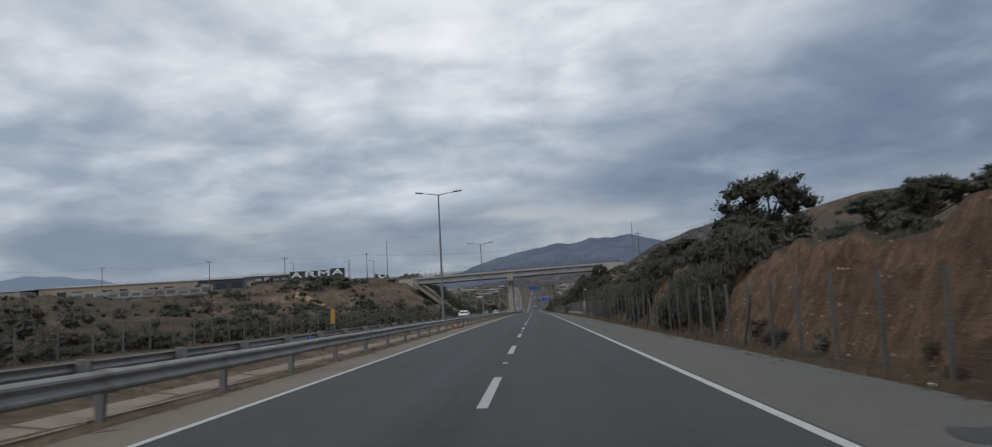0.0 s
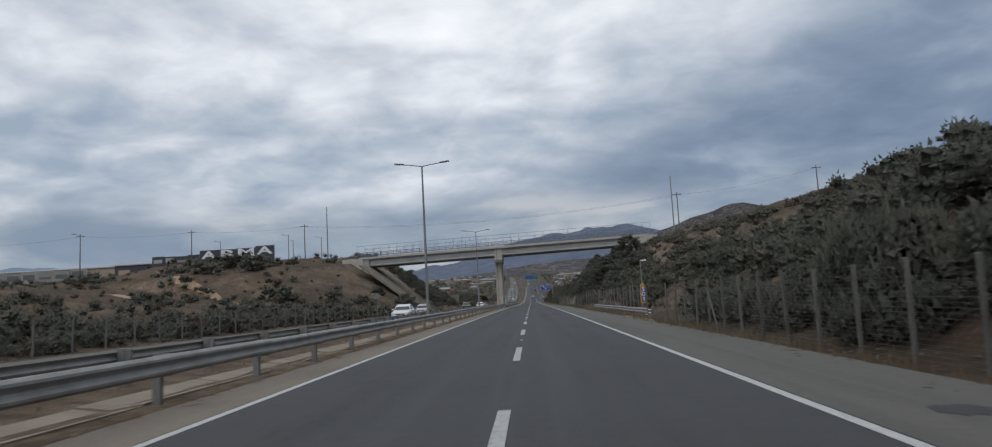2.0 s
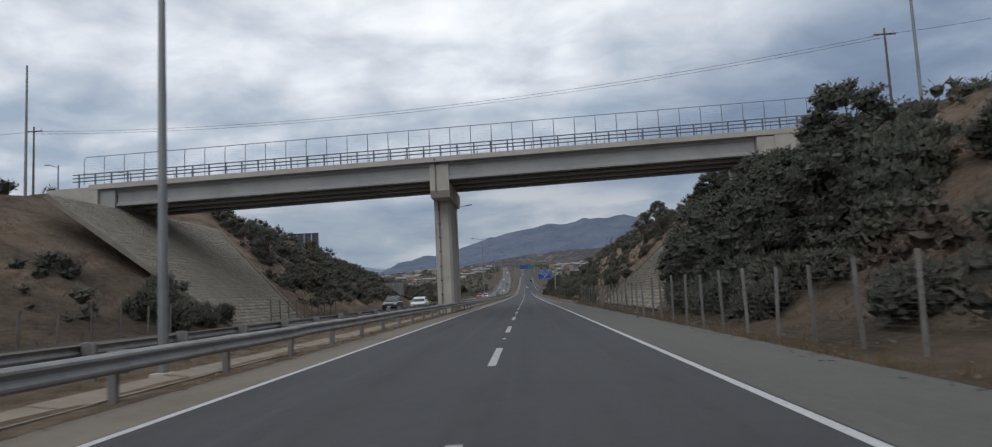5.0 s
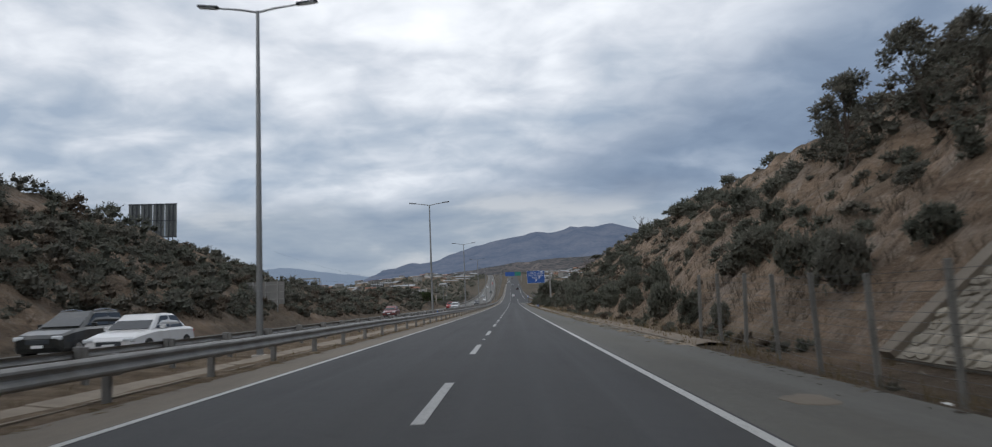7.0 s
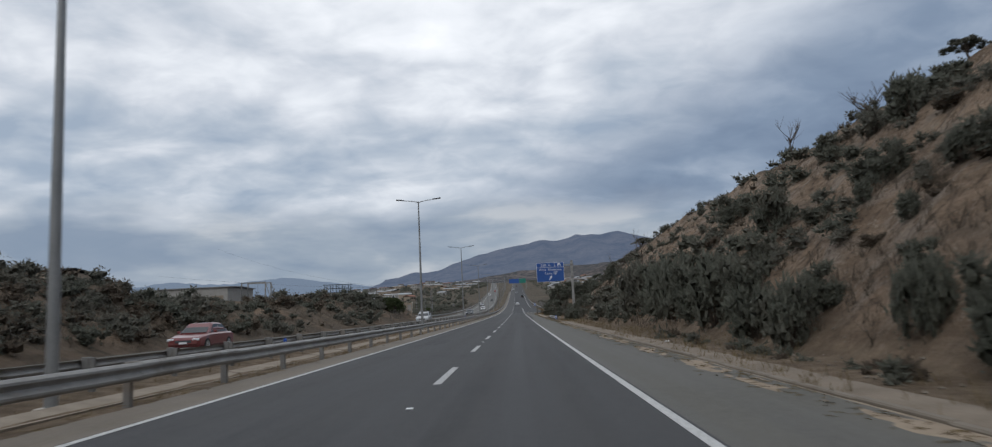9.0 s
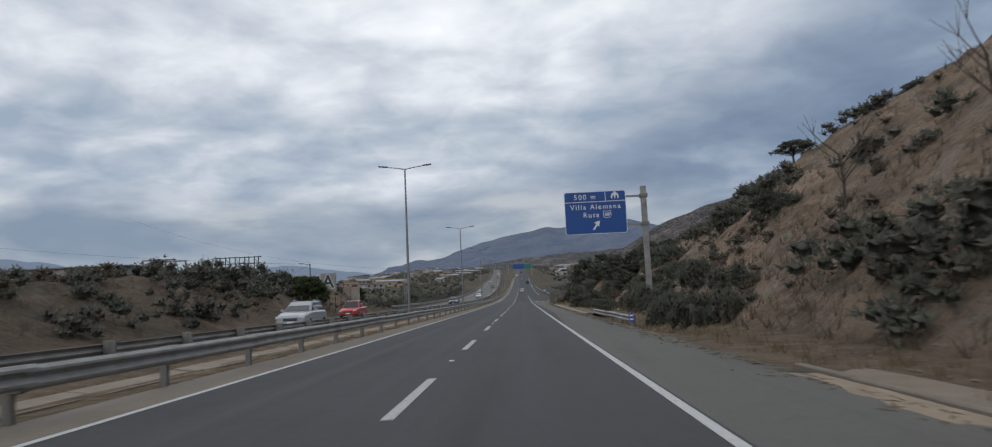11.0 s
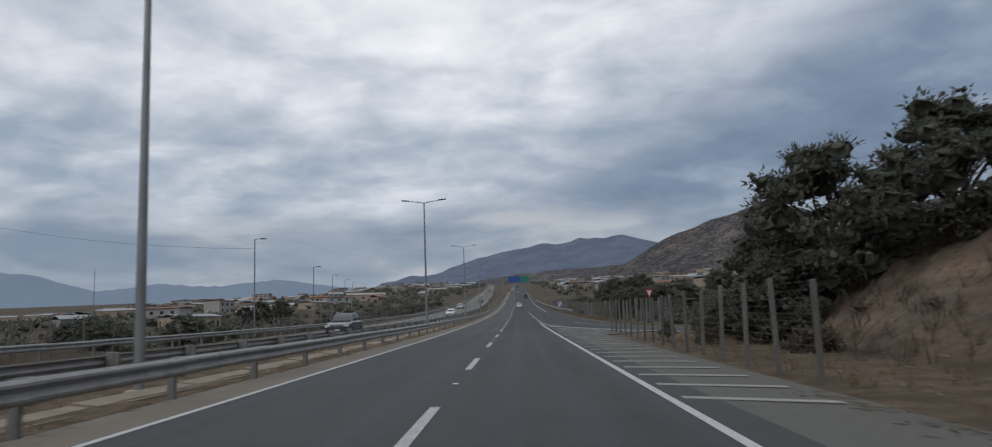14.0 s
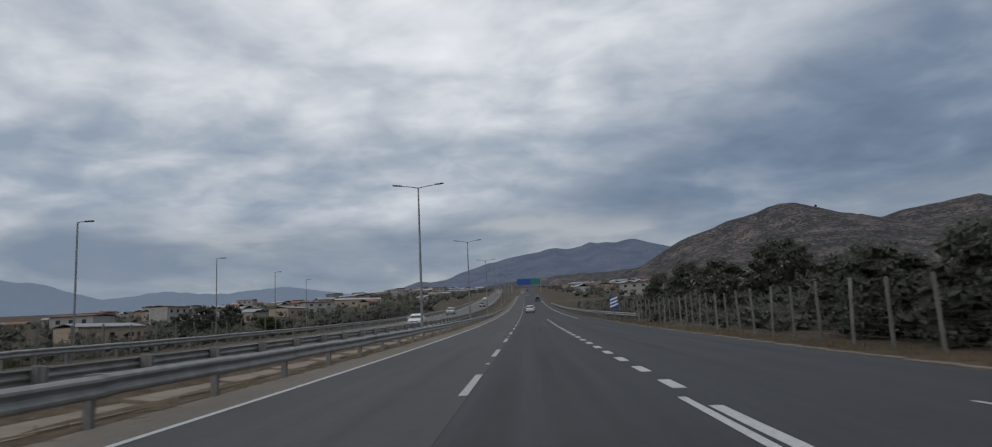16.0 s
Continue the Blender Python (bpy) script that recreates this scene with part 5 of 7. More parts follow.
trees_at(((3, -22.2, 406, 0.95, 0.8), (3, -24.2, 409, 0.9, 0.75), (3, -22.6, 411, 0.72, 0.75), (0, 20.4, 225.5, 0.72, 0.85), (0, 9.9, 438.4, 0.7, 0.85), (2, 17.2, 233.8, 0.95, 0.95), (2, 16.4, 229.5, 0.8, 0.95), (1, 20.6, 375, 0.8, 0.7), (1, 18.4, 377, 0.65, 0.55), (1, 20.6, 295, 0.5, 0.6)))


def dead_tree(x, y, height, seed):
    """A leafless tree: a thin trunk with forked bare branches."""
    rng = random.Random(seed)
    t = empty("dead_tree", "leafless grey dead tree on the crest of the bank", "tree", pose(x, y, land(x, y)), "dead trees on the bank")
    trunk = part("trunk", tubed([(0, 0, -0.3), (0.08, 0.05, height * 0.3), (-0.05, 0.0, height * 0.55)], [0.07, 0.055, 0.04], 6), BARK, t)
    for i in range(9):
        a, h = rng.uniform(0, 6.28), height * rng.uniform(0.25, 0.55)
        e = Vector((math.cos(a) * height * 0.3, math.sin(a) * height * 0.3, h + height * rng.uniform(0.2, 0.45)))
        bm = tubed([(0, 0, h), e * 0.5 + Vector((0, 0, h * 0.45)), e], [0.03, 0.02, 0.008], 4)
        for q in range(3):
            o = e + Vector((rng.uniform(-0.5, 0.5), rng.uniform(-0.5, 0.5), rng.uniform(0.1, 0.5)))
            tube(bm, [e * 0.7 + Vector((0, 0, h * 0.25)), o], [0.014, 0.005], 3)
        part("branch", bm, BARK, t)
    return t


for x, y, h, k in ((20.3, 314, 3.0, 1), (18.5, 299.7, 2.4, 2), (15.5, 346.3, 4.2, 3), (13.5, 352, 4.0, 4)):
    dead_tree(x, y, h, k)


def faced(x, y):
    """The stone-faced slopes, where nothing stands."""
    return (188 < y < 223.5 and 7 < x < 21.5) or (194 < y < 214.5 - 0.85 * (x + 19.4) and -36 < x < -18)


def bare(x, y):
    """A stretch of the cut slope where nothing grows."""
    return 268 < y < 288.5 and 8 < x < 11.0 or faced(x, y)


def scatter(rnd, count, x0, x1, y0, y1, r0, r1, kinds, tall=(0.75, 1.2), keep=None):
    for _ in range(count):
        for _ in range(30):
            x, y = rnd.uniform(x0, x1), rnd.uniform(y0, y1)
            if keep is None or keep(x, y):
                break
        k, r, h = rnd.choice(kinds), rnd.uniform(r0, r1), rnd.uniform(*tall)
        if bare(x, y):
            rnd.uniform(-6, 6), rnd.uniform(-6, 6), rnd.uniform(0, 360)
        else:
            plant(BUSHES[k], x, y, r, h, rnd=rnd)


JOINED = {}


def joined(rnd, count, x0, x1, y0, y1, r0, r1, materials, tall=(0.6, 1.0)):
    """Shrubs too far or too many to tell apart: gathered by material, and built as one mesh each."""
    for _ in range(count):
        x, y, r = rnd.uniform(x0, x1), rnd.uniform(y0, y1), rnd.uniform(r0, r1)
        k, h = rnd.choice(materials), rnd.uniform(*tall)
        if not bare(x, y):
            JOINED.setdefault(k, []).append((x, y, land(x, y), r, h))


def build_joined():
    for k, (name, spots_) in enumerate(JOINED.items()):
        rng = np.random.default_rng(60 + k)
        vs, fs, count = [], [], 0
        for x, y, z, r, tall in spots_:
            n = 8
            ang, h = rng.uniform(0, 6.28, n), rng.uniform(0.05, 0.85, n)
            rad = rng.uniform(0.1, 0.85, n) * np.sqrt(np.clip(1.15 - h * h, 0.1, 1))
            cen = np.stack([np.cos(ang) * rad, np.sin(ang) * rad, h * tall], 1) * r + (x, y, z - 0.1)
            v, f = leaf_cloud(rng, cen, rng.uniform(0.2, 0.42, n) * r, 26, 0.075 * r ** 0.5)
            vs.append(v), fs.append(f + count)
            count += len(v)
        material, label = {"dark": (LEAF_DARK, "dark olive scrub over the slopes"), "grey": (LEAF_GREY, "grey-green scrub over the slopes"), "dry": (LEAF_DRY, "dry brown scrub over the slopes")}[name]
        ob = quads_object("scrub", np.concatenate(vs), np.concatenate(fs), material)
        tagged(ob, label, "scrub", kind="stuff")


def scrub_at(rows):
    """Single bushes: kind, place, radius and height."""
    for k, x, y, r, h in rows:
        plant(BUSHES[k], x, y, r * 1.08, h / (r * BUSH_TALL[k]))


scrub_at(((1, 13.5, 225.9, 0.50, 1.16), (0, 11.3, 224.2, 0.72, 1.05), (0, 11.2, 236.6, 1.40, 1.52), (6, 10.8, 229.9, 1.08, 1.38), (2, 9.8, 225.9, 0.89, 1.78), (2, 13.9, 229.6, 0.56, 0.70)))
scrub_at(((1, 8.6, 238.0, 0.67, 1.54), (0, 8.8, 244.7, 0.95, 1.97), (0, 8.8, 234.3, 0.42, 0.71), (0, 8.6, 233.1, 0.41, 0.98), (2, 11.3, 240.1, 0.92, 1.11), (1, 11.8, 239.1, 0.83, 1.20), (0, 15.6, 251.5, 1.54, 1.67), (0, 15.6, 245.5, 1.04, 1.24), (1, 13.4, 240.4, 0.81, 1.46), (1, 12.8, 242.0, 1.05, 1.23), (1, 13.1, 249.6, 0.97, 1.45)))
scrub_at(((0, 8.8, 258.2, 0.47, 1.16), (0, 9.2, 255.7, 0.74, 1.57), (1, 10.4, 254.5, 0.77, 1.70), (0, 10.3, 252.6, 0.77, 2.23), (0, 9.9, 250.4, 0.36, 0.85), (1, 8.5, 247.6, 0.27, 0.43), (0, 10.3, 264.2, 1.19, 1.78), (6, 18.8, 280.4, 1.53, 1.53), (0, 18.5, 275.2, 1.35, 1.18), (0, 18.7, 271.6, 1.16, 1.38), (1, 18.3, 266.6, 1.19, 1.32), (1, 18.1, 263.5, 0.83, 0.71), (0, 15.8, 258.4, 0.48, 0.97), (0, 12.4, 253.0, 0.36, 0.80), (6, 15.5, 268.0, 0.77, 1.10)))
scrub_at(((6, 9.2, 279.7, 0.52, 1.57), (0, 9.3, 278.2, 0.29, 0.99), (0, 8.6, 284.8, 0.79, 1.99), (1, 8.7, 288.4, 1.09, 2.74), (0, 9.0, 293.7, 1.4, 2.9), (1, 9.2, 298.0, 1.3, 2.6), (6, 9.3, 301.6, 1.6, 3.2), (1, 9.4, 306.0, 1.6, 3.0), (2, 9.8, 312.7, 1.9, 3.6), (1, 9.7, 285.2, 0.65, 1.31)))
scrub_at(((1, 12.8, 297.0, 1.06, 2.13), (1, 15.9, 313.3, 1.43, 2.04), (1, 17.7, 302.6, 0.89, 1.43), (2, 18.2, 298.5, 1.02, 1.27), (0, 17.6, 294.5, 1.12, 1.99), (0, 19.7, 294.7, 1.01, 0.76), (1, 14.2, 289.9, 0.71, 1.56), (0, 12.1, 285.2, 0.37, 0.83), (0, 12.8, 289.0, 0.36, 0.80), (0, 13.6, 285.0, 0.66, 1.07), (1, 13.2, 293.9, 0.63, 0.73)))
scrub_at(((6, 8.1, 361.1, 0.67, 1.28), (0, 8.7, 359.8, 0.73, 1.53), (1, 8.3, 356.3, 0.66, 1.39), (1, 8.7, 354.6, 0.67, 1.34), (2, 9.3, 353.8, 0.69, 1.35), (2, 9.2, 352.6, 0.47, 1.31), (1, 14.8, 363.3, 1.47, 2.26), (0, 16.1, 375.2, 1.64, 1.85), (2, 16.7, 386.5, 1.90, 1.46), (2, 10.9, 359.1, 0.96, 1.12), (1, 10.7, 355.6, 0.79, 1.05)))
scrub_at(((1, 7.0, 396.7, 1.04, 2.35), (0, 7.6, 392.9, 0.36, 0.66), (0, 9.4, 393.5, 0.37, 0.57), (0, 8.6, 387.5, 0.58, 0.79), (0, 10.2, 389.0, 0.46, 0.83), (0, 7.2, 379.7, 0.31, 0.56), (2, 12.7, 392.4, 1.16, 1.16), (6, 15.1, 391.9, 1.33, 1.90), (0, 26.8, 416.9, 2.40, 2.41), (1, 18.0, 416.6, 2.30, 3.77), (1, 10.4, 387.2, 0.60, 1.05), (6, 11.2, 385.6, 0.68, 1.09)))
scrub_at(((0, 11.6, 425.4, 1.0, 1.3), (2, 13.4, 426.6, 1.2, 1.5), (4, 12.4, 424.6, 0.9, 0.9), (1, 15.6, 426.4, 1.1, 1.6), (2, 7.7, 402.4, 1.21, 2.35), (6, 8.3, 397.2, 0.47, 0.71), (0, 8.5, 400.4, 0.41, 0.55), (1, 13.1, 406.5, 0.94, 0.94)))
scrub_at(((2, 11.5, 267.8, 0.99, 1.49), (1, 11.7, 270.7, 0.67, 1.01), (0, 12.7, 275.9, 1.06, 1.70), (0, 9.4, 270.6, 0.99, 1.98), (1, 9.3, 267.2, 0.95, 1.83), (1, 8.8, 276.7, 0.87, 1.74), (0, 10.6, 267.6, 0.70, 1.05), (0, 10.7, 265.7, 0.75, 1.12), (1, 14.6, 291.7, 1.56, 1.39), (2, 10.5, 276.0, 1.06, 1.70), (1, 10.6, 293.8, 1.46, 2.18), (0, 10.5, 271.2, 0.77, 1.20), (0, 13.6, 283.3, 0.97, 1.11), (1, 9.2, 265.1, 0.47, 0.95)))
scrub_at(((2, 9.4, 375.8, 0.97, 1.86), (0, 9.6, 373.1, 0.92, 1.85), (1, 9.5, 370.5, 0.79, 1.72), (0, 9.5, 368.5, 0.74, 1.72), (1, 10.2, 381.4, 1.01, 1.80), (2, 11.5, 372.4, 0.89, 1.48), (0, 12.4, 377.3, 1.05, 1.33), (0, 11.1, 377.9, 0.88, 1.57), (1, 9.6, 365.6, 0.9, 1.7), (0, 10.8, 364.0, 1.1, 1.6), (0, 11.6, 368.0, 1.0, 1.3)))


def hedge(rnd, y0, y1, step, x, r0, r1, top):
    """A row of bushes along the bluff that reach about the same height."""
    y = y0
    while y < y1:
        xx, r = x + rnd.uniform(-0.3, 0.3), rnd.uniform(r0, r1)
        h = max(0.5, top + rnd.uniform(-0.35, 0.15) - land(xx, y))
        k = rnd.choice((0, 1, 0, 6, 2))
        plant(BUSHES[k], xx, y, r, h / (r * BUSH_TALL[k]), rnd=rnd)
        y += step * rnd.uniform(0.8, 1.2)


H = random.Random(8)
hedge(H, 31, 40, 1.4, 8.6, 0.8, 1.1, 2.6)
hedge(H, 30, 40.5, 1.6, 9.7, 1.1, 1.4, 3.9)
hedge(H, 41, 47, 1.9, 10.5, 0.5, 0.8, 3.2)
hedge(H, 49.5, 57, 1.4, 8.6, 0.8, 1.1, 2.4)
hedge(H, 47.6, 57, 1.6, 9.7, 1.0, 1.3, 3.8)
hedge(H, 57, 64, 1.7, 10.3, 1.0, 1.3, 4.0)
hedge(H, 64.5, 80, 1.8, 9.2, 1.0, 1.4, 2.9)
hedge(H, 61.5, 68, 1.3, 8.7, 0.8, 1.1, 2.4)
hedge(H, 30.5, 41, 1.3, 8.25, 0.7, 0.95, 1.4)
hedge(H, 50, 57, 1.3, 8.25, 0.7, 0.95, 1.3)
hedge(H, 64.5, 98, 1.7, 9.0, 0.8, 1.1, 1.2)
scrub_at(((0, 9.0, 174.0, 1.2, 1.5), (1, 9.2, 177.0, 1.2, 1.8), (0, 9.1, 180.0, 1.2, 1.7), (6, 9.3, 182.6, 1.3, 1.5), (1, 9.0, 185.0, 1.1, 1.8), (0, 8.9, 187.6, 1.0, 1.6), (0, 10.3, 178.4, 1.4, 1.8), (0, 10.2, 183.6, 1.4, 1.9), (1, 10.4, 188.6, 1.2, 1.8)))
scrub_at(((0, -20.4, 191.0, 1.2, 2.0), (2, -20.2, 194.2, 1.1, 1.8), (1, -21.8, 193.5, 1.4, 2.2), (0, -20.3, 197.4, 0.9, 1.5), (2, -23.2, 194.5, 1.3, 2.0), (0, -22.0, 190.0, 1.3, 2.1)))
R = random.Random(21)
scatter(R, 24, 9.4, 15, 66, 100, 1.1, 1.6, (0, 1, 6, 0, 2), (0.8, 1.15))
joined(R, 130, 9.0, 24, 63, 104, 1.0, 1.8, ("dark", "dark", "grey"), (0.8, 1.2))
joined(R, 10, 7.8, 8.3, 6, 25, 0.25, 0.5, ("dark", "dry"), (0.8, 1.3))
joined(R, 30, 11, 20, 26, 62, 0.7, 1.3, ("dark", "grey"), (0.6, 0.9))
scatter(R, 36, 9.6, 18, 100, 182, 1.1, 2.0, (0, 1, 6, 2, 2), (0.8, 1.25))
joined(R, 300, 11, 38, 96, 192, 0.8, 1.8, ("dark", "dark", "grey", "dry", "grey"), (0.45, 0.75))
joined(R, 60, 9.8, 18, 98, 178, 1.0, 1.8, ("dark", "grey"), (0.8, 1.2))
scatter(R, 8, 9.8, 16, 168, 182, 1.4, 2.0, (0, 1), (1.0, 1.5))
joined(R, 46, 10.5, 18, 228, 266, 0.25, 0.6, ("dark", "grey", "dry", "grey"), (0.7, 1.1))
joined(R, 40, 10.5, 18, 288, 330, 0.4, 1.0, ("dark", "grey", "dry"), (0.8, 1.2))
joined(R, 30, 9.2, 12.8, 306, 350, 0.9, 1.6, ("dark", "dark", "grey"), (1.0, 1.4))
joined(R, 40, 16.5, 19.5, 250, 385, 0.8, 1.3, ("dark", "grey", "dark"), (0.6, 0.9))
joined(R, 46, 15, 24, 224, 250, 0.7, 1.5, ("dark", "grey", "grey", "dry"), (0.7, 1.1))
joined(R, 40, 10, 16, 350, 392, 0.3, 0.8, ("dark", "grey", "dry", "dry"), (0.8, 1.2))
joined(R, 60, 20, 27, 232, 385, 0.8, 1.3, ("dark", "dark", "grey"), (0.7, 1.0))
joined(R, 50, 12, 30, 370, 430, 0.7, 1.5, ("dark", "grey", "dry"), (0.8, 1.1))
for x, y, s, k, h in ((10.2, 281.4, 0.6, 1, 1.3), (11.6, 286.2, 0.5, 4, 1.0), (8.9, 405.2, 1.45, 1, 1.75), (10.4, 403.9, 1.1, 5, 1.7), (7.7, 379.3, 0.5, 0, 1.1), (8.5, 387.5, 0.65, 1, 1.1), (8.3, 394.0, 0.55, 0, 1.0), (8.9, 398.2, 0.7, 1, 1.0), (9.4, 391.0, 0.8, 0, 1.1), (9.0, 410, 0.6, 4, 1.0), (11, 414, 1.0, 2, 1.2), (12, 408, 1.2, 4, 1.3), (10.6, 419.5, 0.8, 5, 1.2), (9.0, 433, 0.9, 4, 1.0), (10.4, 440, 1.0, 5, 1.0), (10.6, 437, 1.0, 0, 1.0), (12.8, 467.2, 0.7, 7, 1.0), (16.4, 463.3, 1.0, 6, 1.3), (12.2, 469.2, 0.6, 7, 1.2), (12.0, 474.3, 0.62, 7, 1.2), (12.0, 485.4, 0.6, 7, 1.1), (12.1, 480.0, 0.4, 7, 1.0), (12.3, 490, 0.55, 7, 1.0)):
    plant(BUSHES[k], x, y, s, h)
joined(R, 120, -135, -40, 520, 690, 1.4, 2.8, ("dark", "grey", "grey"), (0.8, 1.2))
joined(R, 70, -60, -24, 540, 700, 1.6, 3.0, ("dark", "grey"), (0.9, 1.3))
joined(R, 26, 12.8, 18, 478, 560, 1.0, 1.7, ("dark", "grey", "dark"), (0.9, 1.2))
joined(R, 8, 14, 19, 462, 480, 0.8, 1.3, ("dark", "grey"), (0.9, 1.2))
joined(R, 70, 13, 24, 480, 640, 1.4, 2.2, ("dark", "dark", "grey"), (0.9, 1.2))
joined(R, 100, 20, 60, 466, 640, 1.6, 2.8, ("dark", "dark", "dark", "grey"), (0.8, 1.2))
# west of the roads
joined(R, 34, -33, -23.5, 384, 412, 1.5, 2.4, ("dark", "grey", "dark"), (0.8, 1.1))
joined(R, 18, -30, -21.5, 20, 170, 0.9, 1.7, ("dark", "grey"), (0.7, 1.1))
joined(R, 80, -27, -21.8, 40, 172, 0.9, 1.8, ("dark", "grey", "dark"), (0.7, 1.1))
joined(R, 130, -42, -21.5, 223, 268, 1.0, 1.9, ("dark", "grey", "grey"), (0.8, 1.2))
joined(R, 120, -30, -20.8, 262, 335, 0.7, 1.3, ("dark", "grey", "grey"), (0.6, 1.0))
joined(R, 150, -33, -21, 226, 325, 0.8, 1.4, ("dark", "grey", "grey", "dry"), (0.6, 1.0))
joined(R, 110, -48, -21, 10, 172, 0.9, 2.0, ("dark", "grey", "grey", "dry"), (0.6, 0.9))
joined(R, 60, -95, -23, 165, 220, 1.0, 2.2, ("grey", "grey", "dry"), (0.6, 0.9))
joined(R, 26, -80, -30, 172, 208, 2.2, 3.6, ("dark", "grey"), (0.6, 0.8))
joined(R, 40, -32, -22, 120, 196, 1.2, 2.0, ("dark", "grey"), (0.8, 1.1))
joined(R, 210, -48, -20.5, 228, 330, 0.8, 1.9, ("dark", "grey", "dark", "dry"), (0.7, 1.2))
joined(R, 130, -44, -20, 318, 398, 0.8, 1.9, ("dark", "grey", "dry"), (0.7, 1.1))
joined(R, 30, -44, -24, 392, 440, 0.7, 1.6, ("grey", "dry", "dry"), (0.6, 0.9))
joined(R, 60, -110, -24, 455, 640, 1.0, 2.4, ("dark", "grey", "dry"), (0.7, 1.0))
joined(R, 130, 11.5, 18.5, 228, 300, 0.25, 0.75, ("grey", "dry", "dark", "grey"), (0.6, 1.0))
joined(R, 46, 8.9, 11.6, 288, 345, 0.7, 1.2, ("dark", "dark", "grey"), (0.9, 1.3))
joined(R, 60, 9.5, 16, 345, 425, 0.25, 0.6, ("dry", "grey", "dark"), (0.6, 1.0))
joined(R, 120, -34, -20.6, 226, 340, 0.6, 1.2, ("grey", "grey", "dark", "dry"), (0.6, 1.0))
joined(R, 90, 12.0, 17, 466, 570, 0.8, 1.3, ("dark", "dark", "grey"), (0.8, 1.15))
joined(R, 130, -24.5, -20.9, 14, 150, 0.6, 1.1, ("dark", "dark", "grey"), (0.8, 1.2))
joined(R, 30, 10.8, 15, 12, 29, 0.35, 0.7, ("dark", "grey", "dry"), (0.7, 1.0))
joined(R, 120, 6.9, 8.7, 214, 300, 0.14, 0.38, ("dry", "grey", "dark", "dry"), (0.7, 1.2))
joined(R, 70, -36, -20.3, 213, 232, 0.5, 1.1, ("grey", "dark", "grey", "dry"), (0.6, 1.0))
joined(R, 130, -120, -25, 490, 660, 1.0, 2.2, ("dark", "dark", "grey"), (0.7, 1.1))
build_joined()


def scrub_mat_mesh(name, label, spots, material, per, size, seed):
    rng = np.random.default_rng(seed)
    cen = [(x, y, z + r * 0.45) for x, y, z, r in spots]
    v, f = leaf_cloud(rng, cen, [r * 0.8 for *_, r in spots], per, size, 0.7)
    ob = quads_object(name, v, f, material)
    return tagged(ob, label, "scrub", kind="stuff")


def spots(rnd, count, x0, x1, y0, y1, r0, r1):
    out = []
    for _ in range(count):
        x, y = rnd.uniform(x0, x1), rnd.uniform(y0, y1)
        if -20 < x - float(other_x(y)) and x < 11 or faced(x, y):
            continue
        out.append((x, y, land(x, y), rnd.uniform(r0, r1)))
    return out


S = random.Random(5)
scrub_mat_mesh("low_scrub", "low dry brown scrub scattered over the slopes", spots(S, 900, 8.5, 60, 40, 440, 0.2, 0.6) + spots(S, 900, -90, -20.5, 20, 440, 0.25, 0.7), LEAF_DRY, 22, 0.07, 31)
scrub_mat_mesh("low_green_scrub", "low grey-green scrub scattered over the slopes", spots(S, 700, 8.5, 60, 40, 440, 0.2, 0.6) + spots(S, 700, -110, -21, 20, 560, 0.3, 0.8), LEAF_GREY, 22, 0.07, 32)
scrub_mat_mesh("far_trees", "dark trees among the far houses", spots(S, 640, -420, -40, 560, 1500, 1.4, 3.6) + spots(S, 460, 24, 380, 540, 1500, 1.5, 3.8) + spots(S, 300, -300, -50, 520, 900, 1.6, 3.6) + spots(S, 420, -170, -34, 600, 1500, 1.4, 3.4) + spots(S, 240, 22, 160, 640, 1500, 1.4, 3.2) + spots(S, 160, -120, 120, 1400, 2000, 2, 4), LEAF_DARK, 22, 0.5, 33)


def grass_strip(name, label, count, fx, y0, y1, h0, h1, material, seed):
    """Thin dry blades in tufts."""
    rng = np.random.default_rng(seed)
    v, f = [], []
    for _ in range(count):
        y = rng.uniform(y0, y1)
        x = fx(rng, y)
        z = land(x, y)
        for _ in range(7):
            bx, by = x + rng.normal() * 0.06, y + rng.normal() * 0.06
            h = rng.uniform(h0, h1)
            a = rng.uniform(0, 6.28)
            lx, ly = rng.normal() * h * 0.35, rng.normal() * h * 0.35
            w = 0.006 + 0.02 * h
            dx, dy = math.cos(a) * w, math.sin(a) * w
            v += [(bx - dx, by - dy, z - 0.03), (bx + dx, by + dy, z - 0.03), (bx + lx + dx * 0.3, by + ly + dy * 0.3, z + h), (bx + lx - dx * 0.3, by + ly - dy * 0.3, z + h)]
    ob = quads_object(name, v, np.arange(len(v)).reshape(-1, 4), material)
    return tagged(ob, label, "grass", kind="stuff")


grass_strip("verge_grass", "dry straw grass along the foot of the bank", 2600, lambda g, y: 5.75 + abs(g.normal()) * 1.3 + (0.5 if y > 300 else 0), 4, 445, 0.06, 0.26, STRAW, 41)
grass_strip("ramp_grass", "dry straw grass between the ramp kerb and the fence", 500, lambda g, y: 9.6 + abs(g.normal()) * 0.6, 462, 545, 0.05, 0.22, STRAW, 46)
grass_strip("median_grass", "dry straw grass in the median", 1500, lambda g, y: g.choice((-5.25, -7.0, -7.8)) + g.normal() * 0.18, 4, 560, 0.04, 0.16, STRAW, 42)
grass_strip("bank_grass", "thin dry grass on the banks", 3200, lambda g, y: 9.5 + abs(g.normal()) * 5.0, 10, 445, 0.12, 0.42, LEAF_DRY, 43)
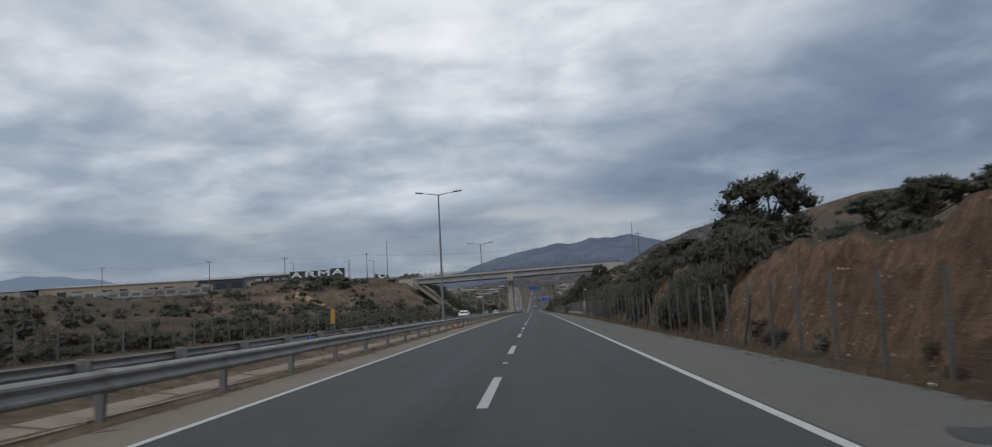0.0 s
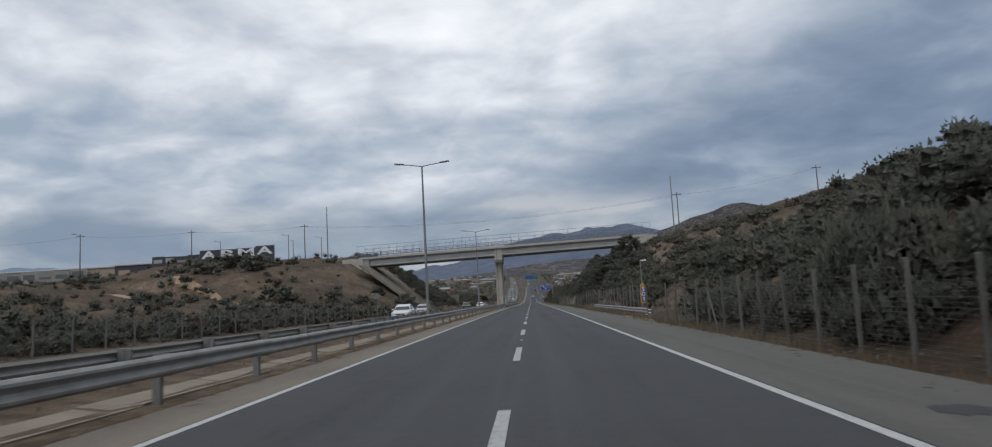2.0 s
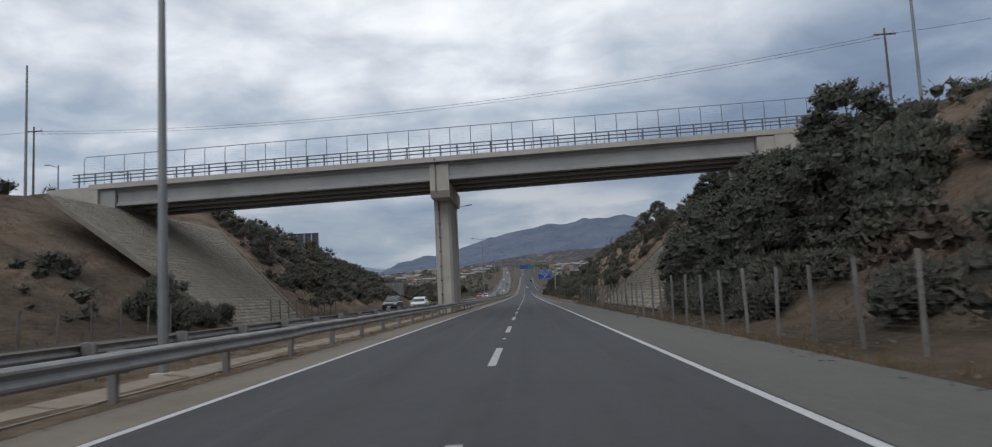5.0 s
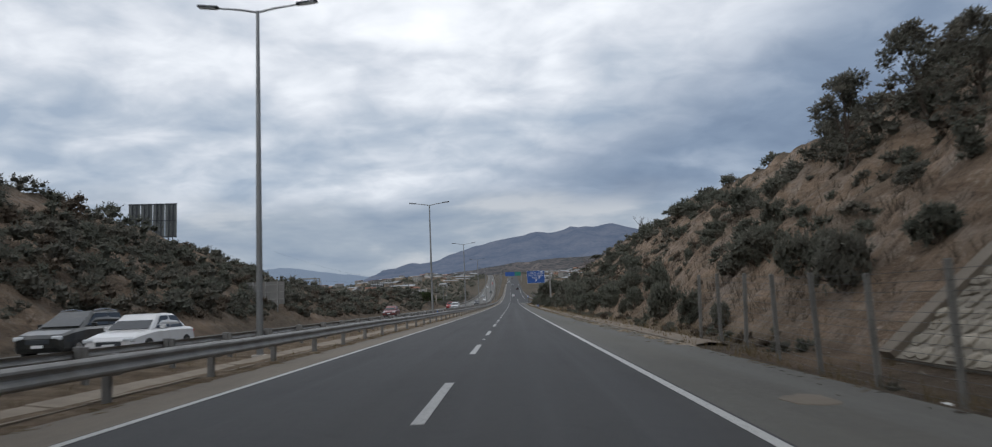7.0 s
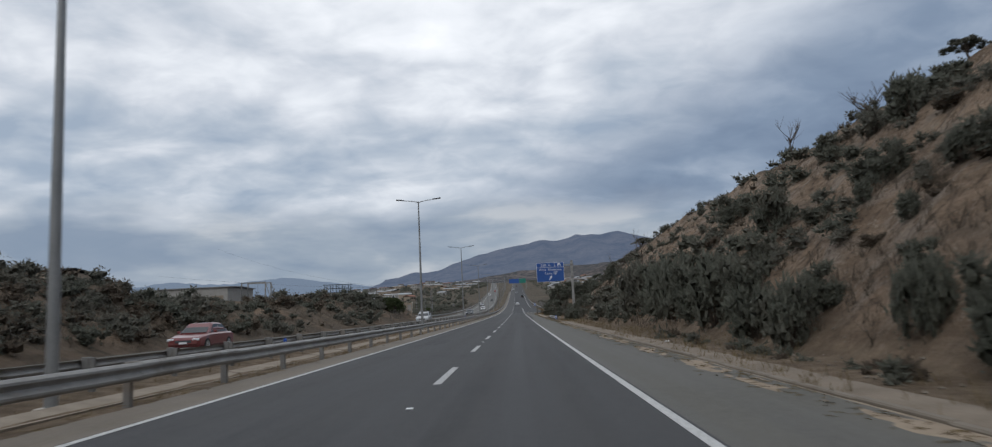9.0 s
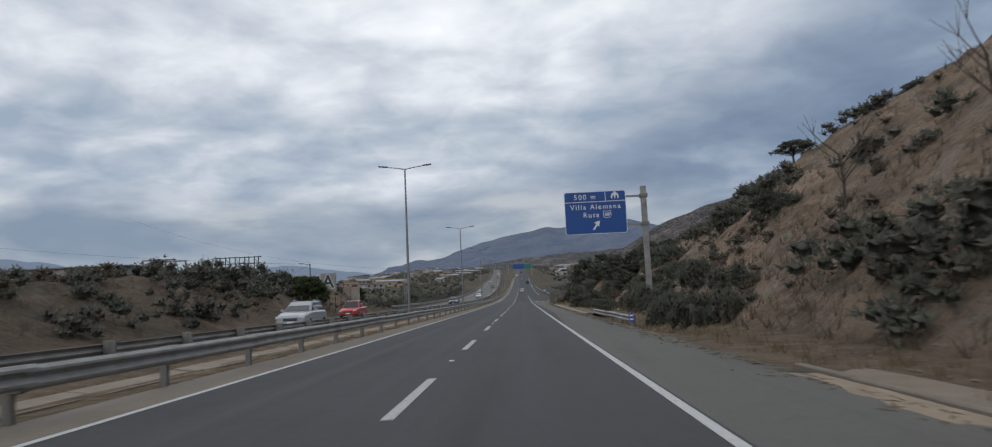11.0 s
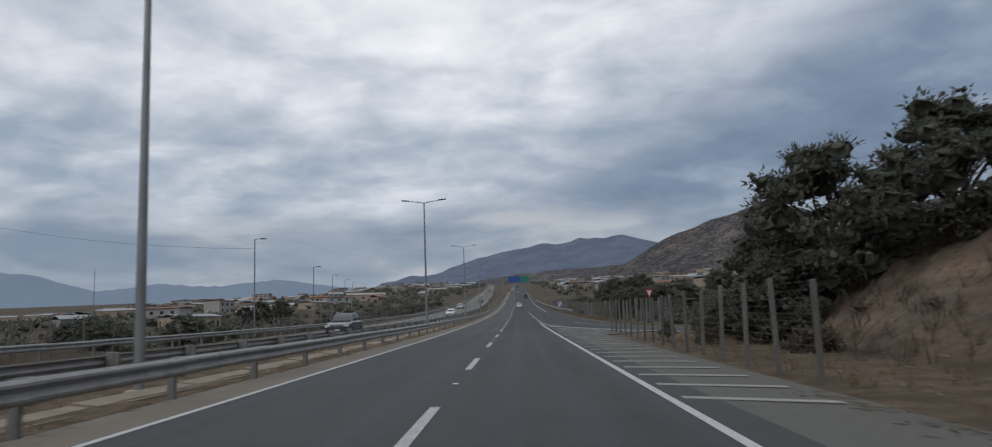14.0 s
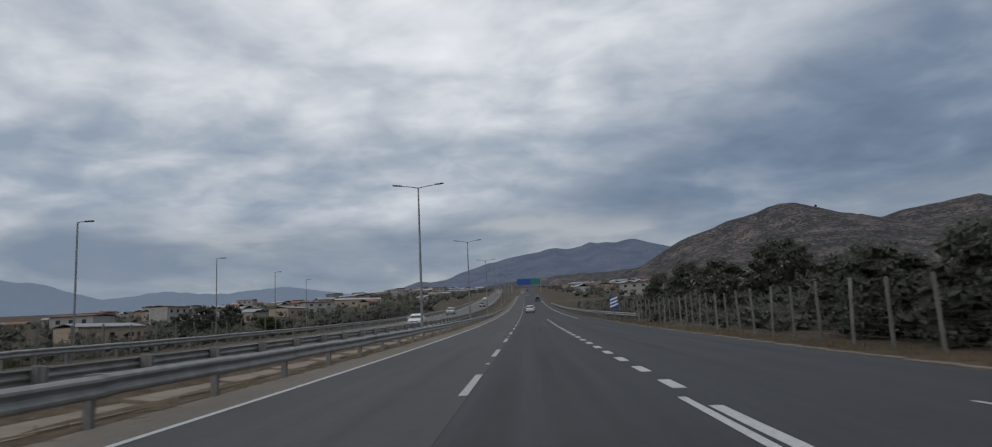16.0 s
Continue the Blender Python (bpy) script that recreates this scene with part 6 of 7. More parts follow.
grass_strip("bank_tufts", "dry brown tufts on the cut slope", 2400, lambda g, y: 8.6 + abs(g.normal()) * 5.0, 226, 440, 0.15, 0.55, LEAF_DRY, 47)
grass_strip("west_grass", "dry grass beyond the opposite carriageway", 2200, lambda g, y: -20.0 - abs(g.normal()) * 6.0, 20, 520, 0.15, 0.5, LEAF_DRY, 44)


def rubble(name, label, count, fx, y0, y1, s0, s1, material, seed):
    rng = np.random.default_rng(seed)
    v, f = [], []
    for _ in range(count):
        y = rng.uniform(y0, y1)
        x = fx(rng, y)
        z = land(x, y)
        s = rng.uniform(s0, s1)
        b = len(v)
        o = np.array([(1, 0, 0), (0, 1, 0), (-1, 0, 0), (0, -1, 0), (0, 0, 1), (0, 0, -1)]) * rng.uniform(0.6, 1.2, (6, 1)) * s * np.array([1, 1, 0.7])
        v += [tuple(q + (x, y, z + s * 0.25)) for q in o]
        f += [(b + i, b + (i + 1) % 4, b + 4) for i in range(4)] + [(b + (i + 1) % 4, b + i, b + 5) for i in range(4)]
    ob = py_mesh(name, v, f, material)
    return tagged(ob, label, "stones", kind="stuff")


rubble("rubble", "loose stones and clods at the foot of the bank", 3600, lambda g, y: 6.6 + abs(g.normal()) * 2.0, 4, 445, 0.015, 0.065, KERB, 51)
rubble("slope_rocks", "broken rocks and clods on the cut slope", 2600, lambda g, y: 8.4 + abs(g.normal()) * 5.0, 228, 436, 0.015, 0.06, ROCK, 53)
rubble("bluff_rocks", "broken clods on the orange bluff", 500, lambda g, y: 8.0 + abs(g.normal()) * 0.9, 4, 64, 0.02, 0.09, SAND, 54)
rubble("median_rubble", "small stones in the dusty median", 700, lambda g, y: g.choice((-5.15, -6.9, -7.6)) + g.normal() * 0.2, 0, 520, 0.015, 0.05, CHANNEL, 52)
for i in range(16):
    y = random.choice((random.uniform(8, 98), random.uniform(100, 235), random.uniform(236, 430)))
    x = random.uniform(6.3, 9.0)
    bm = bmesh.new()
    bmesh.ops.create_icosphere(bm, subdivisions=1, radius=1)
    for v in bm.verts:
        v.co = Vector((v.co.x * random.uniform(0.05, 0.13), v.co.y * random.uniform(0.05, 0.13), max(v.co.z, -0.4) * random.uniform(0.02, 0.06)))
    ob = link_mesh("litter", bm, LITTER)
    ob.matrix_world = pose(x, y, land(x, y) + 0.03, 0, 0, random.uniform(0, 360))
    tagged(ob, "crumpled pale litter on the verge", "litter", "litter along the verge")


def sand_heap(x, y, wide, long, high, label, material=SAND, name="sand_heap"):
    """A low drift of loose sand that lies over the edge of the shoulder."""
    verts, faces = [], []
    nx, ny = 14, 26
    for j in range(ny + 1):
        for i in range(nx + 1):
            u, v = 2 * i / nx - 1, 2 * j / ny - 1
            k = max(0.0, 1 - (u * u + v * v) ** 0.5 * (1 + 0.25 * noise.noise(Vector((u * 2, v * 2, 1.0)))))
            h = high * min(1.0, k * 1.8) * (1 + 0.5 * noise.noise(Vector((u * 3, v * 6, 4.0))))
            verts.append((x + u * wide, y + v * long, land(x + u * wide, y + v * long) + h - 0.012))
    faces = [(j * (nx + 1) + i, j * (nx + 1) + i + 1, (j + 1) * (nx + 1) + i + 1, (j + 1) * (nx + 1) + i) for j in range(ny) for i in range(nx)]
    return tagged(py_mesh(name, verts, faces, material, smooth=True), label, "soil", kind="stuff")


sand_heap(8.6, 441.8, 1.8, 3.0, 0.36, "tan soil mound behind the fence beside the ramp", EARTH, "soil_mound")
for x, y, s, k, h in ((8.9, 443.0, 0.9, 0, 1.4), (8.7, 440.4, 0.9, 1, 1.4), (10.0, 442.4, 1.1, 0, 1.6), (7.4, 444.2, 0.5, 5, 1.0), (9.2, 445.4, 0.8, 1, 1.5), (7.6, 438.4, 0.55, 4, 1.2)):
    plant(BUSHES[k], x, y, s, h, -0.12)
sand_heap(6.65, 103.5, 0.85, 4.0, 0.10, "low heap of orange sand spilled beside the guardrail")


def sand_drift(name, label, x0, x1, y0, y1, base, high, patchy, material, seed):
    """A long drift of sand whose thin rim sinks under the surface it lies on."""
    nx, ny = max(6, int((x1 - x0) / 0.07)), int((y1 - y0) / 0.3)
    verts = []
    for j in range(ny + 1):
        y = y0 + (y1 - y0) * j / ny
        shift = 0.5 * float(ease(300, 400, y))
        for i in range(nx + 1):
            u = i / nx
            x = x0 + (x1 - x0) * u + shift
            soft = noise.noise(Vector((x * 1.3, y * 0.35, seed))) * 0.6 + noise.noise(Vector((x * 5.0, y * 1.6, seed + 3))) * 0.4
            h = high * (math.sin(math.pi * u) ** 0.7 + patchy * soft) - 0.012
            verts.append((x, y, float(road_z(y)) + base + h))
    faces = [(j * (nx + 1) + i, j * (nx + 1) + i + 1, (j + 1) * (nx + 1) + i + 1, (j + 1) * (nx + 1) + i) for j in range(ny) for i in range(nx)]
    return tagged(py_mesh(name, verts, faces, material, smooth=True), label, "sand", kind="stuff")


sand_drift("sand_berm", "low soft berm of tan sand behind the kerb", 5.74, 6.75, 226, 336, -0.05, 0.075, 0.5, BERM, 2.0)
sand_drift("sand_berm", "low soft berm of tan sand behind the kerb", 5.74, 6.75, 374, 420, -0.05, 0.075, 0.5, BERM, 7.0)
sand_drift("sand_film", "thin patchy sand blown over the edge of the shoulder", 4.95, 5.66, 225, 336, -0.006, 0.014, 1.6, DRIFT, 12.0)
sand_drift("sand_film", "thin patchy sand blown over the edge of the shoulder", 4.95, 5.66, 374, 420, -0.006, 0.014, 1.6, DRIFT, 17.0)


def bare_path(name, label, line, wide, material, seed):
    """A trodden strip of bare soil that follows the slope."""
    pts = [Vector((*p, 0)) for p in line]
    verts, rows, across = [], 0, 8
    for a, b in zip(pts, pts[1:]):
        steps = max(2, int((b - a).length / 0.8))
        side = (b - a).normalized().cross(Vector((0, 0, 1)))
        for j in range(steps):
            p = a.lerp(b, j / steps)
            w = wide * (0.7 + 0.5 * noise.noise(Vector((p.x * 0.3, p.y * 0.3, seed))))
            for i in range(across + 1):
                u = 2 * i / across - 1
                q = p + side * (u * w)
                verts.append((q.x, q.y, land(q.x, q.y) + 0.16 * (1 - u * u) - 0.04 + 0.05 * noise.noise(Vector((q.x, q.y, seed)))))
            rows += 1
    n = across + 1
    faces = [(j * n + i, j * n + i + 1, (j + 1) * n + i + 1, (j + 1) * n + i) for j in range(rows - 1) for i in range(across)]
    return tagged(py_mesh(name, verts, faces, material, smooth=True), label, "soil", kind="stuff")


bare_path("bare_path", "orange trodden soil path down the western slope", ((-58, 176), (-51, 174), (-45.4, 170), (-38.2, 158.6), (-31, 148)), 1.3, SAND, 1.0)
bare_path("bare_path", "bare orange soil on the western slope", ((-50, 150), (-56, 158), (-63, 163)), 1.8, SAND, 2.0)


def twigs(name, label, count, fx, y0, y1, material, seed, longest=0.32):
    """Thin straws and bark lying flat on the pavement."""
    rng = np.random.default_rng(seed)
    v = []
    for _ in range(count):
        y = rng.uniform(y0, y1)
        x = fx(rng, y)
        a, l, w = rng.uniform(0, 3.14), rng.uniform(0.04, longest), rng.uniform(0.004, 0.014)
        dx, dy = math.cos(a) * l, math.sin(a) * l
        px, py = -math.sin(a) * w, math.cos(a) * w
        z = max(land(x, y), float(road_z(y)) - 0.004 if x < 5.56 else -9) + 0.008
        v += [(x - dx, y - dy, z), (x + px, y + py, z + 0.012), (x + dx, y + dy, z), (x - px, y - py, z + 0.004)]
    ob = quads_object(name, v, np.arange(len(v)).reshape(-1, 4), material)
    return tagged(ob, label, "debris", kind="stuff")


twigs("straw_debris", "dry straw and twigs strewn along the kerb", 2600, lambda g, y: 5.35 + g.normal() * 0.20, 226, 424, STRAW, 61, 0.16)
twigs("bark_debris", "dark twigs and bark on the shoulder", 900, lambda g, y: 5.5 - abs(g.normal()) * 0.3, 2, 424, BARK, 62, 0.10)
twigs("verge_debris", "dry straw along the edge of the shoulder", 1400, lambda g, y: 5.65 + g.normal() * 0.15, 2, 226, STRAW, 63)
twigs("rail_debris", "dry straw along the guardrail", 2200, lambda g, y: -4.95 + g.normal() * 0.14, 0, 540, STRAW, 64)


# ---- signs and roadside furniture ----
def words(text, size, material, parent, m, label="", bold=0.0, space=1.0):
    cu = bpy.data.curves.new("lettering", "FONT")
    cu.body, cu.size, cu.extrude, cu.offset, cu.space_character = text, size, 0.004, bold, space
    cu.align_x, cu.align_y = "CENTER", "CENTER"
    tmp = bpy.data.objects.new("lettering", cu)
    scene.collection.objects.link(tmp)
    bpy.context.view_layer.update()
    me = bpy.data.meshes.new_from_object(tmp.evaluated_get(bpy.context.evaluated_depsgraph_get()))
    bpy.data.objects.remove(tmp)
    me.materials.clear()
    me.materials.append(material)
    ob = new("lettering", me)
    ob.parent = parent
    ob.matrix_basis = m
    if label:
        ob["label"] = label
    return ob


def flat_shape(name, pts, thick, material, parent, m):
    """A plate of the given outline in its own x, z plane, facing the road user."""
    bm = bmesh.new()
    f = bm.faces.new([bm.verts.new((x, 0, z)) for x, z in pts])
    r = bmesh.ops.extrude_face_region(bm, geom=[f])
    for v in (g for g in r["geom"] if isinstance(g, bmesh.types.BMVert)):
        v.co.y += thick
    bmesh.ops.recalc_face_normals(bm, faces=bm.faces)
    ob = part(name, bm, material, parent)
    ob.matrix_basis = m
    return ob


def rounded(w, h, r, n=4):
    pts = []
    for cx, cz, a0 in ((w / 2 - r, h / 2 - r, 0), (-w / 2 + r, h / 2 - r, 90), (-w / 2 + r, -h / 2 + r, 180), (w / 2 - r, -h / 2 + r, 270)):
        pts += [(cx + r * math.cos(radians(a0 + 90 * i / n)), cz + r * math.sin(radians(a0 + 90 * i / n))) for i in range(n + 1)]
    return pts


def exit_sign():
    s = empty("exit_sign", "large blue exit sign with white words on a steel side post", "road sign", pose(6.6, 372.4, float(road_z(372.4))))
    w, h, zc = 4.0, 2.78, 6.5
    part("backing", boxed(-w / 2 + 0.1, w / 2 - 0.1, 0.03, 0.09, zc - h / 2 + 0.1, zc + h / 2 - 0.1), GALV_DULL, s)
    flat_shape("border", rounded(w, h, 0.12), 0.02, WHITE, s, pose(0, 0.0, zc))
    flat_shape("panel", rounded(w - 0.07, h - 0.07, 0.1), 0.02, SIGNBLUE, s, pose(0, -0.008, zc))
    part("rule", boxed(-w / 2, w / 2, -0.016, -0.004, 7.19, 7.235), WHITE, s)
    part("rule", boxed(0.66, 0.70, -0.016, -0.004, 7.235, zc + h / 2 - 0.02), WHITE, s)
    face = lambda x, z: pose(x, -0.012, z, 90, 0, 0)
    words("500 m", 0.46, WHITE, s, face(-0.65, 7.52), bold=0.004, space=1.28)
    words("Villa Alemana", 0.45, WHITE, s, face(0.0, 6.86), bold=0.004, space=1.3)
    words("Ruta", 0.45, WHITE, s, face(-0.30, 6.33), bold=0.004, space=1.3)
    badge = [(-0.27, 0.2), (-0.16, 0.24), (0.0, 0.2), (0.16, 0.24), (0.27, 0.2), (0.24, 0.08), (0.28, -0.06), (0.2, -0.2), (0.0, -0.26), (-0.2, -0.2), (-0.28, -0.06), (-0.24, 0.08)]
    shield = flat_shape("route_shield", badge, 0.006, WHITE, s, pose(0.74, -0.016, 6.36))
    flat_shape("shield_face", [(x * 0.86, z * 0.86) for x, z in badge], 0.004, SIGNBLUE, shield, pose(0, -0.004, 0))
    words("68", 0.33, WHITE, shield, pose(0, -0.010, -0.01, 90, 0, 0), bold=0.004)
    arrow = [(-0.23, -0.28), (-0.13, -0.34), (0.09, -0.02), (0.17, -0.15), (0.24, 0.26), (-0.14, 0.16), (-0.01, 0.05)]
    flat_shape("arrow", arrow, 0.008, WHITE, s, pose(0.0, -0.016, 5.70))
    emblem = flat_shape("emblem", [(0.26 * math.cos(radians(a)), 0.3 * math.sin(radians(a)) - 0.02) for a in range(-20, 201, 22)], 0.006, WHITE, s, pose(1.3, -0.016, 7.50))
    for q in (-0.1, 0.1):
        flat_shape("arch", [(q - 0.06, -0.13), (q + 0.06, -0.13), (q + 0.06, 0.02), (q, 0.1), (q - 0.06, 0.02)], 0.004, SIGNBLUE, emblem, pose(0, -0.004, 0))
    part("tower", boxed(-0.06, 0.06, -0.004, 0.004, 0.24, 0.34), WHITE, emblem)
    part("post", boxed(3.0, 3.34, -0.05, 0.30, -0.6, 8.1, bevel=0.02), GALV, s, "thick galvanised square post")
    for z in (7.48, 5.64):
        part("arm", boxed(1.5, 3.05, 0.08, 0.2, z - 0.06, z + 0.06), GALV, s)
        part("clamp", boxed(2.92, 3.42, -0.09, 0.34, z - 0.13, z + 0.13, bevel=0.02), GALV_DULL, s)
    part("footing", boxed(2.7, 3.64, -0.35, 0.6, -0.8, 0.02, bevel=0.03), CONCRETE, s)


exit_sign()


def emergency_phone(x, y, turn, solar, label):
    s = empty("emergency_phone", label, "emergency phone", pose(x, y, land(x, y), 0, 0, turn), "emergency phones")
    bm = bmesh.new()
    prof = [(-0.19, 0.72), (0.19, 0.72), (0.19, 2.0), (0.0, 2.15), (-0.19, 2.0)]
    a, b = ([bm.verts.new((px, py, pz)) for px, pz in prof] for py in (-0.17, 0.17))
    for i in range(5):
        bm.faces.new((a[i], a[(i + 1) % 5], b[(i + 1) % 5], b[i]))
    bm.faces.new(a[::-1]), bm.faces.new(b)
    bmesh.ops.recalc_face_normals(bm, faces=bm.faces)
    part("housing", bm, YELLOW, s, "yellow metal housing")
    panel = part("panel", boxed(-0.135, 0.135, -0.185, -0.172, 0.85, 1.9), SIGNBLUE, s)
    for i, ch in enumerate("SOS"):
        words(ch, 0.36, WHITE, panel, pose(0, -0.186, 1.72 - i * 0.34, 90, 0, 0), bold=0.012)
    for px in (-0.14, 0.14):
        part("leg", boxed(px - 0.04, px + 0.04, -0.05, 0.05, -0.5, 0.73), GALV_DULL, s)
    if solar:
        part("mast", tubed([(0.05, 0.35, -0.4), (0.0, 0.35, 3.85)], [0.045, 0.04], 8), POLE, s)
        sp = part("solar_panel", boxed(-0.3, 0.3, -0.22, 0.22, -0.02, 0.02), DARKPANEL, s)
        sp.matrix_basis = pose(-0.1, 0.35, 3.95, 0, -32, 0)
        part("lantern", boxed(0.02, 0.42, 0.27, 0.43, 3.72, 3.82, bevel=0.02), WHITE, s)


emergency_phone(8.3, 111.2, 0, True, "yellow emergency phone post with a solar mast behind a guardrail")
emergency_phone(-19.3, 72.0, 180, False, "yellow emergency phone post beyond the opposite carriageway")


def round_sign(x, y, h, label, shape, colour, size=0.35, turn=0.0, z=None, inner=False):
    s = empty("road_sign", label, "road sign", pose(x, y, land(x, y) if z is None else z, 0, 0, turn))
    part("post", tubed([(0, 0.05, -0.5), (0, 0.05, h)], 0.032, 8), GALV_DULL, s)
    flat_shape("plate", [(size * px, size * pz) for px, pz in shape], 0.02, colour, s, pose(0, 0, h - size * 0.6))
    if inner:
        flat_shape("face", [(size * px * 0.6, size * (pz - 0.25) * 0.6 + size * 0.25) for px, pz in shape], 0.006, LITTER, s, pose(0, -0.01, h - size * 0.6))
    return s


CIRCLE = [(math.cos(radians(22.5 * i)), math.sin(radians(22.5 * i))) for i in range(16)]
round_sign(-19.4, 152.5, 3.0, "round grey back of a road sign", CIRCLE, GALV_DULL, 0.42)
round_sign(10.9, 467.4, 2.5, "red and white triangular give way sign by the ramp", [(-1, 0.8), (1, 0.8), (0, -0.9)], SIGNRED, 0.42, 35, inner=True)
round_sign(-24.5, 566, 3.0, "diamond warning sign seen from the back", [(0, 1), (1, 0), (0, -1), (-1, 0)], GALV_DULL, 0.6)
cs = empty("chevron_sign", "small blue sign with white diagonal stripes", "road sign", pose(7.9, 530, float(road_z(530))))
part("post", tubed([(0, 0.06, -0.4), (0, 0.06, 1.9)], 0.03, 8), GALV_DULL, cs)
part("plate", boxed(-0.32, 0.32, -0.02, 0.02, 1.2, 2.15), SIGNBLUE, cs)
for i in range(3):
    flat_shape("stripe", [(-0.3, 0), (0.3, 0.22), (0.3, 0.36), (-0.3, 0.14)], 0.006, WHITE, cs, pose(0, -0.03, 1.28 + i * 0.26))

bs = empty("blank_sign", "grey back of a wide sign board on two posts", "road sign", pose(-23.0, 277.5, land(-23.0, 277.5)))
part("board", boxed(-1.85, 1.85, 0.0, 0.06, 0.6 - 0.5, 2.3), GALV_DULL, bs)
for x in (-1.2, 0.0, 1.2):
    part("post", boxed(x - 0.05, x + 0.05, -0.08, 0.0, -1.2, 2.35), GALV, bs)
for z in (0.6, 1.3, 2.0):
    part("stiffener", boxed(-1.8, 1.8, -0.03, -0.002, z - 0.03, z + 0.03), GALV, bs)

gantry = empty("sign_gantry", "far overhead gantry with blue and green signs", "road sign", pose(0, 1000, float(road_z(1000))))
for x in (-9.5, 11.5):
    part("column", boxed(x - 0.3, x + 0.3, -0.3, 0.3, -1, 8.0), GALV, gantry)
part("truss", boxed(-9.5, 11.5, -0.3, 0.3, 7.0, 8.0), GALV_DULL, gantry)
part("panel", boxed(-5.5, 4.5, -0.5, -0.35, 6.0, 10.4), SIGNBLUE, gantry)
part("panel", boxed(4.8, 11.2, -0.5, -0.35, 6.0, 10.4), SIGNGREEN, gantry)


def wrap_marker(x, y):
    bm = tubed([(0, 0, 0.5), (0.02, 0, 0.62), (0, 0, 0.7)], [0.05, 0.075, 0.04], 8)
    ob = link_mesh("plastic_wrap", bm, BLUEWRAP)
    ob.matrix_world = pose(x, y, float(road_z(y)) - 0.1)
    tagged(ob, "crumpled blue plastic tied to a rail post", "plastic wrap", "blue wraps on the rail")


for y in (28.5, 104, 190.5, 296, 400.5):
    wrap_marker(-8.15, y)
net = link_mesh("orange_net", tubed([(0, 0, 0.0), (0.05, 0.25, 0.08), (-0.03, 0.5, 0.02)], [0.1, 0.14, 0.05], 7), ORANGE)
net.matrix_world = pose(-5.9, 59.5, float(road_z(59.5)) - 0.02)
tagged(net, "crumpled orange plastic net in the channel", "plastic net")


# ---- poles and cables ----
def utility_pole(x, y, top, material, label, cross=True, lamp=False):
    z = land(x, y)
    p = empty("utility_pole", label, "utility pole", pose(x, y, z), "poles above the cutting")
    h = top - z
    part("shaft", tubed([(0, 0, -0.6), (0, 0, h)], [0.13, 0.08], 8), material, p)
    if cross:
        part("crossarm", boxed(-0.9, 0.9, -0.05, 0.05, h - 0.55, h - 0.43), WOOD, p)
        for q in (-0.75, 0.75):
            part("insulator", tubed([(q, 0, h - 0.43), (q, 0, h - 0.25)], 0.05, 6), CHROME, p)
    if lamp:
        part("arm", tubed([(0, 0, h - 0.3), (-1.2, 0, h + 0.1)], 0.04, 6), POLE, p)
        part("lamp_head", boxed(-1.8, -1.1, -0.12, 0.12, h + 0.05, h + 0.16, bevel=0.02), GALV, p)
    return (x, y, top)


utility_pole(28.0, 196.9, 23.1, POLE, "tall thin steel mast above the cutting", False)
PA = utility_pole(31.0, 206.6, 21.3, WOOD, "weathered wooden utility pole above the cutting")
PB = utility_pole(56.3, 199.5, 23.9, WOOD, "weathered wooden utility pole on the hillside")
utility_pole(-40.6, 206.2, 22.5, POLE, "tall thin steel mast beside the overpass", False)
PC = utility_pole(-49.7, 220.3, 21.0, WOOD, "weathered wooden utility pole on the plateau")
PD = utility_pole(-73.9, 216.5, 20.7, WOOD, "weathered wooden utility pole on the plateau")
PE = utility_pole(-92.0, 205.0, 19.8, WOOD, "weathered wooden utility pole on the plateau", True, True)
PF = utility_pole(-128, 212.0, 20.5, WOOD, "weathered wooden utility pole on the plateau")
PG = utility_pole(-168, 215.0, 22.0, WOOD, "weathered wooden utility pole on the plateau")
for x, y, top in ((-60, 240, 21), (-66, 262, 22), (-84, 255, 22), (-53, 245, 20.5)):
    utility_pole(x, y, top, POLE, "slim grey lamp pole on the plateau", False, True)
PH = utility_pole(-32.1, 440.7, 8.7, WOOD, "wooden pole with a street lamp beside the letter wall", False, True)
utility_pole(-132, 640, 22, POLE, "tall slim aerial mast in the town", False)


def cable(a, b, sag, drop=0.5):
    a, b = Vector(a), Vector(b)
    pts = []
    for i in range(17):
        u = i / 16
        p = a.lerp(b, u)
        p.z -= drop + sag * 4 * u * (1 - u)
        pts.append(tuple(p))
    ob = link_mesh("cable", tubed(pts, 0.016, 4), CABLE)
    tagged(ob, "thin dark overhead cable", "cable", "overhead cables")


for d in (0.5, 0.75):
    cable(PA, PC, 2.0, d)
cable(PA, PB, 0.8), cable(PC, PD, 0.5), cable(PD, PE, 0.5), cable(PE, PF, 0.8), cable(PF, PG, 0.8)
cable((-23.5, 481.5, 9.2), (-95, 500, 26), 3.0, 0.0)
cable(PH, (-60, 470, 4.5), 1.0, 0.1), cable(PH, (-75, 420, 12.5), 0.5, 0.1)


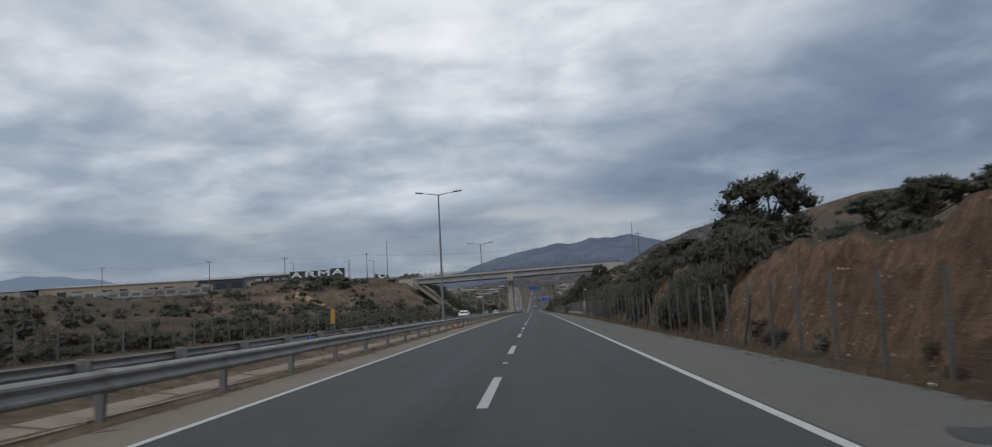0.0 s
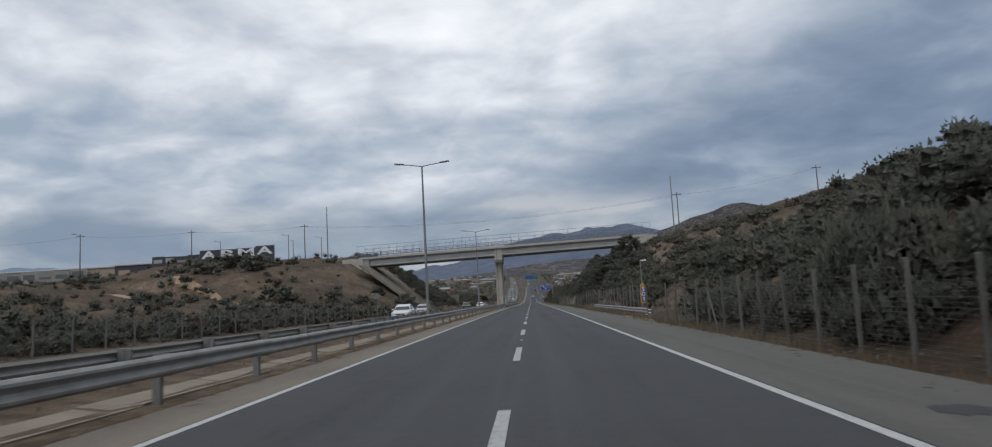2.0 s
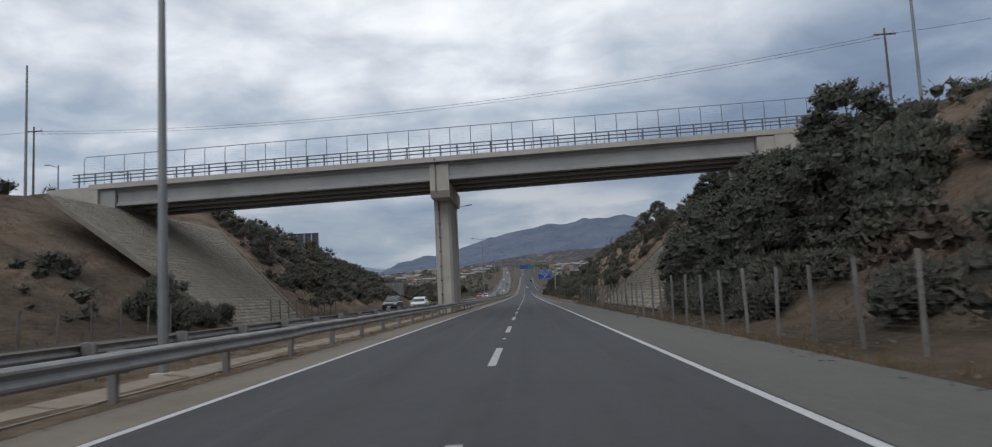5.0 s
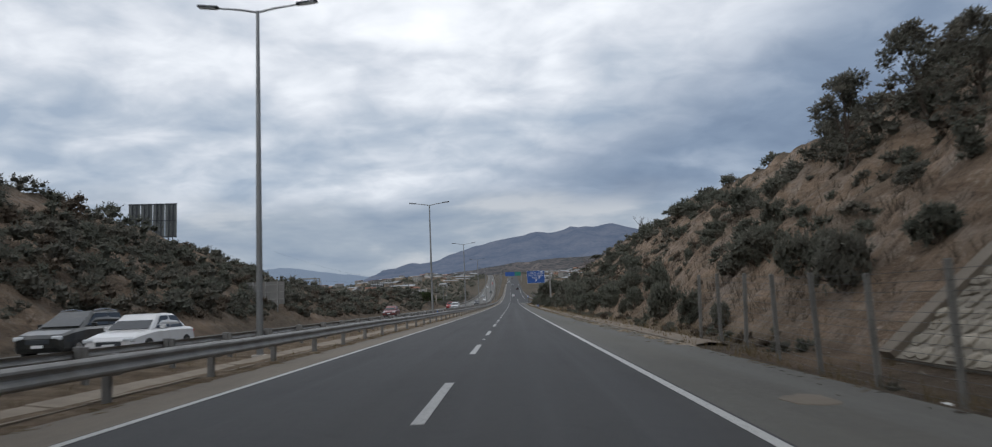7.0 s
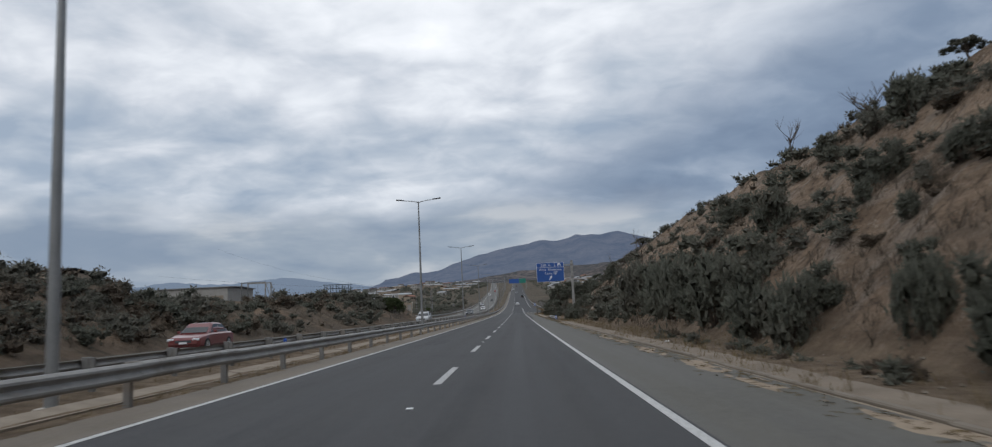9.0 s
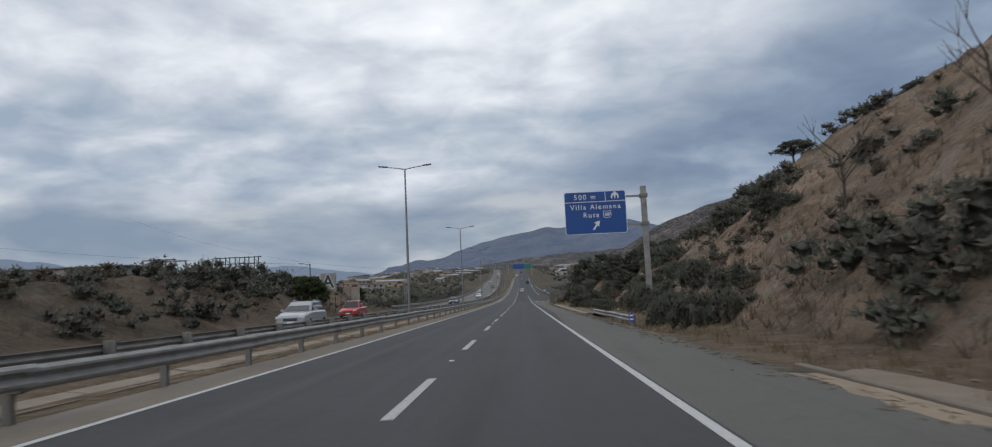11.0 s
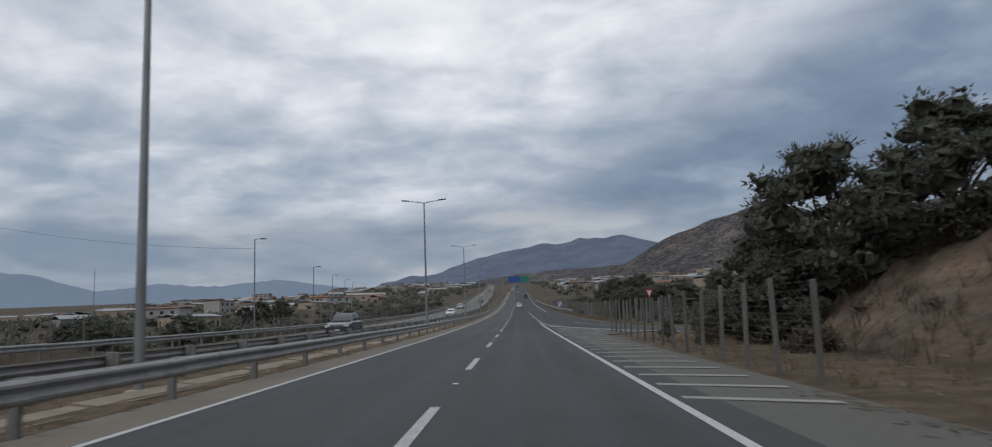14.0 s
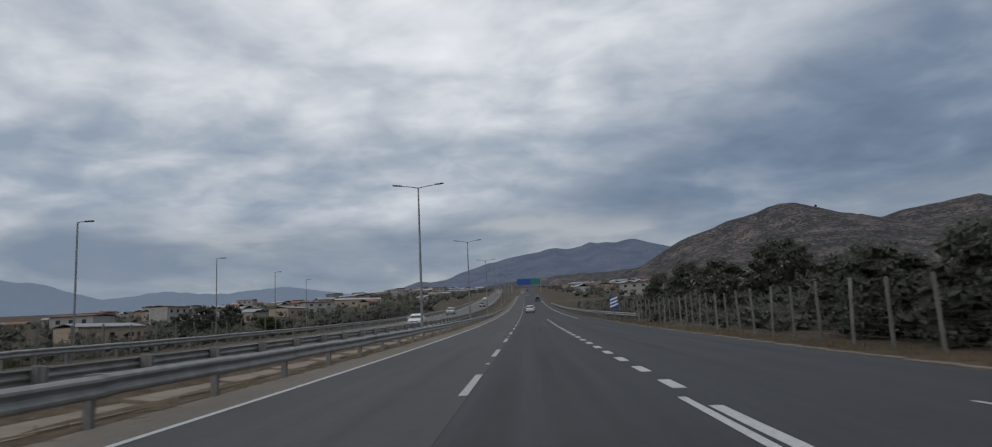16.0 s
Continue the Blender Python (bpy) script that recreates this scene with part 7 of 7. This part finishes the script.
# ---- boards and walls with painted letters ----
def letter_wall(x0, x1, y, z, high, text, back, face, rim, label, posts=True, slope=0.0):
    """A low wall of panels, each painted with one big letter; a bar stands for one that cannot be read."""
    w = empty("letter_wall", label, "painted wall", pose(x0, y, z))
    step = (x1 - x0) / len(text)
    for i, ch in enumerate(text):
        h = high * (0.94 + 0.06 * math.sin(i * 2.3 + 1))
        lift = slope * i
        part("wall_panel", boxed(i * step + 0.03, (i + 1) * step - 0.03, 0.0, 0.14, -1.4, h + lift), back, w)
        c = (i + 0.5) * step
        if ch == "-":
            part("painted_bar", boxed(c - step * 0.36, c + step * 0.36, -0.012, -0.002, h * 0.2 + lift, h * (0.62 + 0.2 * math.sin(i * 1.9)) + lift), face, w)
        else:
            for paint, fat, out in ((rim, 0.16, -0.004), (face, 0.07, -0.012)):
                if paint:
                    o = words(ch, high * 1.02, paint, w, pose(c, out, h * 0.5 + lift, 90, 0, 0), bold=fat * high / 2.5)
                    wide = max(v.co.x for v in o.data.vertices) - min(v.co.x for v in o.data.vertices)
                    o.matrix_basis = o.matrix_basis @ Matrix.Diagonal((step * (0.86 if paint is face else 0.97) / wide, 1, 1, 1))
        if posts:
            part("wall_post", boxed((i + 1) * step - 0.07, (i + 1) * step + 0.07, 0.15, 0.3, -1.4, h + 0.25 + lift), CONCRETE, w)
    return w


letter_wall(-73.5, -56.5, 219.5, 14.0, 2.3, "ARMA", DARKPANEL, WHITE, None, "dark wall with big white painted letters on the hill edge", True, 0.12)
letter_wall(-85.0, -74.0, 220.5, 13.7, 1.9, "----", DARKPANEL, WALLWHITE, None, "lower dark wall with grey and white painted bars")
letter_wall(-33.4, -24.9, 428.4, 3.9, 2.5, "ARMA", WALLWHITE, DARKPANEL, LITTER, "grey panel wall with dark letters rimmed in white")
letter_wall(-24.8, -22.4, 432, 2.2, 2.4, "--", WALLTAN, WALLWHITE, None, "low tan panel wall at the end of the hill", True)
letter_wall(-134, -92, 207, 10.6, 2.2, "------------", WALLWHITE, BOARDBACK, None, "long pale wall covered in dark painted scrawl")


def billboard(x, y, z, wide, base, high, legs, label, turn=0.0, solid=True):
    b = empty("billboard", label, "billboard", pose(x, y, z, 0, 0, turn))
    if solid:
        n = 4
        for i in range(n):
            part("back_panel", boxed(-wide / 2 + i * wide / n + 0.04, -wide / 2 + (i + 1) * wide / n - 0.04, 0.1, 0.16, base, base + high), BOARDBACK, b)
    for i in range(legs):
        q = -wide / 2 + wide * (i + 0.5) / legs
        bm = bmesh.new()
        for d in (-0.28, 0.28):
            box(bm, q + d - 0.05, q + d + 0.05, -0.1, 0.02, -1.5, base + high)
        zz = 0.0
        k = 0
        while zz < base + high - 0.6:
            s = 1 if k % 2 else -1
            tube(bm, [(q - 0.28 * s, -0.04, zz), (q + 0.28 * s, -0.04, zz + 0.6)], 0.03, 4)
            zz += 0.6
            k += 1
        part("lattice_leg", bm, DARKPANEL, b)
    for zz in (base + 0.1, base + high * 0.5, base + high - 0.1):
        part("cross_beam", boxed(-wide / 2, wide / 2, 0.03, 0.1, zz - 0.06, zz + 0.06), DARKPANEL, b)
    return b


billboard(-46.4, 302, land(-46.4, 302), 6.2, 16.4 - 4.6 - land(-46.4, 302), 4.6, 4, "dark back of a large billboard on four lattice legs", 8)
billboard(-37.5, 424.5, 4.6, 6.5, 2.6, 1.9, 5, "open dark billboard frame above the bank", 5, False)


# ---- buildings ----
def warehouse(x0, x1, y0, y1, z, eave, ridge, wall, roof, label, bays=8):
    b = empty("warehouse", label, "building", pose(x0, y0, z))
    w, d = x1 - x0, y1 - y0
    part("wall", boxed(0, w, 0, d, -4.0, eave), wall, b)
    bm = bmesh.new()
    prof = [(-0.5, eave), (d / 2, ridge), (d + 0.5, eave), (d + 0.5, eave + 0.25), (d / 2, ridge + 0.28), (-0.5, eave + 0.25)]
    a, c = ([bm.verts.new((px, py, pz)) for py, pz in prof] for px in (-0.6, w + 0.6))
    for i in range(6):
        bm.faces.new((a[i], a[(i + 1) % 6], c[(i + 1) % 6], c[i]))
    bm.faces.new(a[::-1]), bm.faces.new(c)
    bmesh.ops.recalc_face_normals(bm, faces=bm.faces)
    part("roof", bm, roof, b)
    for i in range(bays):
        q = w * (i + 0.5) / bays
        part("bay_opening", boxed(q - w / bays * 0.3, q + w / bays * 0.3, -0.06, 0.02, 0.2, eave * 0.62), GLASS_DARK if i % 3 else WALLTAN, b)
    return b


warehouse(-230, -142, 330, 360, 17.5, 5.0, 6.6, WALLTAN, ROOFGREY, "long tan warehouse with a pale sheet roof on the plateau", 12)
warehouse(-140, -120, 300, 320, 16.5, 4.0, 5.6, DARKPANEL, ROOFGREY, "dark shed with a pitched sheet roof", 3)
warehouse(-116, -98, 290, 310, 16.0, 4.2, 5.8, BOARDBACK, ROOFGREY, "dark shed with a pitched sheet roof", 3)
warehouse(-260, -232, 320, 345, 17.0, 4.5, 5.5, WALLWHITE, ROOFGREY, "pale shed beside the warehouse", 4)
warehouse(-104, -80, 470, 490, 6.0, 6.0, 6.3, WALLWHITE, ROOFGREY, "cream flat-roofed factory with plant on its roof", 4)
warehouse(-126, -112, 440, 460, land(-119, 450) - 0.3, 16.8 - land(-119, 450), 17.8 - land(-119, 450), WALLTAN, DARKPANEL, "low building with a dark overhanging roof", 3)
fr = empty("steel_frame", "open steel frame structure beside the factory", "steel frame", pose(-79, 478, 4.0))
for x in (0, 7):
    for y in (0, 5):
        part("column", boxed(x - 0.15, x + 0.15, y - 0.15, y + 0.15, -3, 9.5), GALV, fr)
for y in (0, 5):
    part("beam", boxed(0, 7, y - 0.15, y + 0.15, 9.2, 9.5), GALV, fr)
    part("brace", tubed([(7, y, 9.3), (9.5, y, 2.0)], 0.12, 5), GALV, fr)


def house(kind, wall, roof, label):
    b = empty("house", label, "house", group="houses of the far town")
    w, d, h = ((9, 7, 2.9), (12, 8, 5.4), (7, 6, 2.7), (16, 9, 3.4))[kind]
    part("wall", boxed(-w / 2, w / 2, -d / 2, d / 2, -3, h), wall, b)
    bm = bmesh.new()
    rise = (1.5, 0.4, 1.2, 0.9)[kind]
    prof = [(-d / 2 - 0.4, h), (0, h + rise), (d / 2 + 0.4, h), (d / 2 + 0.4, h + 0.18), (0, h + rise + 0.2), (-d / 2 - 0.4, h + 0.18)]
    a, c = ([bm.verts.new((px, py, pz)) for py, pz in prof] for px in (-w / 2 - 0.4, w / 2 + 0.4))
    for i in range(6):
        bm.faces.new((a[i], a[(i + 1) % 6], c[(i + 1) % 6], c[i]))
    bm.faces.new(a[::-1]), bm.faces.new(c)
    bmesh.ops.recalc_face_normals(bm, faces=bm.faces)
    part("roof", bm, roof, b)
    rows = 2 if kind == 1 else 1
    for r in range(rows):
        for i in range(3):
            q = w * (i - 1) * 0.3
            part("window", boxed(q - 0.6, q + 0.6, -d / 2 - 0.03, -d / 2 + 0.05, 0.9 + r * 2.5, 2.0 + r * 2.5), GLASS_DARK, b)
    part("door", boxed(w * 0.42 - 0.45, w * 0.42 + 0.45, -d / 2 - 0.04, -d / 2 + 0.05, -0.2, 2.0), BARK, b)
    return b


HOUSES = [house(0, WALLWHITE, ROOFGREY, "small white house with a grey sheet roof"), house(1, WALLWHITE, ROOFRED, "two-storey pale house with a red roof"), house(2, WALLTAN, ROOFRED, "small tan house with a red roof"), house(3, WALLTAN, ROOFGREY, "long low tan building with a grey roof")]
H = random.Random(77)
placed = set()
for i in range(215):
    side = H.random()
    if side < 0.62:
        x, y = H.uniform(-420, -80), H.uniform(720, 1400)
    else:
        x, y = H.uniform(40, 330), H.uniform(760, 1450)
    if i < 8:
        x, y = H.uniform(-170, -95), H.uniform(640, 780)
    elif i > 130:
        x, y = (H.uniform(-260, -50), H.uniform(780, 1700)) if i % 3 else (H.uniform(28, 200), H.uniform(720, 1700))
    k = H.choice((0, 0, 3, 3, 1, 2))
    m = pose(x, y, land(x, y) + 0.3, 0, 0, H.uniform(-80, 80)) @ Matrix.Diagonal((H.uniform(0.8, 1.25), H.uniform(0.8, 1.25), H.uniform(0.8, 1.15), 1))
    if k not in placed:
        placed.add(k)
        HOUSES[k].matrix_world = m
    else:
        copy_thing(HOUSES[k], m)


# ---- vehicles ----
def loft(bm, stations):
    """Joins cross-sections (y, half width low, half width high, z low, z high) into a closed body with rounded shoulders."""
    rings = []
    for y, wl_, wh_, z0, z1 in stations:
        m = (z0 + z1) / 2
        half = [(wl_ * 0.9, z0), (wl_, z0 + (z1 - z0) * 0.2), (wl_, m), (wh_ * 1.0, z1 - (z1 - z0) * 0.12), (wh_ * 0.88, z1)]
        rings.append([bm.verts.new((x, y, z)) for x, z in half] + [bm.verts.new((-x, y, z)) for x, z in half[::-1]])
    n = len(rings[0])
    for a, b in zip(rings, rings[1:]):
        for i in range(n):
            bm.faces.new((a[i], a[(i + 1) % n], b[(i + 1) % n], b[i]))
    bm.faces.new(rings[0][::-1]), bm.faces.new(rings[-1])
    bmesh.ops.recalc_face_normals(bm, faces=bm.faces)
    return bm


def car(kind, paint, label, m):
    """kind: saloon, suv, pickup or van. Its front points to -y."""
    c = empty("car", label, "car", m, "vehicles on the motorway")
    tall = {"saloon": 1.45, "suv": 1.66, "pickup": 1.68, "van": 1.9}[kind]
    belt = {"saloon": 0.92, "suv": 1.08, "pickup": 1.02, "van": 1.08}[kind]
    L = {"saloon": 4.4, "suv": 4.6, "pickup": 5.0, "van": 4.6}[kind]
    hw = 0.88 if kind == "saloon" else 0.92
    f, r = -L / 2, L / 2
    body = part("body", loft(bmesh.new(), [(f, hw * 0.80, hw * 0.78, 0.42, belt * 0.68), (f + 0.12, hw * 0.93, hw * 0.9, 0.26, belt * 0.80), (f + 0.7, hw, hw * 0.95, 0.22, belt * 0.92), (f + 1.4, hw, hw * 0.97, 0.22, belt), (r - 1.0, hw, hw * 0.97, 0.22, belt + 0.03), (r - 0.15, hw * 0.96, hw * 0.92, 0.26, belt), (r, hw * 0.85, hw * 0.82, 0.42, belt * 0.92)]), paint, c, smooth=False)
    roof_f, roof_r = {"saloon": (f + 1.95, r - 1.25), "suv": (f + 2.15, r - 0.7), "pickup": (f + 1.95, r - 2.1), "van": (f + 1.3, r - 0.2)}[kind]
    gf, gr = {"saloon": (f + 1.15, r - 0.55), "suv": (f + 1.2, r - 0.12), "pickup": (f + 1.25, r - 1.75), "van": (f + 0.75, r - 0.08)}[kind]
    part("cabin", loft(bmesh.new(), [(gf, hw * 0.86, hw * 0.84, belt - 0.08, belt), (roof_f, hw * 0.84, hw * 0.72, belt - 0.08, tall - 0.03), ((roof_f + roof_r) / 2, hw * 0.84, hw * 0.72, belt - 0.08, tall), (roof_r, hw * 0.84, hw * 0.70, belt - 0.08, tall - 0.04), (gr, hw * 0.84, hw * 0.82, belt - 0.08, belt + 0.02)]), paint, c)

    def pane(name, pts):
        bm = bmesh.new()
        bm.faces.new([bm.verts.new(p) for p in pts])
        e = bmesh.ops.extrude_face_region(bm, geom=list(bm.faces))
        cen = sum((Vector(p) for p in pts), Vector()) / len(pts)
        nrm = bm.faces[:][0].normal
        for v in (g for g in e["geom"] if isinstance(g, bmesh.types.BMVert)):
            v.co += (Vector((cen.x, cen.y, cen.z - 0.5 * belt)).normalized()) * 0.014
        bmesh.ops.recalc_face_normals(bm, faces=bm.faces)
        part(name, bm, GLASS_DARK, c, "dark glass")

    a = hw * 0.78
    t1 = tall - 0.1
    b1 = belt + 0.03
    pane("windscreen", [(-a, gf + 0.02, b1), (a, gf + 0.02, b1), (hw * 0.64, roof_f - 0.06, t1), (-hw * 0.64, roof_f - 0.06, t1)])
    pane("rear_window", [(-a, gr - 0.02, b1 + 0.04), (a, gr - 0.02, b1 + 0.04), (hw * 0.62, roof_r + 0.05, t1), (-hw * 0.62, roof_r + 0.05, t1)])
    mid = (roof_f + roof_r) / 2
    for s in (-1, 1):
        xb, xt = s * hw * 0.855, s * hw * 0.755
        pane("side_window", [(xb, gf + 0.35, b1), (xb, mid - 0.04, b1), (xt, mid - 0.04, t1), (xt, roof_f + 0.05, t1)])
        pane("side_window", [(xb, mid + 0.04, b1), (xb, gr - 0.3, b1), (xt, roof_r - 0.05, t1), (xt, mid + 0.04, t1)])
        part("mirror", boxed(s * hw - 0.02 if s > 0 else s * hw - 0.16, s * hw + 0.16 if s > 0 else s * hw + 0.02, gf + 0.42, gf + 0.55, belt, belt + 0.14, bevel=0.02), paint, c)
        part("headlight", boxed(s * hw * 0.72 - 0.2, s * hw * 0.72 + 0.15, f + 0.0, f + 0.2, belt * 0.62, belt * 0.76, bevel=0.03), LENS, c)
        part("tail_light", boxed(s * hw * 0.78 - 0.13, s * hw * 0.78 + 0.1, r - 0.16, r + 0.0, belt * 0.72, belt * 0.92, bevel=0.02), TAIL, c)
        for wy in (f + 0.85, r - 0.85):
            w = part("wheel", tubed([(s * (hw - 0.2), wy, 0.33), (s * (hw + 0.01), wy, 0.33)], 0.33, 16), RUBBER, c)
            part("rim", tubed([(s * (hw - 0.05), wy, 0.33), (s * (hw + 0.022), wy, 0.33)], [0.2, 0.22], 10), CHROME, w)
    part("grille", boxed(-0.42, 0.42, f - 0.012, f + 0.1, belt * 0.5, belt * 0.66, bevel=0.02), DARKPANEL, c)
    part("number_plate", boxed(-0.2, 0.2, f - 0.02, f + 0.05, 0.42, 0.52), WHITE, c)
    part("number_plate", boxed(-0.2, 0.2, r - 0.05, r + 0.015, 0.5, 0.6), WHITE, c)
    if kind == "suv":
        for s in (-1, 1):
            part("roof_rail", tubed([(s * hw * 0.66, roof_f + 0.1, tall), (s * hw * 0.66, mid, tall + 0.07), (s * hw * 0.66, roof_r, tall - 0.02)], 0.02, 5), CHROME, c)
    if kind == "pickup":
        for s in (-1, 1):
            part("roll_bar", tubed([(s * 0.6, roof_r + 0.35, belt), (s * 0.55, roof_r + 0.3, tall - 0.1), (0, roof_r + 0.3, tall - 0.08)], 0.03, 6), CHROME, c)
    return c


PWHITE, PDARK, PRED, PBLUE, PSILVER, PWINE = (car_paint(n, k) for n, k in (("white_car_paint", (0.68, 0.68, 0.68)), ("black_car_paint", (0.012, 0.014, 0.014)), ("red_car_paint", (0.42, 0.035, 0.03)), ("blue_car_paint", (0.020, 0.030, 0.042)), ("silver_car_paint", (0.35, 0.36, 0.37)), ("wine_car_paint", (0.16, 0.03, 0.03))))


def other_lane(lane, y):
    return pose(float(other_x(y)) + (-11.6 if lane == 0 else -15.1), y, float(road_z(y)) - 0.03, math.degrees(math.atan2(float(road_z(y + 2)) - float(road_z(y)), 2)), 0, 0)


def this_lane(lane, y):
    return pose((1.65 if lane == 0 else 5.2) if lane >= 0 else -1.8, y, float(road_z(y)), -math.degrees(math.atan2(float(road_z(y + 2)) - float(road_z(y)), 2)), 0, 180)


car("saloon", PWHITE, "white saloon car on the opposite carriageway", other_lane(0, 231.5))
car("suv", PDARK, "black estate car with roof rails on the opposite carriageway", other_lane(1, 233.5))
car("pickup", PRED, "red pickup truck on the opposite carriageway", other_lane(1, 397.0))
car("suv", PBLUE, "dark blue car on the opposite carriageway", other_lane(0, 467.5))
car("saloon", PWHITE, "white saloon car on the opposite carriageway", other_lane(0, 127.5))
car("saloon", PWINE, "dark red car on the opposite carriageway", other_lane(1, 304))
car("saloon", PSILVER, "silver car on the opposite carriageway", other_lane(1, 163))
car("suv", PSILVER, "silver estate car with roof rails on the opposite carriageway", other_lane(0, 368.5))
car("saloon", PWHITE, "white car driving ahead in the lane", this_lane(0, 622))
car("van", PDARK, "dark truck-like van ahead in the joining lane", this_lane(1, 760))
for lane, y, k, p in ((0, 560, "saloon", PWHITE), (1, 640, "suv", PSILVER), (0, 720, "saloon", PDARK), (1, 830, "saloon", PWHITE), (0, 930, "suv", PRED), (0, 1080, "saloon", PWHITE)):
    car(k, p, "distant car on the opposite carriageway", other_lane(lane, y))
for lane, y, k, p in ((0, 860, "saloon", PSILVER), (-1, 980, "suv", PWHITE), (0, 1130, "saloon", PDARK)):
    car(k, p, "distant car climbing the hill ahead", this_lane(lane, y))


# ---- hills and ranges ----
def ridge(name, line, y, depth, rows, material, label, rough, seed, foot=0.0):
    """A range of hills whose crest follows a few heights, worn by ravines."""
    xs = np.linspace(line[0][0], line[-1][0], max(60, int((line[-1][0] - line[0][0]) / (depth / 70))))
    crest = np.interp(xs, [p[0] for p in line], [p[1] for p in line])
    verts, faces = [], []
    for j in range(rows + 6):
        v = j / rows
        for x, top in zip(xs, crest):
            p = Vector((x * 6 / depth, v * 3.0, seed))
            r = noise.fractal(p, 0.8, 2.1, 6)
            g = 1 - abs(noise.noise(Vector((x * 9 / depth + r * 0.4, v * 1.2, seed + 5))))
            h = top * (v ** 0.85 if v <= 1 else max(0.0, 1 - (v - 1) * 1.5))
            z = foot + (h - foot * (v if v < 1 else 1)) + rough * (r * 0.8 + (g - 0.8) * 1.6) * min(v, 1) * (1 if v < 0.95 else 0.35)
            verts.append((x, y - depth + depth * v, z))
    n = len(xs)
    for j in range(rows + 5):
        faces += [(j * n + i, j * n + i + 1, (j + 1) * n + i + 1, (j + 1) * n + i) for i in range(n - 1)]
    ob = py_mesh(name, verts, faces, material, smooth=True)
    return tagged(ob, label, "mountain", kind="structure")


# the haze over these slopes is a glow in their materials
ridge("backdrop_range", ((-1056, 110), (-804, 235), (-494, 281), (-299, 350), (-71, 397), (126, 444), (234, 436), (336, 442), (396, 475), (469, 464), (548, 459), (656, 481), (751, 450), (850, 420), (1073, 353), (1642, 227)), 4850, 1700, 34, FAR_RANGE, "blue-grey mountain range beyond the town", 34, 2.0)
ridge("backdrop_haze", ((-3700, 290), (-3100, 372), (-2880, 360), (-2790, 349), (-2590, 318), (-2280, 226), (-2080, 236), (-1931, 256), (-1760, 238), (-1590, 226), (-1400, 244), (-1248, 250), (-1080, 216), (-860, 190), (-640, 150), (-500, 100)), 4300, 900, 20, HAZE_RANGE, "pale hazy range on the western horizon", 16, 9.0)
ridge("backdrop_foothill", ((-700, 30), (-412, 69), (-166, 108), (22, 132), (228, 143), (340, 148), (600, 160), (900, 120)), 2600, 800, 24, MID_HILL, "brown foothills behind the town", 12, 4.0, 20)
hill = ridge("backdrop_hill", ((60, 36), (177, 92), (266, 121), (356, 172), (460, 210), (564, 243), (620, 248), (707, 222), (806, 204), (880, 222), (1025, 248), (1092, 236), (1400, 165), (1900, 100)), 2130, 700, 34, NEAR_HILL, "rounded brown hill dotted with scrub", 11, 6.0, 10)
top = min(hill.data.vertices, key=lambda v: abs(v.co.x - 666) + 3 * abs(v.co.y - 2130)).co
copy_thing(TREES[0], pose(top.x, top.y, top.z - 0.6) @ Matrix.Diagonal((1.2, 1.2, 1.3, 1)))
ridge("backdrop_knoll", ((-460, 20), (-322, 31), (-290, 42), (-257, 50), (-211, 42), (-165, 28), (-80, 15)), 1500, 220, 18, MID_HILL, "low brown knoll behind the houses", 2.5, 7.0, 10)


# ---- stains and repairs on the shoulder ----
def road_patch(x, y, wide, long, material, label, seed):
    """A thin uneven patch on the pavement."""
    rnd = random.Random(seed)
    n = 18
    rim = [(math.cos(2 * math.pi * i / n) * wide * rnd.uniform(0.75, 1.1), math.sin(2 * math.pi * i / n) * long * rnd.uniform(0.75, 1.1)) for i in range(n)]
    bm = bmesh.new()
    lo = [bm.verts.new((px, py, -0.01)) for px, py in rim]
    hi = [bm.verts.new((px * 0.97, py * 0.97, 0.0035)) for px, py in rim]
    for i in range(n):
        bm.faces.new((lo[i], lo[(i + 1) % n], hi[(i + 1) % n], hi[i]))
    bm.faces.new(hi)
    ob = link_mesh("road_patch", bm, material)
    ob.matrix_world = pose(x, y, float(road_z(y)))
    tagged(ob, label, "pavement patch", kind="structure")


for i, (x, y, w, l, m) in enumerate(((4.55, 6.4, 0.42, 0.6, ASPHALT), (4.5, 215.3, 0.35, 0.5, KERB), (4.4, 66.3, 0.3, 0.35, ASPHALT), (5.0, 395, 0.22, 0.3, ASPHALT), (-2.2, 300, 0.6, 3.0, ASPHALT_NEW), (1.9, 118, 0.7, 3.5, ASPHALT_NEW))):
    road_patch(x, y, w, l, m, "dark oily stain on the pavement" if m is ASPHALT else "repaired patch of pavement", 200 + i)
